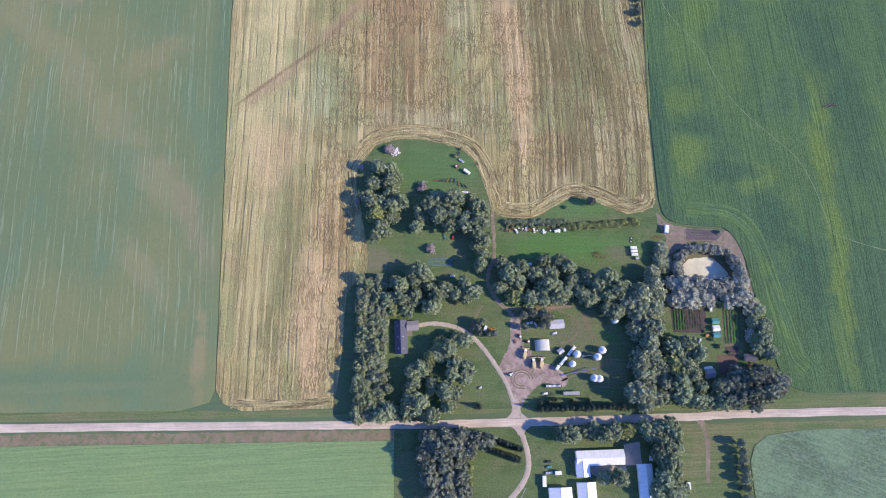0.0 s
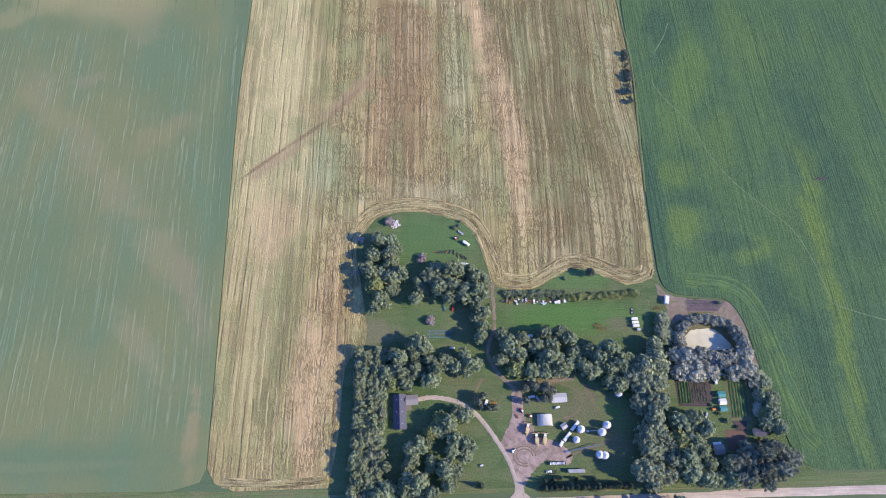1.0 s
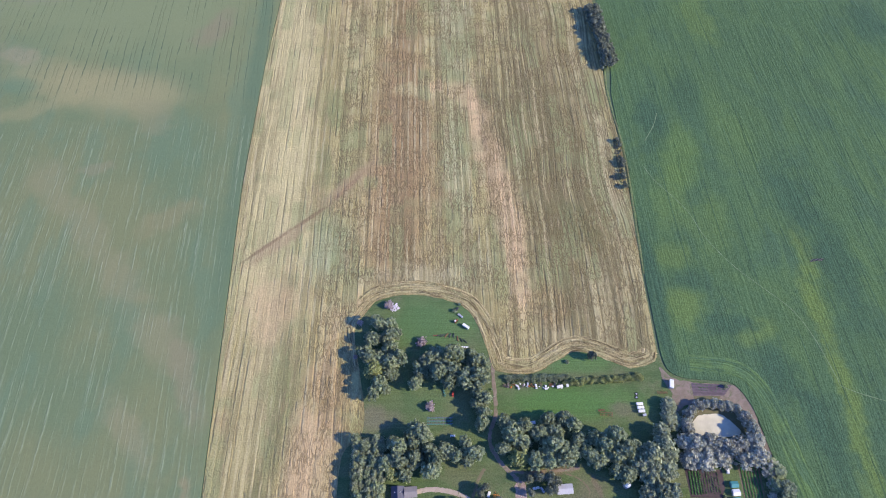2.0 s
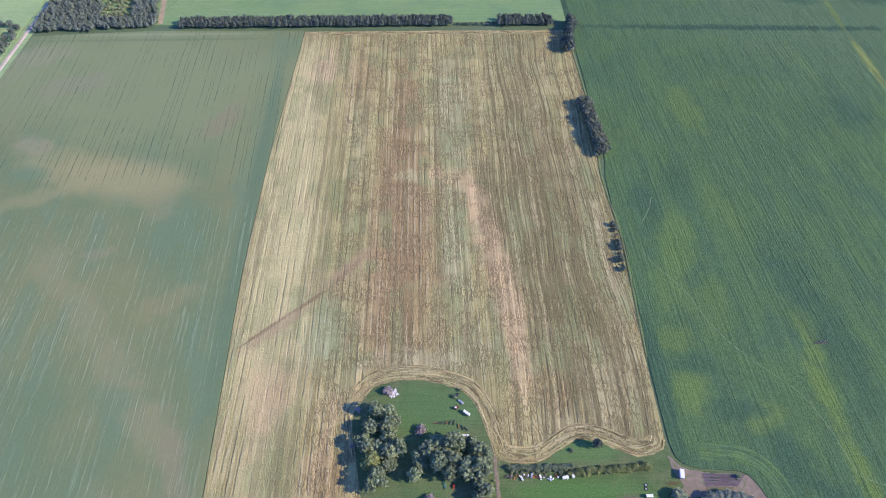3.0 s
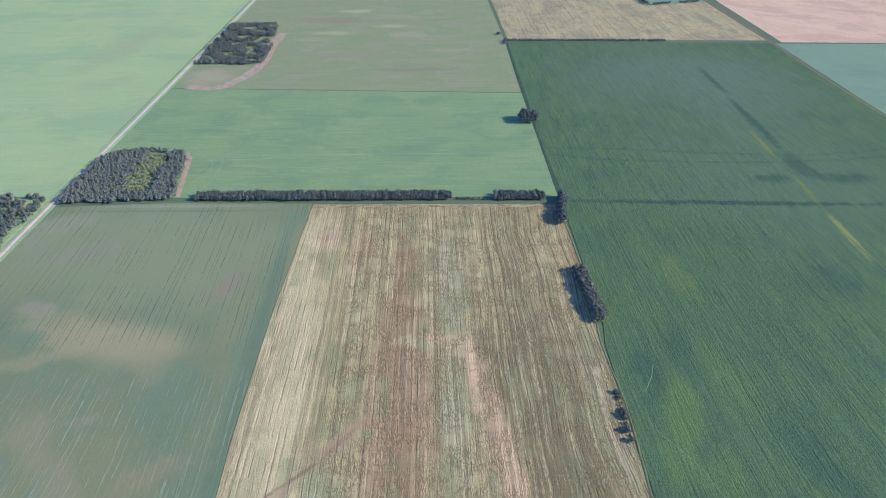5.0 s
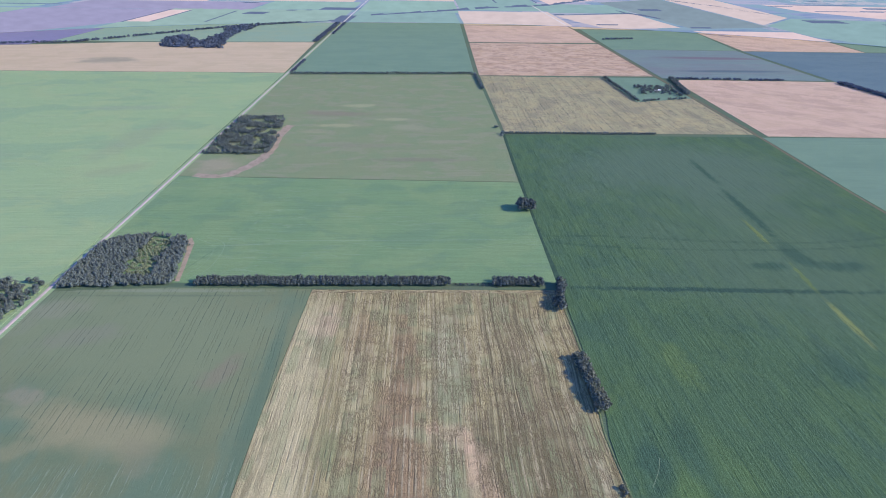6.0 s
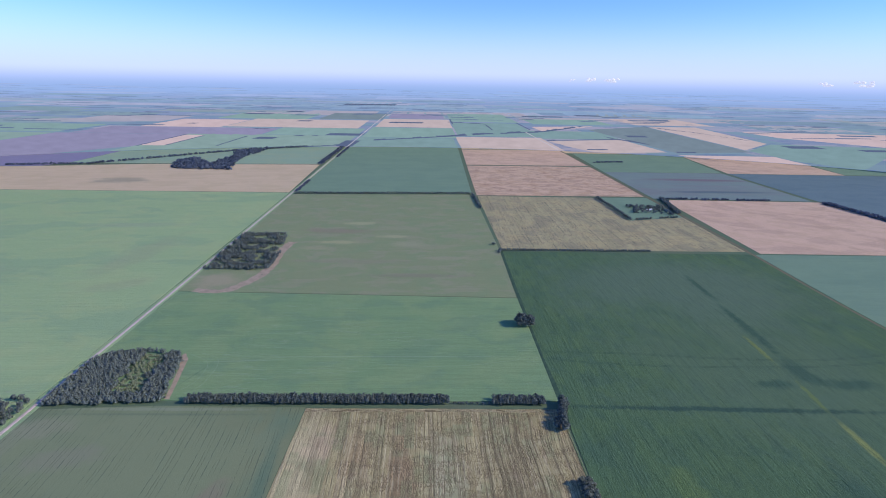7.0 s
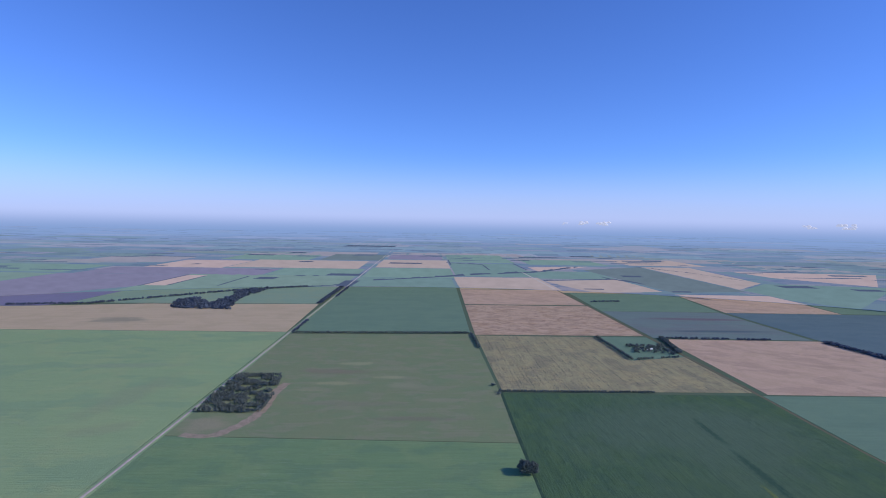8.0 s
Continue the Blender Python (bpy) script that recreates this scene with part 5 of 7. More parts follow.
def belt(a, b, width, gap, r, h, seed, skip=0.0):
    rng = random.Random(seed)
    n = max(1, int(math.dist(a, b) / gap))
    rows = max(1, round(width / (1.6 * r)))
    out = []
    for i in range(n):
        for j in range(rows):
            if rng.random() < skip:
                continue
            t = (i + rng.uniform(-0.3, 0.3)) / n
            way = Vector((b[0] - a[0], b[1] - a[1])).normalized()
            off = (j - (rows - 1) / 2) * 1.5 * r + rng.uniform(-0.25, 0.25) * r
            out.append((a[0] + (b[0] - a[0]) * t + way.y * off, a[1] + (b[1] - a[1]) * t - way.x * off, r * rng.uniform(0.8, 1.2), h * rng.uniform(0.85, 1.15)))
    return out


def grove(corners, gap, r, h, seed, skip=0.05):
    """Trees on a jittered grid inside a polygon."""
    rng = random.Random(seed)
    xs, ys = [c[0] for c in corners], [c[1] for c in corners]
    out = []
    y = min(ys)
    while y < max(ys):
        x = min(xs)
        while x < max(xs):
            px, py = x + rng.uniform(-0.4, 0.4) * gap, y + rng.uniform(-0.4, 0.4) * gap
            inside = False
            for (x1, y1), (x2, y2) in zip(corners, corners[1:] + corners[:1]):
                if (y1 > py) != (y2 > py) and px < (x2 - x1) * (py - y1) / (y2 - y1) + x1:
                    inside = not inside
            if inside and rng.random() > skip:
                out.append((px, py, r * rng.uniform(0.75, 1.25), h * rng.uniform(0.8, 1.2)))
            x += gap
        y += gap
    return out


wood("understorey", FILL, m_leaf_ash, "young green trees filling the farmyard groves", "ash", 330, 0.4, 20)
RIM = []
for k in range(11):
    for side in (0, 1):
        RIM.append((204 + 0.9 * k + 9 * side * (1 - 0.04 * k) + tree_rng.uniform(-1.5, 1.5), 638 - 9.6 * k + tree_rng.uniform(-2, 2), tree_rng.uniform(7.2, 9.2), tree_rng.uniform(12, 16)))
for k in range(19):
    r = tree_rng.choice((1.5, 2.2, 2.8, 3.4, 4.0))
    RIM.append((205.5 - 0.14 * k + tree_rng.uniform(-1.6, 1.6), 428 - 3.7 * k + tree_rng.uniform(-2, 2), r, 1.9 * r))
wood("field_rim_trees", RIM, m_leaf_oak, "dark trees and bushes along the field's rim", "oak", 380, 0.42, 22)
CORNER = [(209 + 2.0 * k + tree_rng.uniform(-2, 2), 764 + 10.5 * k, tree_rng.uniform(7.4, 9.2), tree_rng.uniform(14, 19)) for k in range(8)]
CORNER += [(200 + 4.4 * k + tree_rng.uniform(-3, 3), 770 + 12.5 * k, tree_rng.uniform(6, 7.5), tree_rng.uniform(12, 16)) for k in range(6)]
CORNER += [(201 + 7.5 * (k % 4) + tree_rng.uniform(-2, 2), 1146 + 10 * (k // 4) + tree_rng.uniform(-2, 2), tree_rng.uniform(8.5, 10.5), tree_rng.uniform(22, 29)) for k in range(12)]
wood("field_corner_trees", CORNER, m_leaf_far, "dark trees at the field's corners", "oak", 260, 0.5, 16)
wood("tree_belt", belt((-378, 844), (42, 844), 24, 5.2, 4.6, 12, 1) + belt((46, 838), (110, 836), 5, 8, 2.6, 5, 8) + belt((112, 842), (196, 842), 24, 5.2, 4.6, 12, 2), m_leaf_far,
     "long dark shelterbelt of dense trees between fields", sprays=105, size=0.66, lobes=9)
wood("corner_wood", [t for t in grove([(-599, 828), (-500, 832), (-436, 838), (-420, 842), (-418, 860), (-428, 900), (-442, 985), (-456, 1012), (-520, 1022), (-570, 1012), (-600, 985)], 5.4, 3.9, 10, 3, 0.03)
                     if not (862 < t[1] < 1012 and abs(t[0] + 486 + 0.09 * (t[1] - 865)) < 22 + 22 * noise.noise((t[0] / 26, t[1] / 26, 5.0)))], m_leaf_far,
     "dark mixed wood at the field's corner", sprays=80, size=0.72, lobes=7)
wood("corner_scrub", grove([(-508, 866), (-464, 866), (-478, 1008), (-522, 1008)], 6, 3.4, 4.5, 6, 0.1), m_leaf_scrub, "pale green scrub inside the wood", sprays=80, size=0.6, lobes=7)
wood("west_grove", grove([(-700, 720), (-618, 700), (-616, 840), (-640, 850), (-700, 846)], 9, 5, 12, 4, 0.25), m_leaf_far, "trees round a farmhouse west of the road", sprays=170, size=0.6, lobes=14)
wood("road_wood", [t for t in grove([(-596, 1516), (-425, 1512), (-420, 1640), (-440, 1760), (-456, 1895), (-598, 1890), (-598, 1700)], 6.6, 3.9, 11, 5, 0.1)
                   if noise.noise((t[0] / 42, t[1] / 30, 3.1)) < 0.1], m_leaf_far,
     "open dark wood with clearings beside the section road", sprays=40, size=1.1, lobes=4)
wood("road_scrub", grove([(-590, 1530), (-432, 1530), (-440, 1740), (-590, 1700)], 13, 3, 4, 41, 0.3), m_leaf_scrub, "low scrub in the wood's clearings", sprays=30, size=1.1, lobes=4)
wood("belt_north", belt((-585, 2612), (205, 2652), 10, 9, 6, 11, 11) + belt((210, 2640), (222, 2330), 8, 9, 6, 11, 12), m_leaf_far, "distant shelterbelt of dark trees", sprays=26, size=1.6, lobes=3)
wood("hedge_east", belt((236, 1728), (700, 1728), 7, 8, 4.5, 8, 13) + [(222, 1700, 6, 8), (228, 1722, 8, 10), (215, 1790, 7, 9)], m_leaf_far, "distant hedge of small trees", sprays=26, size=1.5, lobes=3)
wood("farm_grove_north", belt((768, 2590), (776, 2160), 14, 10, 6.5, 12, 14) + belt((780, 2158), (990, 2210), 10, 11, 6, 10, 15, 0.3) + belt((1062, 2590), (1010, 2270), 20, 11, 7, 12, 16)
     + grove([(830, 2290), (990, 2250), (1000, 2420), (850, 2440)], 20, 8, 11, 17, 0.3), m_leaf_far, "dark tree rows round a distant farmyard", sprays=22, size=1.6, lobes=3)
wood("belt_road", belt((-590, 2650), (-588, 2950), 8, 12, 7, 10, 18) + belt((-640, 3560), (-636, 4560), 26, 16, 9, 12, 19, 0.1) + belt((-585, 3900), (-585, 4600), 20, 16, 9, 12, 20, 0.15), m_leaf_hazed,
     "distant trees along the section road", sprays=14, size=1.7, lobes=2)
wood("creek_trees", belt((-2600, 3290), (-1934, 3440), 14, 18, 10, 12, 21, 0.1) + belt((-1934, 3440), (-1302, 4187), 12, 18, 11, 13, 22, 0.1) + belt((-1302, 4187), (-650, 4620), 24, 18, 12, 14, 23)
     + belt((-590, 4700), (-150, 4840), 60, 20, 13, 15, 24, 0.1), m_leaf_hazed, "distant line of trees along a creek", sprays=14, size=1.7, lobes=2)
wood("creek_wood", grove([(-1402, 3300), (-1521, 3600), (-1440, 3740), (-1350, 3620), (-1270, 3500), (-1250, 3800), (-1300, 4150), (-1120, 4330), (-1180, 3800), (-1100, 3280)], 26, 17, 14, 25, 0.05), m_leaf_hazed,
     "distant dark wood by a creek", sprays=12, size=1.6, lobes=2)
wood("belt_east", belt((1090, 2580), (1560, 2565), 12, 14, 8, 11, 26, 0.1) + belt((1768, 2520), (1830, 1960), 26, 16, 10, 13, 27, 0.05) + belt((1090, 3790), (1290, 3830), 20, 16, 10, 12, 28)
     + belt((1690, 4330), (1770, 4480), 40, 18, 12, 13, 29), m_leaf_hazed, "distant dark tree rows in open fields", sprays=14, size=1.7, lobes=2)


# ---- distance ----
EYE_HEIGHT = 500.0
RIM_NEAR, RIM_WIDE, RIM_HIGH = 4560.0, 320.0, 424.0   # the far land rises on a rim, seen as the plain that runs on to the horizon
# colour of distance haze, mixed into the far land's own glow
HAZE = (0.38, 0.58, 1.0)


def far_place(az, true_distance, nearer=1.0):
    """Where land at a true distance stands on the rim."""
    s = EYE_HEIGHT * (true_distance - RIM_NEAR) / (true_distance * RIM_HIGH + EYE_HEIGHT * RIM_WIDE)
    r, z = RIM_NEAR + s * RIM_WIDE, s * RIM_HIGH
    return (nearer * r * math.sin(az), nearer * r * math.cos(az), EYE_HEIGHT + nearer * (z - EYE_HEIGHT))


# far surfaces emit: the daylight on them is put into the colour
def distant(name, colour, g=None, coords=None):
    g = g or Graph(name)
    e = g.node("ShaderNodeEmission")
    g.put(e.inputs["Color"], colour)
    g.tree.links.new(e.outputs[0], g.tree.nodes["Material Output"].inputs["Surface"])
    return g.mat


def far_land_material():
    g = Graph("glowing_hazed_land")
    uv = uv_coords(g)
    cell = g.node("ShaderNodeVectorMath")
    cell.operation = "SNAP"
    g.put(cell.inputs[0], g.mapped(uv, (0.02, 0.3, 0), 0, (1, 1, 0)))
    cell.inputs[1].default_value = (0.81, 0.45, 1)
    rnd = g.node("ShaderNodeTexWhiteNoise")
    g.put(rnd.inputs["Vector"], cell.outputs[0])
    v = rnd.outputs["Value"]
    c = g.mix(g.ramp(v, 0.28, 0.3), (0.15, 0.24, 0.22), (0.13, 0.2, 0.22))
    c = g.mix(g.ramp(v, 0.55, 0.57), c, (0.3, 0.285, 0.28))
    c = g.mix(g.ramp(v, 0.72, 0.74), c, (0.37, 0.30, 0.31))
    c = g.mix(g.ramp(v, 0.86, 0.88), c, (0.19, 0.2, 0.27))
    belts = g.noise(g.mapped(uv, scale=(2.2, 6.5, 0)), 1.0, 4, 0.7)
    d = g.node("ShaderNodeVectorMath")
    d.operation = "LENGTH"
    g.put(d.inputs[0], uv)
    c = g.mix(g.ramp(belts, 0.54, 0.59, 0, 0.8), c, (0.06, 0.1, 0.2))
    # painted haze, thicker with distance
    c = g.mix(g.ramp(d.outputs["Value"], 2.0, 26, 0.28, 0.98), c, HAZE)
    return distant("glowing_hazed_land", c, g)


AZ, ROWS = 160, 28
verts, uvs, faces = [], [], []
for j in range(ROWS):
    step = j / (ROWS - 1)
    r, z = RIM_NEAR + step * RIM_WIDE, step * RIM_HIGH
    true_d = EYE_HEIGHT * r / (EYE_HEIGHT - z)
    for i in range(AZ):
        az = 2 * math.pi * i / AZ
        verts.append((r * math.sin(az), r * math.cos(az), z))
        uvs.append((true_d * math.sin(az) / 1000, true_d * math.cos(az) / 1000))
for j in range(ROWS - 1):
    for i in range(AZ):
        k = (i + 1) % AZ
        if 46 < 360 * i / AZ < 150:   # open towards the sun, outside the view
            continue
        faces.append((j * AZ + i, j * AZ + k, (j + 1) * AZ + k, (j + 1) * AZ + i))
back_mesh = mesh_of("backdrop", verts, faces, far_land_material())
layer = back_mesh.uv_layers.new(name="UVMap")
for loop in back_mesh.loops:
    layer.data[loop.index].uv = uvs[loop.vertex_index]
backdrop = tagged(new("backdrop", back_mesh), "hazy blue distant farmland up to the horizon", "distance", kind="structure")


def far_quad(corners, material, nearer=0.9965):
    """A parcel of the distance between four true ground corners, south-west first, then north-west, north-east, south-east."""
    n, vs, fs = 8, [], []
    sw, nw, ne, se = (Vector(c) for c in corners)
    for j in range(3):
        for i in range(n + 1):
            q = (sw.lerp(se, i / n)).lerp(nw.lerp(ne, i / n), j / 2)
            vs.append(far_place(math.atan2(q.x, q.y), max(RIM_NEAR + 20, q.length), nearer))
    for j in range(2):
        for i in range(n):
            k = j * (n + 1) + i
            fs.append((k, k + 1, k + n + 2, k + n + 1))
    new("far_field", mesh_of("far_field", vs, fs, material)).parent = backdrop


def far_field(x1, x2, y1, y2, material, lean=0.0, nearer=0.9965):
    far_quad(((x1, y1), (x1 + lean, y2), (x2 + lean, y2), (x2, y1)), material, nearer)


# a glowing colour for far parcels, by default brightened and blued as haze
def far_glow(name, colour, glow_gain=(1.32, 1.34, 1.45)):
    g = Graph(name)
    return distant(name, g.times(tuple(c * k for c, k in zip(colour, glow_gain)), g.math("MULTIPLY_ADD", g.noise(g.mapped(g.pos, scale=(1, 1, 4)), 0.012, 3), 0.3, 0.85)), g)


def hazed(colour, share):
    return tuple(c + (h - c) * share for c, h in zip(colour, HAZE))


# far fields and trees glow, with daylight and haze already in their colours
f_tan, f_pink, f_green = far_glow("distant_ripe", (0.45, 0.385, 0.37)), far_glow("distant_cut", (0.5, 0.405, 0.4)), far_glow("distant_green", (0.2, 0.32, 0.3))
f_teal, f_slate, f_flax = far_glow("distant_teal", (0.18, 0.29, 0.29)), far_glow("distant_slate", (0.16, 0.22, 0.25)), far_glow("distant_flax", (0.235, 0.235, 0.345))
f_sage, f_wood, f_road = far_glow("distant_sage", (0.21, 0.315, 0.29)), far_glow("distant_trees", (0.09, 0.125, 0.2)), far_glow("distant_road", (0.45, 0.44, 0.47))
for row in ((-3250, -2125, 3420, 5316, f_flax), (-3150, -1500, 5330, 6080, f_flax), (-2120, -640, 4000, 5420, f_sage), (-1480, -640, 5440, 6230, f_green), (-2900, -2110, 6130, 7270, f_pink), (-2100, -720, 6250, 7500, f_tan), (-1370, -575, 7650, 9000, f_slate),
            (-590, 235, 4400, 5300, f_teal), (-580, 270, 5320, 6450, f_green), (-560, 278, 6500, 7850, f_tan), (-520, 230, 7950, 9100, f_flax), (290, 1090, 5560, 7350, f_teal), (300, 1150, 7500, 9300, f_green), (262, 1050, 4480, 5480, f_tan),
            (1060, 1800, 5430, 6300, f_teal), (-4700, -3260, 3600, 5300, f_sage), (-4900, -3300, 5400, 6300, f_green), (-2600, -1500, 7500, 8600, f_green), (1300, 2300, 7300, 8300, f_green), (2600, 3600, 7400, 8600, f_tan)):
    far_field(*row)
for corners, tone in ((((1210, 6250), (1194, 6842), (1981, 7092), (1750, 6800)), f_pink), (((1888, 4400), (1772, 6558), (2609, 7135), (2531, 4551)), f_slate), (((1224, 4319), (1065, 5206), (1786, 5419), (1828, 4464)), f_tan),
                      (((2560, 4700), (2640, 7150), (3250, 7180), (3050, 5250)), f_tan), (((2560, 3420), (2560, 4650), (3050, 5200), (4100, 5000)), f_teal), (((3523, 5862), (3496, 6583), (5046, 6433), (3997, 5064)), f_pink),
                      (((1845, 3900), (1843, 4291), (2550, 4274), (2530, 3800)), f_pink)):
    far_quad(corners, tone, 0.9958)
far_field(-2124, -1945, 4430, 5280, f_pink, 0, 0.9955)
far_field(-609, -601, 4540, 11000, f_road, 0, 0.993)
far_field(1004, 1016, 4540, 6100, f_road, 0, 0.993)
far_rng = random.Random(31)


def far_trees(points, wide, gap=0.12):
    """A line of distant trees along true ground points, in uneven clumps."""
    for (xa, ya), (xb, yb) in zip(points, points[1:]):
        n = max(1, int(math.dist((xa, ya), (xb, yb)) / 85))
        for k in range(n):
            if far_rng.random() < gap:
                continue
            x, y = xa + (xb - xa) * k / n, ya + (yb - ya) * k / n
            x2, y2 = xa + (xb - xa) * (k + 1) / n, ya + (yb - ya) * (k + 1) / n
            w = wide * far_rng.uniform(0.6, 1.5)
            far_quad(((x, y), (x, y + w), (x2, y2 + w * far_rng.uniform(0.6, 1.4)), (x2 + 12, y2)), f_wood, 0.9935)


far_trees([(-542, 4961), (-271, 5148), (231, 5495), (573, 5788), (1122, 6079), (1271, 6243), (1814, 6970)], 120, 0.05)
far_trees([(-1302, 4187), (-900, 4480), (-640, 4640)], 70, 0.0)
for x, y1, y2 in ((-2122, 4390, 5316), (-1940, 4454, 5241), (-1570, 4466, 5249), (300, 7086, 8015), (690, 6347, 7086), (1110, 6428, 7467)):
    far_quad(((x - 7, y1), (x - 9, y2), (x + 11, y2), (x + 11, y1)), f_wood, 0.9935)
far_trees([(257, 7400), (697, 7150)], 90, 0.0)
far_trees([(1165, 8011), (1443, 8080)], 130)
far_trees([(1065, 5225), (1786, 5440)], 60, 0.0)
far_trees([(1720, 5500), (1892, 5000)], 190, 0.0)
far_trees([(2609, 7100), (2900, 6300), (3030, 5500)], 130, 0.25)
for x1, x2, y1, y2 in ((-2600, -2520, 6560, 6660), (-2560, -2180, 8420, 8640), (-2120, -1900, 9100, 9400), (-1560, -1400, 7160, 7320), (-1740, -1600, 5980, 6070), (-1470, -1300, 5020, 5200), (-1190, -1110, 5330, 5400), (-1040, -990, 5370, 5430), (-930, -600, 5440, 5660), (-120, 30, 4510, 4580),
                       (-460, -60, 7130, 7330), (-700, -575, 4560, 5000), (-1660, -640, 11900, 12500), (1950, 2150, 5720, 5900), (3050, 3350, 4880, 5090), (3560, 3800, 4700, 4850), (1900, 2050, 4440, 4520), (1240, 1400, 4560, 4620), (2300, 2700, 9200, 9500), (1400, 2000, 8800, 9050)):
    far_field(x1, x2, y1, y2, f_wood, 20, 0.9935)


# random parcels and tree lines of open country, painted bluer with distance as haze
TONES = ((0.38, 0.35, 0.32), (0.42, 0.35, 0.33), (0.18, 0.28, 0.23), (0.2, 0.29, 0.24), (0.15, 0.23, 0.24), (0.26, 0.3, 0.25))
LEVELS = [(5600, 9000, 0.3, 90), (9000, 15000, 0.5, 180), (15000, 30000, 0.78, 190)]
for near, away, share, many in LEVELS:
    mats = [far_glow("hazed_parcel", hazed(t, share), (1.06, 1.06, 1.06)) for t in TONES]
    trees = far_glow("hazed_tree_line", hazed((0.085, 0.12, 0.19), share * 0.65), (1.06, 1.06, 1.06))
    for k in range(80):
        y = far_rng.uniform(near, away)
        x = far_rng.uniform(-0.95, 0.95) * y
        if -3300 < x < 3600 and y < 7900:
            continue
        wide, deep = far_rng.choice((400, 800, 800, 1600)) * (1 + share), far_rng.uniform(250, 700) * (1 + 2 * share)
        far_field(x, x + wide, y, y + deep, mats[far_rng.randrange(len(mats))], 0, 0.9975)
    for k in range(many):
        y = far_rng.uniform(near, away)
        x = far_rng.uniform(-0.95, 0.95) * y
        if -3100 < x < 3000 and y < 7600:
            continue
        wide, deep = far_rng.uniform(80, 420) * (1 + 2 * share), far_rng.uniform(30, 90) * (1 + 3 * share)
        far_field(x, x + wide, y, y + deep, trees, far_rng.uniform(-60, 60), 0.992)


# clouds glow by themselves: their sunlit white is set as emission
g = Graph("glowing_cloud", 1.0, 0, 0.0)
g.bsdf.inputs["Emission Color"].default_value = (0.78, 0.84, 1.0, 1)
g.bsdf.inputs["Emission Strength"].default_value = 0.8
m_cloud = g.done(g.times((0.4, 0.4, 0.42), g.math("MULTIPLY_ADD", g.noise(g.pos, 0.02, 3), 0.1, 0.9)))
for az, z, size in ((13.3, 508, 16), (15.1, 506, 30), (17.0, 508, 40), (33.6, 500, 30), (36.0, 503, 42)):
    bm = bmesh.new()
    rng = random.Random(int(az * 10))
    for k in range(7):
        c = (rng.uniform(-1.3, 1.3) * size, rng.uniform(-0.4, 0.4) * size, rng.uniform(0, 0.75) * size)
        made = bmesh.ops.create_icosphere(bm, subdivisions=3, radius=size * rng.uniform(0.3, 0.5))["verts"]
        for v in made:
            v.co = Vector((v.co.x * 1.2, v.co.y, max(v.co.z * 0.7, -0.12 * size))) * (1 + 0.15 * noise.noise(v.co / (0.2 * size))) + Vector(c)
    me = bpy.data.meshes.new("cloud")
    for f in bm.faces:
        f.smooth = True
    bm.to_mesh(me)
    bm.free()
    me.materials.append(m_cloud)
    a = radians(az)
    ob = new("cloud", me)
    ob.matrix_world = Matrix.Translation((4790 * math.sin(a), 4790 * math.cos(a), z)) @ Matrix.Rotation(-a, 4, "Z")
    tagged(ob, "small white cloud low over the horizon", "cloud", kind="structure")


# ---- things of the farmyards ----
m_white = plain("white_paint", (0.85, 0.85, 0.84), 0.5, 0, 0.1)
m_white_steel = ribbed("white_ribbed_steel", (0.86, 0.86, 0.86), 0.9, 0, 0.5, 0.0)
m_white_steel_x = ribbed("white_ribbed_steel_across", (0.86, 0.86, 0.86), 0.9, 90, 0.5, 0.0)
m_grey_steel = ribbed("grey_ribbed_steel", (0.42, 0.43, 0.45), 0.9, 0)
m_blue_roof = ribbed("blue_grey_roofing", (0.085, 0.09, 0.135), 0.5, 90, 0.7, 0.0)
m_pale_roof = ribbed("pale_grey_shingles", (0.3, 0.28, 0.28), 0.5, 0, 0.8, 0.0)
m_bin = ribbed("galvanised_bin_steel", (0.62, 0.64, 0.67), 0.7, 0, 0.4, 0.5)
m_shed_roof = ribbed("dull_pale_steel", (0.55, 0.55, 0.58), 0.9, 0, 0.55, 0.0)
m_siding = plain("cream_siding", (0.62, 0.58, 0.5), 0.7)
m_glass = plain("dark_window_glass", (0.03, 0.04, 0.05), 0.08, 0, 0.05, 1, 0.6)
m_tyre = plain("black_rubber", (0.025, 0.025, 0.027), 0.85)
m_steel = plain("weathered_steel", (0.3, 0.29, 0.28), 0.5, 0.6)
m_dark = plain("dark_painted_steel", (0.05, 0.055, 0.07), 0.5)
m_yellow = plain("yellow_machine_paint", (0.68, 0.55, 0.29), 0.45)
m_red = plain("red_machine_paint", (0.5, 0.07, 0.05), 0.45)
m_rust = plain("rusty_iron", (0.28, 0.12, 0.075), 0.9, 0.1, 0.3)
m_orange = plain("orange_paint", (0.7, 0.24, 0.06), 0.5)
m_blue = plain("blue_machine_paint", (0.12, 0.2, 0.42), 0.5)
m_tealpaint = plain("teal_sheeting", (0.07, 0.3, 0.32), 0.55)
m_silver = plain("silver_paint", (0.6, 0.62, 0.66), 0.35, 0.4)
m_timber = plain("grey_timber", (0.24, 0.2, 0.17), 0.9, 0, 0.3)
m_pile = plain("white_rubble", (0.72, 0.68, 0.72), 0.9, 0, 0.25)
m_rows = leaf("garden_leaves", (0.1, 0.26, 0.09), (0.16, 0.32, 0.12))


def at(x, y, turn=0.0, z=0.14):
    return pose(x, y, z, 0, 0, turn)


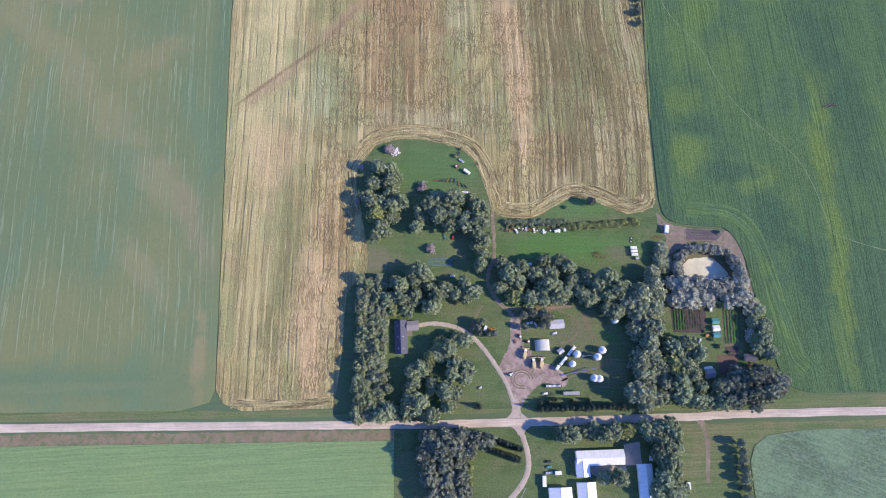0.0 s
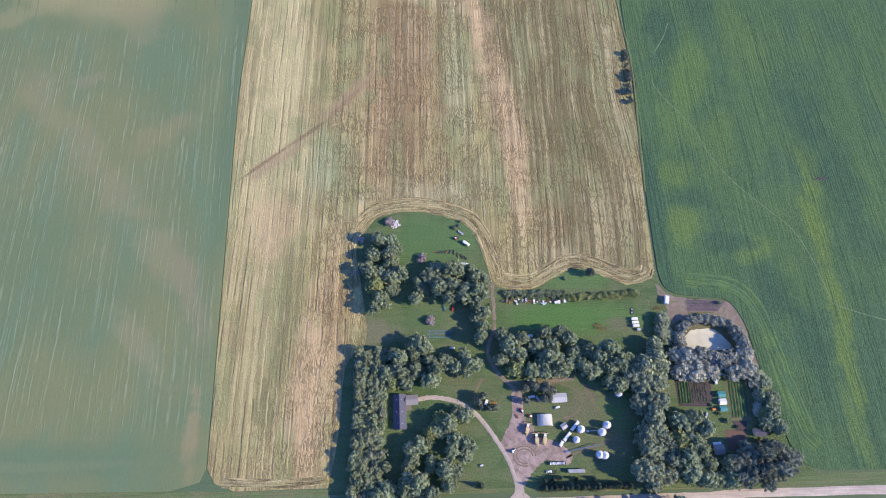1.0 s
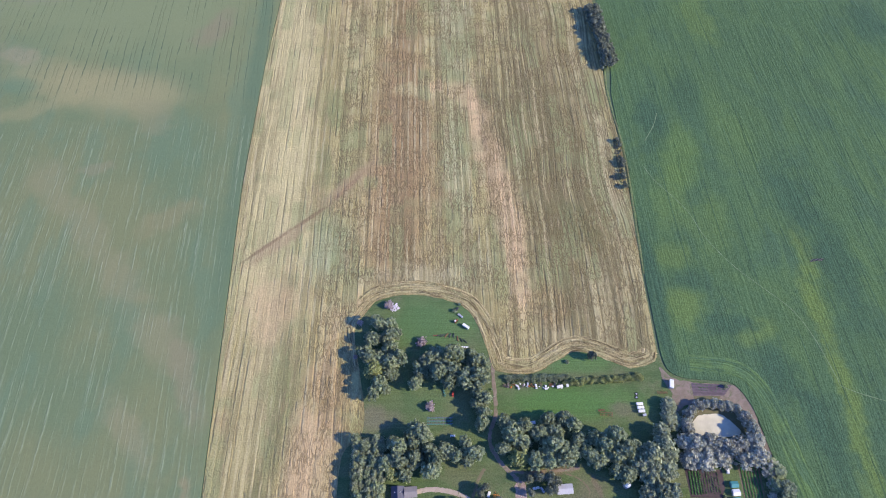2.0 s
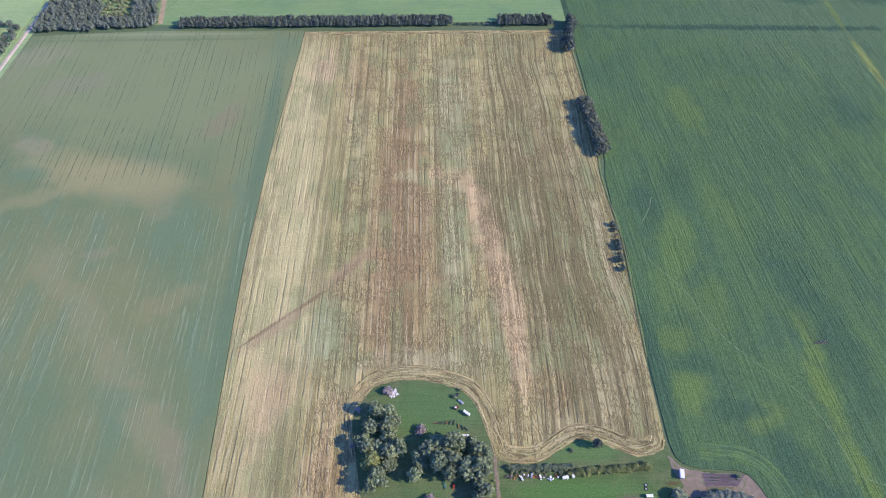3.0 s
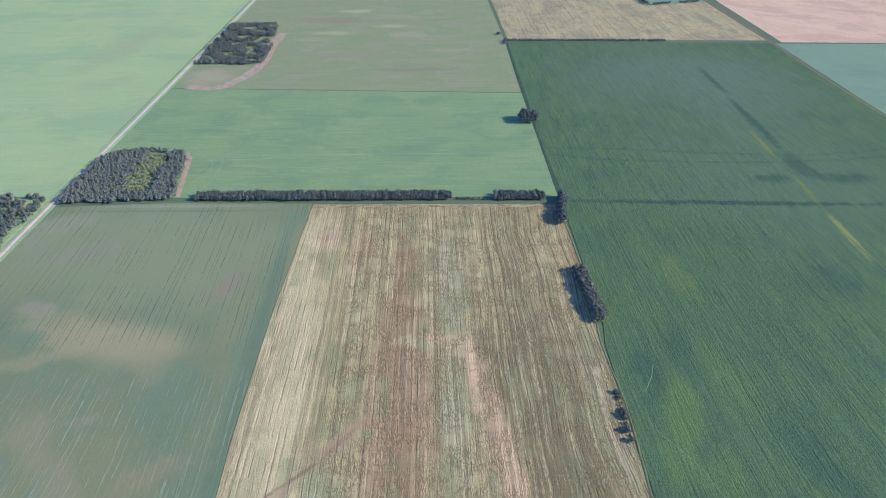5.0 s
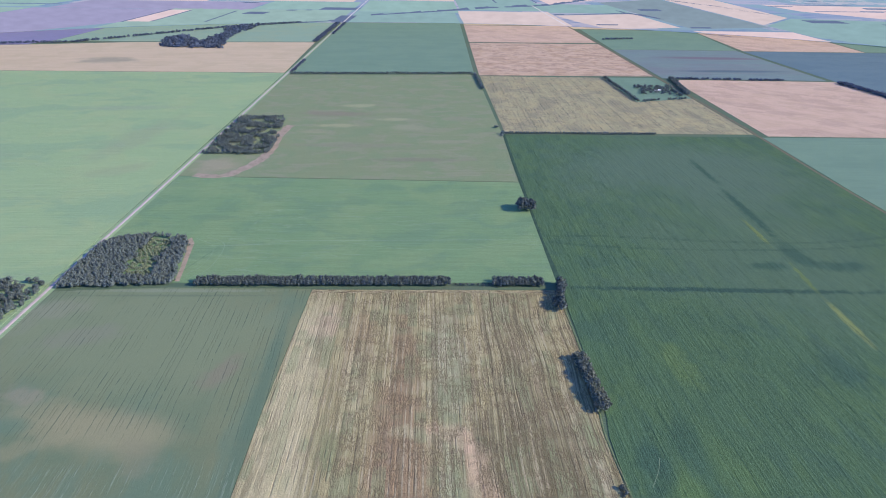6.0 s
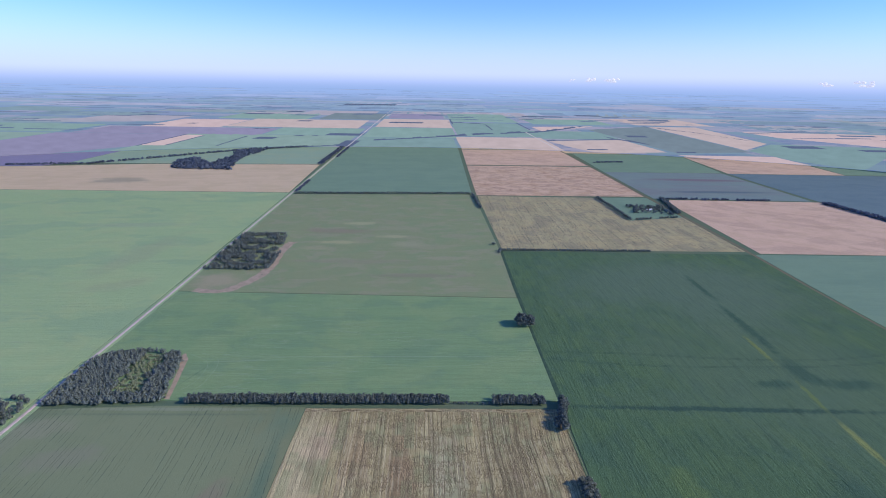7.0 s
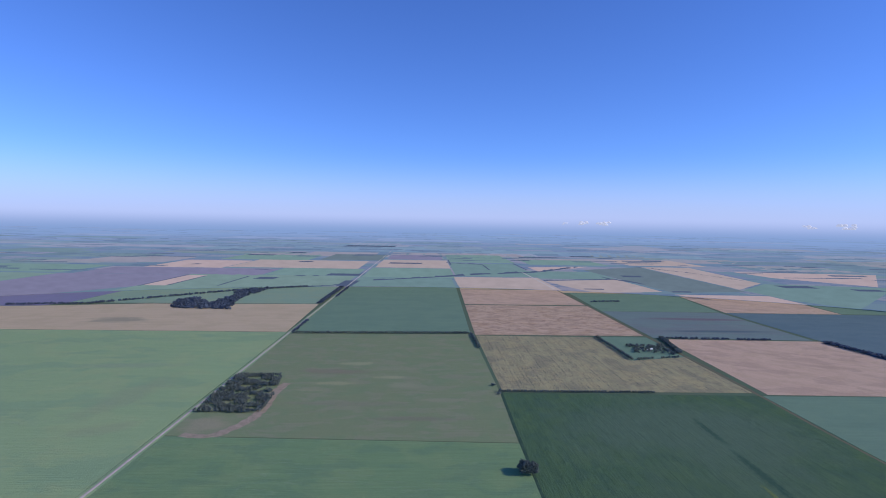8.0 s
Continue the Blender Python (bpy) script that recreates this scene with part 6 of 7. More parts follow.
def gable(m, size, eave, ridge, wall, roof, name, label, category, over=0.5, windows=(), doors=(), group="", along_x=True, vents=0):
    """A building with gable ends, ridge along x; windows: (side, place along, width); doors likewise."""
    lx, ly = size
    ob = thing(name, m, label, category, group)
    bm = bmesh.new()
    pts = [(-ly / 2, -0.3), (ly / 2, -0.3), (ly / 2, eave), (0, ridge), (-ly / 2, eave)]
    v = [[bm.verts.new((s * lx / 2, y, z)) for y, z in pts] for s in (-1, 1)]
    bm.faces.new(v[0])
    bm.faces.new(v[1])
    for i in range(5):
        bm.faces.new((v[0][i], v[0][(i + 1) % 5], v[1][(i + 1) % 5], v[1][i]))
    part("wall", bm, wall, ob)
    slope = (ridge - eave) / (ly / 2)
    for s in (-1, 1):
        bm = bmesh.new()
        yo, zo = s * (ly / 2 + over), eave - over * slope
        x = lx / 2 + over
        a = [bm.verts.new(p) for p in ((-x, 0, ridge + 0.12), (x, 0, ridge + 0.12), (x, yo, zo + 0.12), (-x, yo, zo + 0.12))]
        b = [bm.verts.new((p.co.x, p.co.y, p.co.z + 0.14)) for p in a]
        bm.faces.new(a)
        bm.faces.new(b)
        for i in range(4):
            bm.faces.new((a[i], a[(i + 1) % 4], b[(i + 1) % 4], b[i]))
        panel = part("roof_panel", bm, roof, ob)
        for k in range(vents):
            bm = bmesh.new()
            px = -lx * 0.35 + lx * 0.7 * k / max(1, vents - 1)
            box(bm, (px, s * ly * 0.22, ridge - slope * ly * 0.22 + 0.2), (0.5, 0.5, 0.4), 0, 0.05)
            part("roof_vent", bm, m_white, panel, "small white roof vent")
    bm = box(bmesh.new(), (0, 0, ridge + 0.2), (lx + 2 * over, 0.4, 0.12), 0, 0.03)
    part("ridge_cap", bm, roof, ob)
    for kind, rows in (("window", windows), ("door", doors)):
        for side, place, width in rows:
            high, low = (1.2, 1.0) if kind == "window" else (min(eave - 0.3, 2.1 if width < 1.5 else 4.0), 0.0)
            y = side * (ly / 2 + 0.03)
            bm = box(bmesh.new(), (place, y, low), (width + 0.2, 0.08, high + 0.1), 0, 0.02)
            outer = part(kind, bm, m_white, ob)
            bm = box(bmesh.new(), (place, y + side * 0.03, low + 0.07), (width, 0.07, high - 0.05), 0, 0.01)
            part("pane" if kind == "window" else "leaf", bm, m_glass if kind == "window" else m_silver, outer)
    return ob


# farmhouse with garage wing
house = gable(at(-30.5, 59, 92), (27, 9.5), 2.9, 5.4, m_siding, m_blue_roof, "farmhouse", "long bungalow farmhouse with a blue-grey roof", "house", 0.6,
              [(-1, -9, 1.6), (-1, -3, 1.8), (-1, 3, 1.6), (-1, 9, 1.4), (1, -8, 1.6), (1, 0, 1.8), (1, 8, 1.4)], [(-1, 6, 1.0)], vents=3)
bm = box(bmesh.new(), (-2, 1.0, 4.6), (0.9, 0.7, 1.7), 0, 0.04)
part("chimney", bm, m_rust, house, "brick-red chimney stack")
gable(at(-20.5, 68.5, 2), (9.5, 7.5), 2.7, 4.5, m_siding, m_pale_roof, "garage", "attached garage with a pale grey roof", "garage", 0.4, [(1, 0, 1.4)], [(-1, 2, 2.6)])
deck = thing("deck", at(-23.5, 62.5, 2), "pale plank deck behind the farmhouse", "deck")
for k in range(10):
    part("plank", box(bmesh.new(), (-2.4 + 0.53 * k, 0, 0.3), (0.48, 4.6, 0.08), 0, 0.01), m_timber, deck)
part("deck_frame", box(bmesh.new(), (0, 0, 0), (5.2, 4.4, 0.28)), m_timber, deck)

# machine yard buildings
quonset = thing("quonset_shed", at(88.5, 50.5, 91), "white arched quonset shed of ribbed steel", "shed")
bm = bmesh.new()
ARCH = 16
for k in range(ARCH + 1):
    a = math.pi * k / ARCH
    for x in (-4.6, 4.6):
        bm.verts.new((x, -6.2 * math.cos(a), 4.6 * math.sin(a)))
bm.verts.ensure_lookup_table()
for k in range(ARCH):
    bm.faces.new((bm.verts[2 * k], bm.verts[2 * k + 1], bm.verts[2 * k + 3], bm.verts[2 * k + 2]))
bmesh.ops.solidify(bm, geom=bm.faces, thickness=0.12)
part("arched_shell", bm, m_white, quonset)
for s in (-1, 1):
    bm = bmesh.new()
    bm.faces.new([bm.verts.new((s * 4.5, -6.1 * math.cos(math.pi * k / ARCH), 4.5 * math.sin(math.pi * k / ARCH))) for k in range(ARCH + 1)])
    end = part("end_wall", bm, m_grey_steel, quonset)
    part("door", box(bmesh.new(), (s * 4.58, 0, 0), (0.1, 3.6, 3.2), 0, 0.02), m_dark, end, "dark sliding door")
for k in range(9):
    bm = bmesh.new()
    for j in range(ARCH):
        a0, a1 = math.pi * j / ARCH, math.pi * (j + 1) / ARCH
        rod(bm, (-4.4 + 1.1 * k, -6.26 * math.cos(a0), 4.66 * math.sin(a0)), (-4.4 + 1.1 * k, -6.26 * math.cos(a1), 4.66 * math.sin(a1)), 0.06, None, 4)
    part("rib", bm, m_white, quonset)
gable(at(101.5, 68, 2), (12, 7), 3.0, 4.4, m_grey_steel, m_shed_roof, "implement_shed", "low steel implement shed with pale roof", "shed", 0.3, (), [(-1, -3, 3.0), (-1, 2, 3.0)])
gable(at(103.5, 45.5, 32), (4.6, 4.2), 2.3, 3.0, m_grey_steel, m_grey_steel, "small_shed", "small grey steel shed", "shed", 0.2, (), [(-1, 0, 1.2)])


def grain_bin(x, y, r=3.0, h=5.6):
    ob = thing("grain_bin", at(x, y, 13 * x), "round galvanised grain bin with a white cone roof", "grain bin", "grain bins")
    part("foundation", rod(bmesh.new(), (0, 0, -0.2), (0, 0, 0.15), r + 0.25, None, 28), m_timber, ob)
    for k in range(6):
        part("wall_ring", rod(bmesh.new(), (0, 0, 0.15 + h * k / 6), (0, 0, 0.15 + h * (k + 1) / 6 - 0.04), r + (0.03 if k % 2 else 0), None, 28), m_bin, ob)
    part("roof", rod(bmesh.new(), (0, 0, h + 0.12), (0, 0, h + 1.9), r + 0.2, 0.35, 28), m_white, ob)
    for k in range(14):
        a = 2 * math.pi * k / 14
        part("roof_rib", rod(bmesh.new(), ((r + 0.2) * math.cos(a), (r + 0.2) * math.sin(a), h + 0.15), (0.35 * math.cos(a), 0.35 * math.sin(a), h + 1.94), 0.05, 0.04, 4), m_silver, ob)
    part("cap", rod(bmesh.new(), (0, 0, h + 1.85), (0, 0, h + 2.15), 0.5, 0.35, 12), m_silver, ob)
    part("door", box(bmesh.new(), (r, 0, 0.5), (0.15, 0.8, 1.6), 0, 0.03), m_steel, ob)
    bm = bmesh.new()
    for s in (-0.22, 0.22):
        rod(bm, (0.12 * r, -r - 0.15 + 0.0, 0.2), (0.12 * r + s, -r - 0.15, h), 0.03, None, 4)
    for k in range(12):
        rod(bm, (0.12 * r - 0.22, -r - 0.15, 0.4 + h * k / 12.5), (0.12 * r + 0.22, -r - 0.15, 0.4 + h * k / 12.5), 0.025, None, 4)
    part("ladder", bm, m_steel, ob)


for x, y, r in ((138, 45.5, 2.9), (133.5, 40, 2.9), (116.5, 42.5, 2.8), (112, 34.5, 2.5), (129.5, 22.8, 2.8), (133.5, 22.2, 2.8), (151, 70, 2.4)):
    grain_bin(x, y, r)


def wheel(x, y, r, width, parent, hub=None):
    w = part("wheel", rod(bmesh.new(), (x, y - width / 2, r), (x, y + width / 2, r), r, None, 16), m_tyre, parent)
    part("hub", rod(bmesh.new(), (x, y - width / 2 - 0.03, r), (x, y + width / 2 + 0.03, r), r * 0.5, None, 10), hub or m_steel, w)
    return w


def car(x, y, turn, paint, label, long=4.7, wide=1.85, pickup=False, group="parked vehicles", z=0.14, category="car", name="parked_car"):
    ob = thing(name, at(x, y, turn, z), label, category, group)
    bm = box(bmesh.new(), (0, 0, 0.35), (long, wide, 0.62), 0, 0.16)
    box(bm, (long * 0.33, 0, 0.9), (long * 0.3, wide * 0.9, 0.12), 0, 0.05)
    part("body", bm, paint, ob)
    cx, cl = (0.05 * long, 0.3 * long) if pickup else (-0.08 * long, 0.52 * long)
    cabin = part("cabin", box(bmesh.new(), (cx, 0, 0.95), (cl, wide * 0.9, 0.55), 0, 0.1, 0.82), m_glass, ob)
    part("roof", box(bmesh.new(), (cx, 0, 1.47), (cl * 0.8, wide * 0.74, 0.07), 0, 0.03), paint, cabin)
    if pickup:
        bed = bmesh.new()
        for s in (-1, 1):
            box(bed, (-0.3 * long, s * wide * 0.44, 0.95), (long * 0.38, 0.12, 0.35), 0, 0.03)
        box(bed, (-0.485 * long, 0, 0.95), (0.1, wide * 0.9, 0.35), 0, 0.03)
        part("cargo_bed", bed, paint, ob)
    for s in (-1, 1):
        part("headlight", box(bmesh.new(), (long * 0.492, s * wide * 0.36, 0.62), (0.08, 0.36, 0.16), 0, 0.03), m_glass, ob)
        for px in (-0.31, 0.31):
            wheel(px * long, s * wide * 0.46, 0.33, 0.22, ob)
    return ob


def boxed(x, y, turn, size, paint, label, category="trailer", name="trailer", group="parked trailers", roof=None, axles=1, z=0.14):
    """A box trailer, camper or truck box on wheels with a hitch."""
    lx, ly, lz = size
    ob = thing(name, at(x, y, turn, z), label, category, group)
    body = part("body", box(bmesh.new(), (0, 0, 0.7), (lx, ly, lz), 0, 0.12), paint, ob)
    part("roof", box(bmesh.new(), (0, 0, 0.7 + lz), (lx - 0.1, ly - 0.1, 0.08), 0, 0.03), roof or paint, body)
    part("window", box(bmesh.new(), (lx * 0.15, -ly / 2 - 0.01, 0.7 + lz * 0.5), (lx * 0.2, 0.06, lz * 0.28), 0, 0.01), m_glass, body)
    part("door", box(bmesh.new(), (-lx * 0.25, -ly / 2 - 0.01, 0.75), (0.75, 0.06, lz * 0.85), 0, 0.01), m_silver, body)
    part("chassis", box(bmesh.new(), (0, 0, 0.5), (lx * 0.96, ly * 0.5, 0.18), 0, 0.03), m_dark, ob)
    part("hitch", rod(bmesh.new(), (lx / 2, 0, 0.55), (lx / 2 + 1.2, 0, 0.5), 0.08), m_dark, ob)
    for s in (-1, 1):
        for k in range(axles):
            wheel(-lx * 0.15 - 0.9 * k, s * ly * 0.45, 0.4, 0.24, ob)
    return ob


def combine(x, y, turn, paint=None):
    paint = paint or m_yellow
    ob = thing("combine_harvester", at(x, y, turn), "yellow combine harvester parked on bare dirt", "combine", "harvest machines")
    bm = box(bmesh.new(), (-0.6, 0, 1.4), (5.4, 2.6, 1.9), 0, 0.2, 0.95)
    part("body", bm, paint, ob)
    tank = part("grain_tank", box(bmesh.new(), (-0.2, 0, 3.3), (2.4, 2.7, 0.6), 0, 0.08, 1.1), m_dark, ob, "open dark grain tank")
    part("tank_rim", box(bmesh.new(), (-0.2, 0, 3.85), (2.7, 3.0, 0.12), 0, 0.04), paint, tank)
    cab = part("cab", box(bmesh.new(), (2.9, 0, 1.8), (1.5, 1.9, 1.6), 0, 0.12), m_glass, ob)
    part("cab_roof", box(bmesh.new(), (2.9, 0, 3.4), (1.8, 2.2, 0.18), 0, 0.06), m_white, cab)
    part("feeder", box(bmesh.new(), (3.9, 0, 0.6), (1.8, 1.3, 0.9), 0, 0.06), paint, ob)
    head = part("header", box(bmesh.new(), (5.0, 0, 0.25), (1.1, 6.0, 0.8), 0, 0.06), paint, ob)
    part("reel", rod(bmesh.new(), (5.5, -2.8, 0.9), (5.5, 2.8, 0.9), 0.45, None, 8), m_dark, head)
    part("unloading_auger", rod(bmesh.new(), (0.6, 1.4, 3.3), (-3.4, 1.7, 3.2), 0.2), paint, ob)
    part("straw_hood", box(bmesh.new(), (-3.8, 0, 0.9), (1.2, 2.2, 1.5), 0, 0.15, 0.7), paint, ob)
    for s in (-1, 1):
        wheel(2.0, s * 1.55, 0.9, 0.7, ob, paint)
        wheel(-2.6, s * 1.3, 0.6, 0.45, ob, paint)


def tractor(x, y, turn, paint, label):
    ob = thing("tractor", at(x, y, turn), label, "tractor", "farm machines")
    part("hood", box(bmesh.new(), (1.2, 0, 0.9), (2.2, 0.9, 0.8), 0, 0.12), paint, ob)
    part("chassis", box(bmesh.new(), (0.3, 0, 0.6), (3.6, 0.7, 0.4), 0, 0.05), m_dark, ob)
    cab = part("cab", box(bmesh.new(), (-0.6, 0, 1.0), (1.5, 1.5, 1.5), 0, 0.12, 0.9), m_glass, ob)
    part("cab_roof", box(bmesh.new(), (-0.6, 0, 2.5), (1.6, 1.6, 0.15), 0, 0.05), m_white, cab)
    part("exhaust", rod(bmesh.new(), (1.0, 0.3, 1.6), (1.0, 0.3, 2.6), 0.06), m_steel, ob)
    for s in (-1, 1):
        wheel(-0.8, s * 1.05, 0.8, 0.5, ob, paint)
        wheel(1.8, s * 0.85, 0.5, 0.35, ob, paint)
        part("fender", box(bmesh.new(), (-0.8, s * 1.0, 1.55), (1.3, 0.5, 0.12), 0, 0.04), paint, ob)


def auger(a, b, paint, label, rise=5.0):
    """A wheeled grain auger from hopper a to spout b."""
    way = Vector((b[0] - a[0], b[1] - a[1], 0))
    ob = thing("grain_auger", at(a[0], a[1], math.degrees(math.atan2(way.y, way.x))), label, "auger", "farm machines")
    n = way.length
    part("tube", rod(bmesh.new(), (0, 0, 0.5), (n, 0, rise), 0.28, None, 12), paint, ob)
    part("hopper", box(bmesh.new(), (-0.3, 0, 0.1), (1.5, 1.4, 0.7), 0, 0.05, 1.2), paint, ob)
    part("spout", rod(bmesh.new(), (n, 0, rise), (n + 0.4, 0, rise - 0.9), 0.26, 0.22, 10), m_dark, ob)
    for s in (-1, 1):
        part("strut", rod(bmesh.new(), (n * 0.4, s * 1.1, 0.4), (n * 0.68, 0, 0.5 + (rise - 0.5) * 0.68), 0.07), m_steel, ob)
        wheel(n * 0.4, s * 1.15, 0.4, 0.2, ob)
    part("axle", rod(bmesh.new(), (n * 0.4, -1.1, 0.4), (n * 0.4, 1.1, 0.4), 0.07), m_steel, ob)


def implement(x, y, turn, size, paint, label, tines=9):
    """A drag implement: frame bars with tines or discs."""
    lx, ly = size
    ob = thing("field_implement", at(x, y, turn), label, "implement", "farm machines")
    bm = bmesh.new()
    for k in (-1, 0, 1):
        box(bm, (0, k * ly * 0.42, 0.75), (lx, 0.22, 0.2), 0, 0.03)
    for k in (-1, -0.33, 0.33, 1):
        box(bm, (k * lx * 0.48, 0, 0.78), (0.22, ly * 0.9, 0.2), 0, 0.03)
    part("beam_frame", bm, paint, ob)
    for k in range(tines):
        px = -lx * 0.47 + lx * 0.94 * k / (tines - 1)
        part("tine", rod(bmesh.new(), (px, (-1) ** k * ly * 0.4, 0.05), (px, (-1) ** k * ly * 0.4, 0.8), 0.05, 0.09, 5), m_steel, ob)
    part("drawbar", rod(bmesh.new(), (0, ly * 0.45, 0.7), (0, ly * 0.45 + 2.2, 0.5), 0.1), paint, ob)
    for s in (-1, 1):
        wheel(s * lx * 0.3, -ly * 0.2, 0.4, 0.2, ob)


def hopper_trailer(x, y, turn, long, label, paint=None):
    """A grain trailer with a tarped box and sloping hoppers."""
    paint = paint or m_silver
    ob = thing("grain_trailer", at(x, y, turn), label, "trailer", "grain trailers")
    part("box", box(bmesh.new(), (0, 0, 1.6), (long, 2.5, 1.5), 0, 0.06), paint, ob)
    part("tarp", box(bmesh.new(), (0, 0, 3.1), (long * 0.99, 2.35, 0.25), 0, 0.1, 0.8), m_white, ob, "white rolled tarp over the box")
    for s in (-1, 1):
        part("hopper", box(bmesh.new(), (s * long * 0.24, 0, 1.6), (long * 0.42, 2.2, -0.9), 0, 0, 0.35), paint, ob)
        for k in (0, 1):
            wheel(-long * 0.4 + 1.2 * k, s * 1.0, 0.5, 0.35, ob)
    part("chassis", box(bmesh.new(), (0, 0, 0.75), (long, 0.9, 0.2), 0, 0.03), m_dark, ob)
    part("landing_leg", rod(bmesh.new(), (long * 0.38, 0, 0), (long * 0.38, 0, 1.5), 0.09), m_dark, ob)


combine(73.5, 43.5, 80)
combine(80.5, 35.5, 95)
combine(87, 35.5, 85)
tractor(61, 27, 30, m_white, "small white-cabbed tractor parked on the dirt")
tractor(70, 58.5, 125, m_red, "dark red tractor beside the track")
tractor(76.5, 54, 160, m_red, "red tractor beside the quonset")
hopper_trailer(112.5, 45.5, 48, 9.5, "long silver grain trailer parked among bins")
hopper_trailer(105.2, 37.2, 48, 8.5, "silver grain trailer parked beside an auger")
hopper_trailer(100, 31.8, 55, 4.6, "short white grain cart", m_white)
auger((104, 25.8), (131, 30.5), m_blue, "long blue grain auger on wheels", 4.0)
auger((107, 40), (111.5, 46), m_tealpaint, "short teal grain auger", 3.0)
auger((123, 41.2), (132, 41.5), m_silver, "silver grain auger beside a bin", 3.5)
implement(141, 41.5, 0, (5, 2.4), m_timber, "weathered implement beside the bins")
flat = thing("flatbed_trailer", at(95.5, 17, 0), "long dark flatbed trailer", "trailer", "parked trailers")
part("bed", box(bmesh.new(), (0, 0, 0.9), (14, 2.5, 0.2), 0, 0.04), m_dark, flat)
part("rail", box(bmesh.new(), (0, 1.2, 1.1), (14, 0.08, 0.15)), m_steel, flat)
part("rail", box(bmesh.new(), (0, -1.2, 1.1), (14, 0.08, 0.15)), m_steel, flat)
for s in (-1, 1):
    for k in range(3):
        wheel(-4.5 + 1.2 * k, s * 1.05, 0.45, 0.3, flat)
for k, (dx, paint) in enumerate(((-4, m_white), (0.2, m_white), (4.2, m_silver))):
    car(95.5 + dx, 17, 180 if k == 1 else 0, paint, "white pickup loaded on the flatbed trailer" if k < 2 else "silver pickup loaded on the flatbed trailer", 3.8, 1.9, True, "vehicles on the flatbed", 1.25, "pickup", "pickup_truck")
boxed(110, 11, 0, (13.5, 2.7, 2.6), m_grey_steel, "long grey semi-trailer van", axles=2)
implement(92, 10.5, 0, (8, 3), m_dark, "dark old implement beside the spruces")
car(88.5, 11, 5, m_white, "white car parked among implements")
car(79, 69.5, 10, m_white, "white pickup under yard trees", 5.6, 2.0, True, category="pickup", name="pickup_truck")
car(84, 68, -60, m_silver, "silver car under yard trees")
boxed(41, 65.5, 70, (4.5, 2.2, 2.0), m_white, "small white camper among yard trees", "camper", "camper")
implement(47, 64.5, 10, (5, 2.6), m_orange, "yellow-orange implement on the grass")
car(99.5, 60.5, 15, m_white, "white car behind the grey shed")
boxed(97.5, 75, 0, (3.5, 2.2, 1.8), m_white, "small white box trailer")
car(35, 16.5, 20, m_white, "white garden tractor and cart on the lawn", 3.0, 1.6)
boxed(151.5, 73.5, 80, (4, 2.2, 2.0), m_white, "small white trailer under trees")
part("lid", box(bmesh.new(), (0, 0, 0), (0.5, 0.5, 0.3), 0, 0.05), m_white, thing("water_trough", at(67, 64, 10), "small pale water trough beside track", "trough"))
implement(66, 54, -60, (3.5, 1.8), m_rust, "small rusty implement beside the track", 5)
boxed(121, 97, 0, (3.4, 2.2, 1.8), m_white, "white trailer half under trees")

# northern yard
car(24.5, 219.5, -40, m_silver, "dark and silver pickup parked on grass", 5.4, 2.0, True, category="pickup", name="pickup_truck")
car(21.5, 226, 60, m_dark, "dark car parked near a bush")
boxed(29, 208.5, -38, (6.6, 2.4, 2.1), m_white, "white camper trailer parked on grass", "camper", "camper", axles=2)
# a reddish bush is drawn here as a red tractor
tractor(20, 214, 40, m_red, "red tractor shape standing for a reddish bush")
car(24.5, 189, 175, m_white, "white car parked beside the grove")
car(28.6, 188.6, 170, m_white, "white van parked beside the grove", 5.0, 2.0)
car(15.3, 146.5, 85, m_red, "red car parked under trees", 4.4, 1.8)
implement(8, 147.5, 105, (6, 1.4), m_tealpaint, "teal pipe rack on grass", 6)
for k in range(9):
    part("log", rod(bmesh.new(), (-2.2, 0, 0.45), (2.2, 0.5, 0.45), 0.5, 0.35, 7), m_dark if k % 3 else m_rust,
         thing("log_heap", at(1 + 3.4 * k, 200.5 - (0.09 * k * k if k > 5 else 0), 15 * k), "weathered dark timber lying on grass", "timber", "timber row"))
pile = thing("rubble_pile", at(-37.5, 229.5), "white rubble heap with pinkish brush", "heap")
heap_rng = random.Random(5)
for k in range(42):
    a, d = heap_rng.uniform(0, 6.28), heap_rng.uniform(0, 1) ** 0.6 * 5
    part("rubble", box(bmesh.new(), (d * math.cos(a) + 1.2, d * math.sin(a) * 0.9, max(0, 1.6 - d * 0.33) * heap_rng.random()), (heap_rng.uniform(0.7, 2), heap_rng.uniform(0.5, 1.6), heap_rng.uniform(0.4, 1)), heap_rng.uniform(0, 90), 0.08, 0.8), m_pile, pile)
pipes = thing("pipe_rack", at(3.5, 124, -2), "rows of teal irrigation pipes on the grass", "pipes")
for k in range(6):
    part("pipe", rod(bmesh.new(), (-11, -3 + 1.2 * k, 0.3), (10 + k % 2, -3 + 1.25 * k, 0.3), 0.16, None, 8), m_blue if k % 2 else m_tealpaint, pipes)
for k in range(4):
    part("bearer", box(bmesh.new(), (-9 + 6 * k, 0, 0), (0.3, 7.4, 0.16)), m_timber, pipes)
car(14, 111.5, 0, m_white, "white car beside the pipes", 4.2, 1.8)

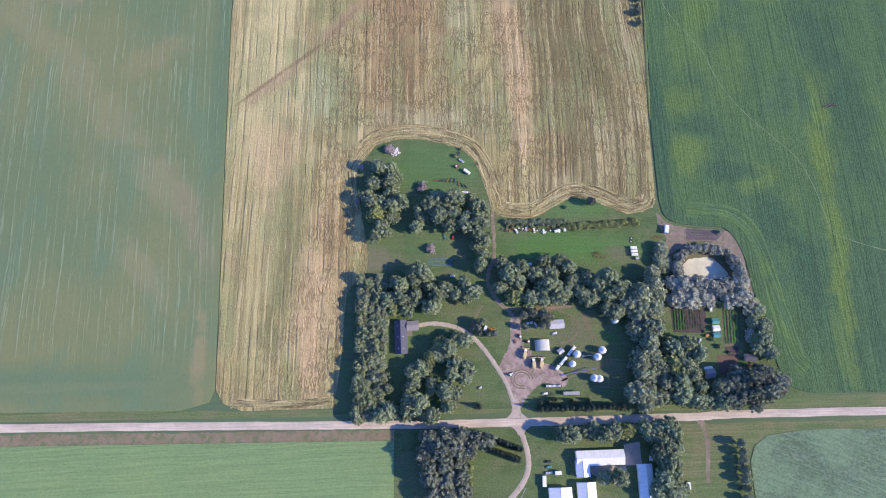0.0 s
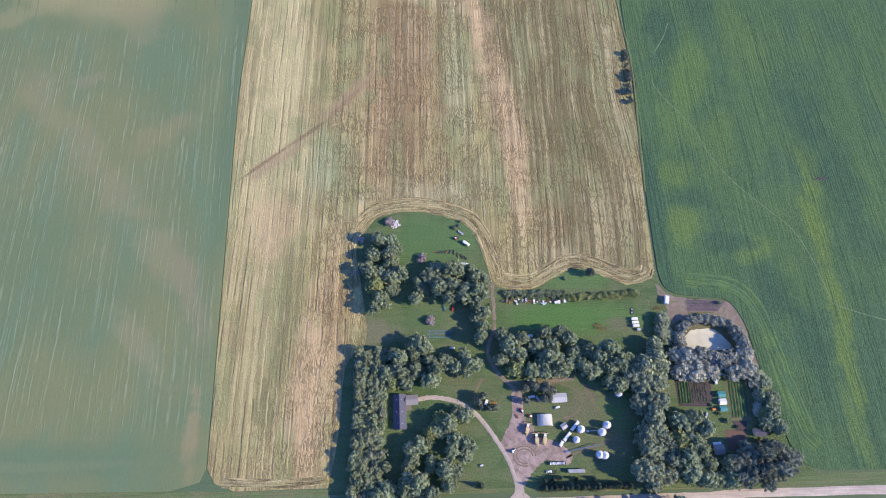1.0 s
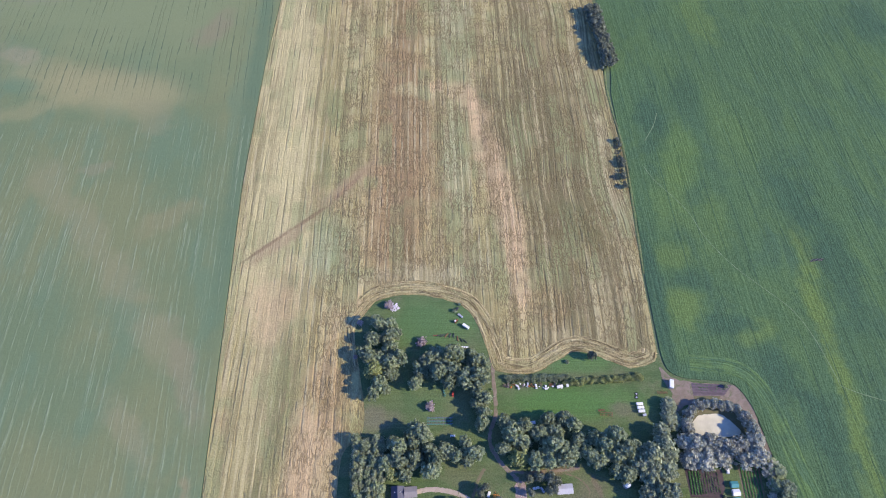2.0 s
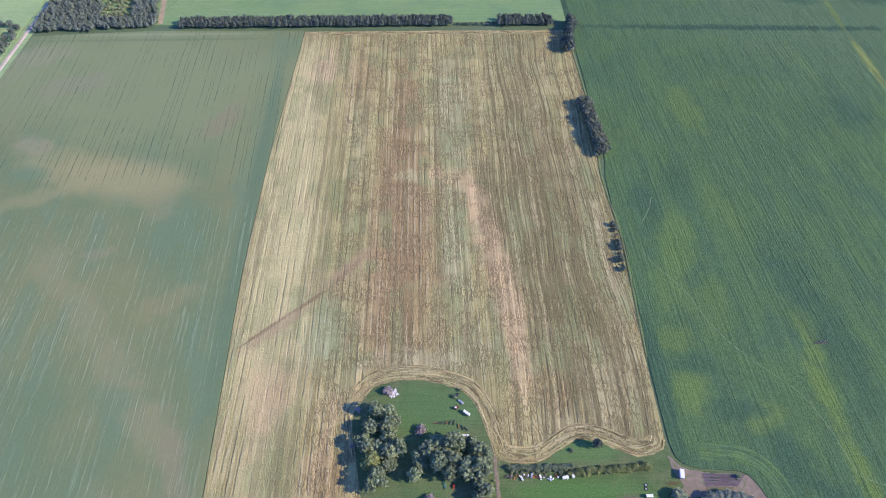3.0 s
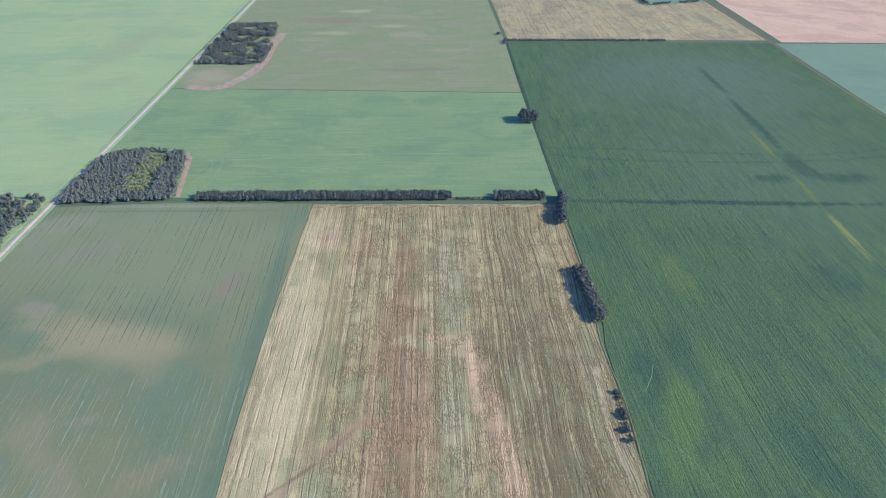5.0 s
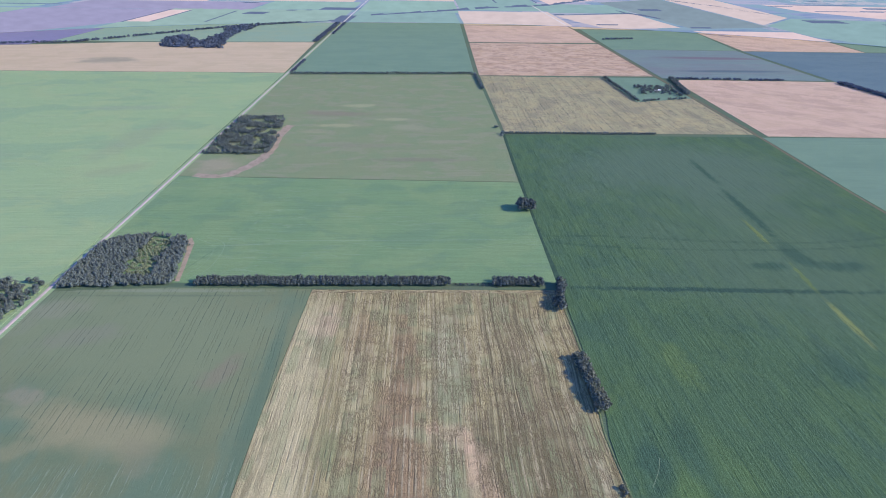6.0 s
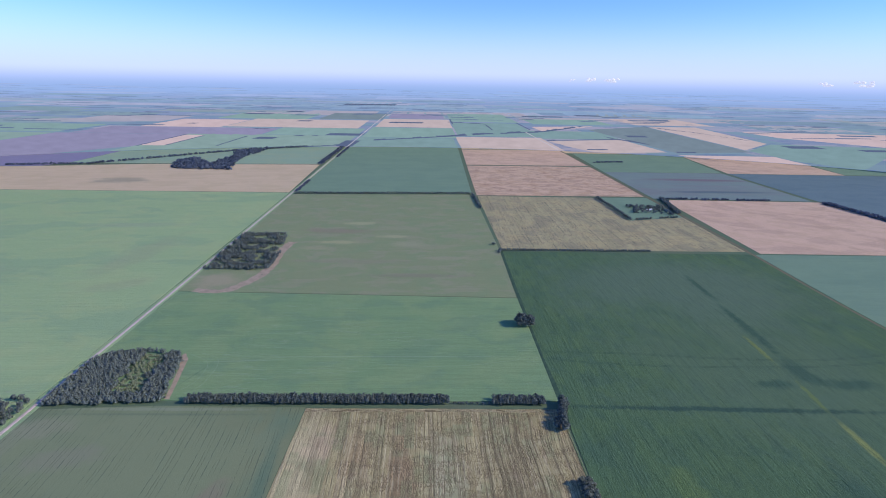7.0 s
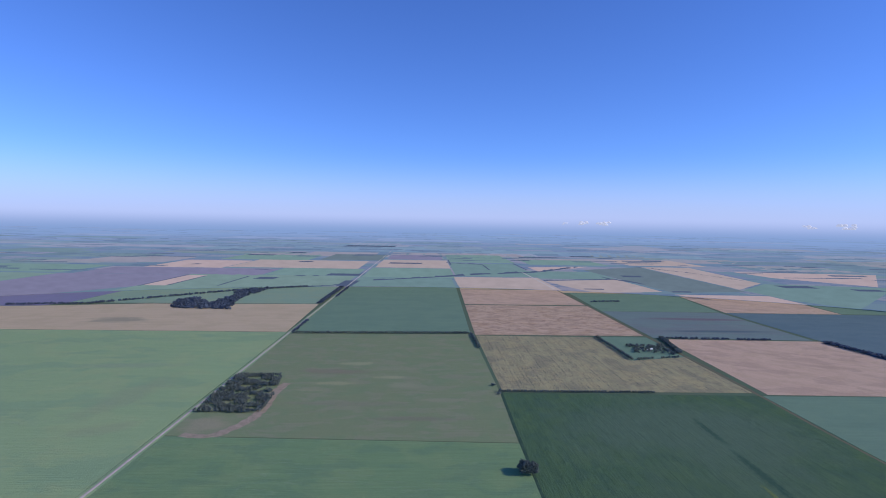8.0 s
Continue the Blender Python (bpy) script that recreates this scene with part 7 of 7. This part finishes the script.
# storage strip with old machines along the hedge
junk_rng = random.Random(12)
JUNK = [m_white, m_silver, m_rust, m_white, m_dark, m_white, m_white, m_timber, m_silver, m_orange]
for k in range(26):
    x, y = 60 + 2.0 * k + junk_rng.uniform(-0.6, 0.6), 153 + junk_rng.uniform(-2.2, 1.5) - (1 if k > 14 else 0)
    paint = JUNK[junk_rng.randrange(len(JUNK))]
    if k % 4 == 0:
        implement(x, y, junk_rng.uniform(0, 180), (3.0, 1.6), m_rust if k % 8 else m_timber, "old rusty implement in the storage row", 5)
    elif k % 4 == 2:
        car(x, y, junk_rng.uniform(60, 120), paint, "derelict old car in the storage row", 4.2, 1.75, k % 3 == 0, "storage row")
    else:
        bm = box(bmesh.new(), (0, 0, 0), (junk_rng.uniform(0.9, 2.2), junk_rng.uniform(0.8, 1.4), junk_rng.uniform(0.5, 1.2)), 0, 0.08, 0.9)
        part("tank", bm, paint, thing("scrap_box", at(x, y, junk_rng.uniform(0, 180)), "old scrap crate in the storage row", "scrap", "storage row"))
boxed(108, 151, 15, (5.2, 2.2, 1.4), m_white, "white boat-shaped trailer on grass")
boxed(114.5, 152, 88, (3.4, 2.0, 1.8), m_white, "small white trailer near the hedge")
boxed(79.5, 120.5, 4, (8, 2.5, 2.3), m_silver, "silver camper tucked under trees", "camper", "camper", axles=2)
implement(144.5, 126.5, -3, (11, 3.6), m_rust, "long rusty red harrow on grass", 15)
implement(141, 130, 5, (6, 1.5), m_rust, "short rusty harrow section on grass", 7)
for k in range(3):
    boxed(174 + 0.3 * k, 134.5 - 3.1 * k, 2, (5.6, 2.3, 2.0), m_white, "white camper in a parked row", "camper", "camper", "row of campers")
boxed(176.5, 125, 10, (3, 2, 1.6), m_silver, "small silver utility trailer")
for x, y in ((173.5, 143.5), (173, 140.5)):
    t = thing("tyre_stack", at(x, y), "large black tractor tyre lying on grass", "tyre", "old tyres")
    bm = bmesh.new()
    for k in range(14):
        a0, a1 = 2 * math.pi * k / 14, 2 * math.pi * (k + 1) / 14
        rod(bm, (1.1 * math.cos(a0), 1.1 * math.sin(a0), 0.3), (1.1 * math.cos(a1), 1.1 * math.sin(a1), 0.3), 0.32, None, 7)
    part("tread", bm, m_tyre, t)
    part("rim", rod(bmesh.new(), (0, 0, 0.1), (0, 0, 0.45), 0.8, None, 14), m_silver, t)
implement(196, 144, -2, (8.5, 2.6), m_rust, "rusty implement at the track's edge", 11)
boxed(205, 151, 78, (7.5, 3.4, 2.8), m_white, "white grain truck box on the dirt track", axles=2)
boxed(204, 122, 60, (2.6, 2, 1.8), m_white, "small white trailer by the willows")

# pond, plots and gardens
pond_edge = [(q.x, q.y) for q in smooth_line([(214, 114, 0), (217, 119.5, 0), (225, 124.5, 0), (240, 124.5, 0), (248, 119.5, 0), (255, 109, 0), (244, 106, 0), (229, 106, 0), (218, 107, 0)], 5, True)]
sheet("pond", ragged(pond_edge, 0.5), 0.32, m_mud, "pale cloudy pond ringed by willows", "pond", 0.2)
sheet("pond_bank", [(205, 128), (225, 134), (250, 132), (262, 118), (262, 98), (210, 96), (202, 108)], 0.28, m_weeds, "weedy bank round the pond", "soil", 0.2)
sheet("tilled_plot", [(223, 152), (258, 149.5), (249, 140.5), (222.5, 141)], 0.3, m_plot, "purplish tilled garden plot", "soil", 0.2)
sheet("weedy_plot", [(222.5, 140.6), (246, 140.2), (242, 135), (222, 135)], 0.29, m_weeds, "weedy olive strip beside the tilled plot", "soil", 0.2)
sheet("garden_bed", [(201, 82), (231, 80), (230, 66), (226, 59), (201, 60)], 0.2, m_till, "dark soil garden bed", "soil", 0.2)
sheet("garden_bed_east", [(244.5, 84), (262, 82), (259, 48), (243, 48)], 0.2, m_track, "brown soil garden bed", "soil", 0.2)
sheet("garden_plot", [(243, 47), (255, 47), (253, 39), (245, 39)], 0.22, m_till, "dark bare garden patch", "soil", 0.2)
sheet("garden_yard", [(235, 40), (253, 41), (252, 24), (236, 24)], 0.18, m_redsoil, "reddish bare yard by the sheds", "soil", 0.2)


def crop_row(a, b, width, seed, thin=1.0):
    rng = np.random.default_rng(seed)
    ob = thing("vegetable_row", at(*a), "green vegetable row in a garden bed", "plants", "vegetable rows", "stuff")
    way = np.array([b[0] - a[0], b[1] - a[1], 0.0])
    n = int(np.linalg.norm(way) * 3)
    quads, tv, tf, base = [], [], [], 0
    for k in range(n):
        if rng.random() > thin:
            continue
        c = way * (k + rng.uniform(0, 0.8)) / n + (rng.uniform(-0.1, 0.1), rng.uniform(-0.1, 0.1), 0.25)
        quads.append(leaf_cloud(rng, c, (width / 2, width / 2, 0.3), 7, 0.26))
        v = ICO_V * (width * 0.36, width * 0.36, 0.26) + c
        tv.append(v)
        tf.append(ICO_F + base)
        base += len(v)
    new("foliage", mesh_arrays("foliage", np.concatenate(quads), np.concatenate(tv), np.concatenate(tf), m_rows)).parent = ob


for k in range(4):
    crop_row((204 + 2.4 * k, 79.5), (203 + 2.4 * k, 62), 1.6, k)
for k in range(7):
    crop_row((213 + 2.2 * k, 79.0), (212 + 2.2 * k, 62), 0.7, 20 + k, 0.4)
for k in range(6):
    crop_row((247 + 2.5 * k, 82), (244.8 + 2.5 * k, 50), 1.6, 40 + k)
for k in range(3):
    crop_row((224, 150.8 - 2.2 * k), (252, 147.8 - 2.2 * k), 0.5, 60 + k, 0.25)
gable(at(237.3, 68.5, 2), (5.5, 4.4), 2.2, 3.2, m_tealpaint, m_tealpaint, "garden_shed", "teal roofed garden shed", "shed", 0.25, (), [(-1, 0, 1.0)])
gable(at(237.2, 62.5, 2), (5.5, 4.6), 2.2, 3.2, m_white, m_white_steel, "garden_shed", "white roofed garden shed", "shed", 0.25, (), [(-1, 0, 1.0)])
gable(at(236.8, 56.8, 2), (5.5, 3.8), 2.2, 3.1, m_tealpaint, m_tealpaint, "garden_shed", "small teal garden shed", "shed", 0.25, (), [(-1, 0, 1.0)])
boxed(235, 79, 80, (4.4, 2.0, 1.8), m_white, "small white trailer by the gardens")
gable(at(227, 25, 4), (7.5, 7), 2.5, 4.0, m_white, m_pale_roof, "cottage", "small cottage with a grey roof", "house", 0.4, [(-1, 1.5, 1.2), (1, -1.5, 1.2)], [(-1, -1, 0.9)])
part("deck", box(bmesh.new(), (0, 0, 0), (7, 2, 0.35), 0, 0.05), m_white, thing("porch", at(227, 30, 4), "white porch deck beside the cottage", "porch"))
gable(at(262.5, 37.5, -2), (9, 5.5), 2.6, 4.0, m_siding, m_blue_roof, "workshop", "small workshop with a blue-grey roof", "shed", 0.4, [(-1, 2, 1.2)], [(-1, -2, 2.4)])
car(262, 31.5, 5, m_orange, "orange car parked by the workshop", 4.2, 1.8)
car(254, 26, 30, m_tealpaint, "teal car half under trees", 4.3, 1.8)
car(247, 22.5, 100, m_dark, "dark car half under trees", 4.3, 1.8)
car(222.5, 52.5, 60, m_silver, "silver car near the gardens", 4.0, 1.7)
boxed(229, 56.5, 10, (3, 1.8, 1.4), m_orange, "small orange trailer near garden sheds")

# southern farm
gable(at(129, -39.5, 1), (38, 11), 4.2, 6.4, m_white, m_white_steel, "machine_barn", "long white steel machine barn", "barn", 0.4, [(-1, -6, 1.4), (-1, 4, 1.4)], [(-1, 10, 4.0), (-1, 15, 4.0)], vents=2)
gable(at(114.5, -47.5, 91), (12, 10.5), 4.2, 6.2, m_white, m_white_steel_x, "barn_wing", "white steel wing of the machine barn", "barn", 0.3, (), [(-1, 0, 3.6)])
gable(at(95.5, -72, 91), (21, 17.5), 4.5, 7.2, m_white, m_white_steel_x, "storage_barn", "white steel storage barn", "barn", 0.4, (), [(1, 0, 4.0)])
gable(at(116.5, -70, 91), (24, 14), 4.2, 6.6, m_white, m_white_steel_x, "storage_barn", "white steel storage barn", "barn", 0.4, (), [(1, 0, 4.0)])
gable(at(164, -70, 90), (50, 11), 4.2, 6.0, m_white, m_white_steel_x, "cattle_barn", "very long white steel barn", "barn", 0.4, (), [(1, -10, 3.0), (1, 10, 3.0)], vents=4)
car(88, -42, 4, m_dark, "dark car parked in a row")
car(88, -46, 2, m_tealpaint, "teal car parked in a row")
car(88, -50.5, 4, m_silver, "silver pickup parked in a row", 5.6, 2.0, True, category="pickup", name="pickup_truck")
boxed(95, -50.5, 2, (5.2, 3.0, 2.2), m_white, "white utility trailer in a row")
boxed(83.5, -56.5, 88, (8.5, 3.0, 2.6), m_white, "white stock trailer beside the drive", axles=2)
boxed(198, -62, 90, (6, 2.6, 2.4), m_white, "white trailer at the field's edge")
car(152, -21, 10, m_white, "white car parked under the hedge")
car(156, -22, 20, m_silver, "silver car parked under the hedge")
car(172, -24, 40, m_white, "white car under trees")
boxed(170.5, -41, 80, (4, 2.4, 2.0), m_white, "white trailer under trees")
for k in range(12):
    part("plank", box(bmesh.new(), (0, 0, 0), (4.2, 0.22, 0.12)), m_silver if k % 2 else m_timber, thing("timber_board", at(58 + 0.9 * k, -80 + 1.5 * k, 70), "loose board stacked beside the drive", "board", "boards beside the drive"))
gable(at(-606 - 34, 760, 10), (16, 9), 3, 5.6, m_white, m_white_steel, "farmhouse", "distant white farmhouse among trees", "house", 0.5, [(1, 0, 1.4)], [(-1, 0, 1.0)])
for x, y, s in ((905, 2330, 14), (925, 2350, 10), (890, 2360, 9)):
    gable(at(x, y, 5), (s, s * 0.6), 3.5, 6, m_white, m_white_steel, "farm_building", "distant white farm building among trees", "barn", 0.4, (), [(-1, 0, 2.4)])
gable(at(-437, 1620, 5), (14, 8), 3, 5, m_white, m_white_steel, "farm_building", "distant white farm building by a wood", "barn", 0.4, (), [(-1, 0, 2.4)])
gable(at(-500, 1640, 15), (14, 8), 3, 5, m_grey_steel, m_grey_steel, "farm_building", "grey farm building inside a wood", "barn", 0.4, (), [(-1, 0, 2.4)])
pole = thing("brush_heap", at(374, 271, 4, 0.6), "dark bare brush heap in the crop", "brush")
for k in range(14):
    part("branch", rod(bmesh.new(), (-6 + 0.9 * k, -0.8 + 0.3 * (k % 4), 0.1), (-3.4 + 0.9 * k, 1.6 - 0.6 * (k % 3), 1.5), 0.4, 0.22, 6), m_dark if k % 2 else m_timber, pole)
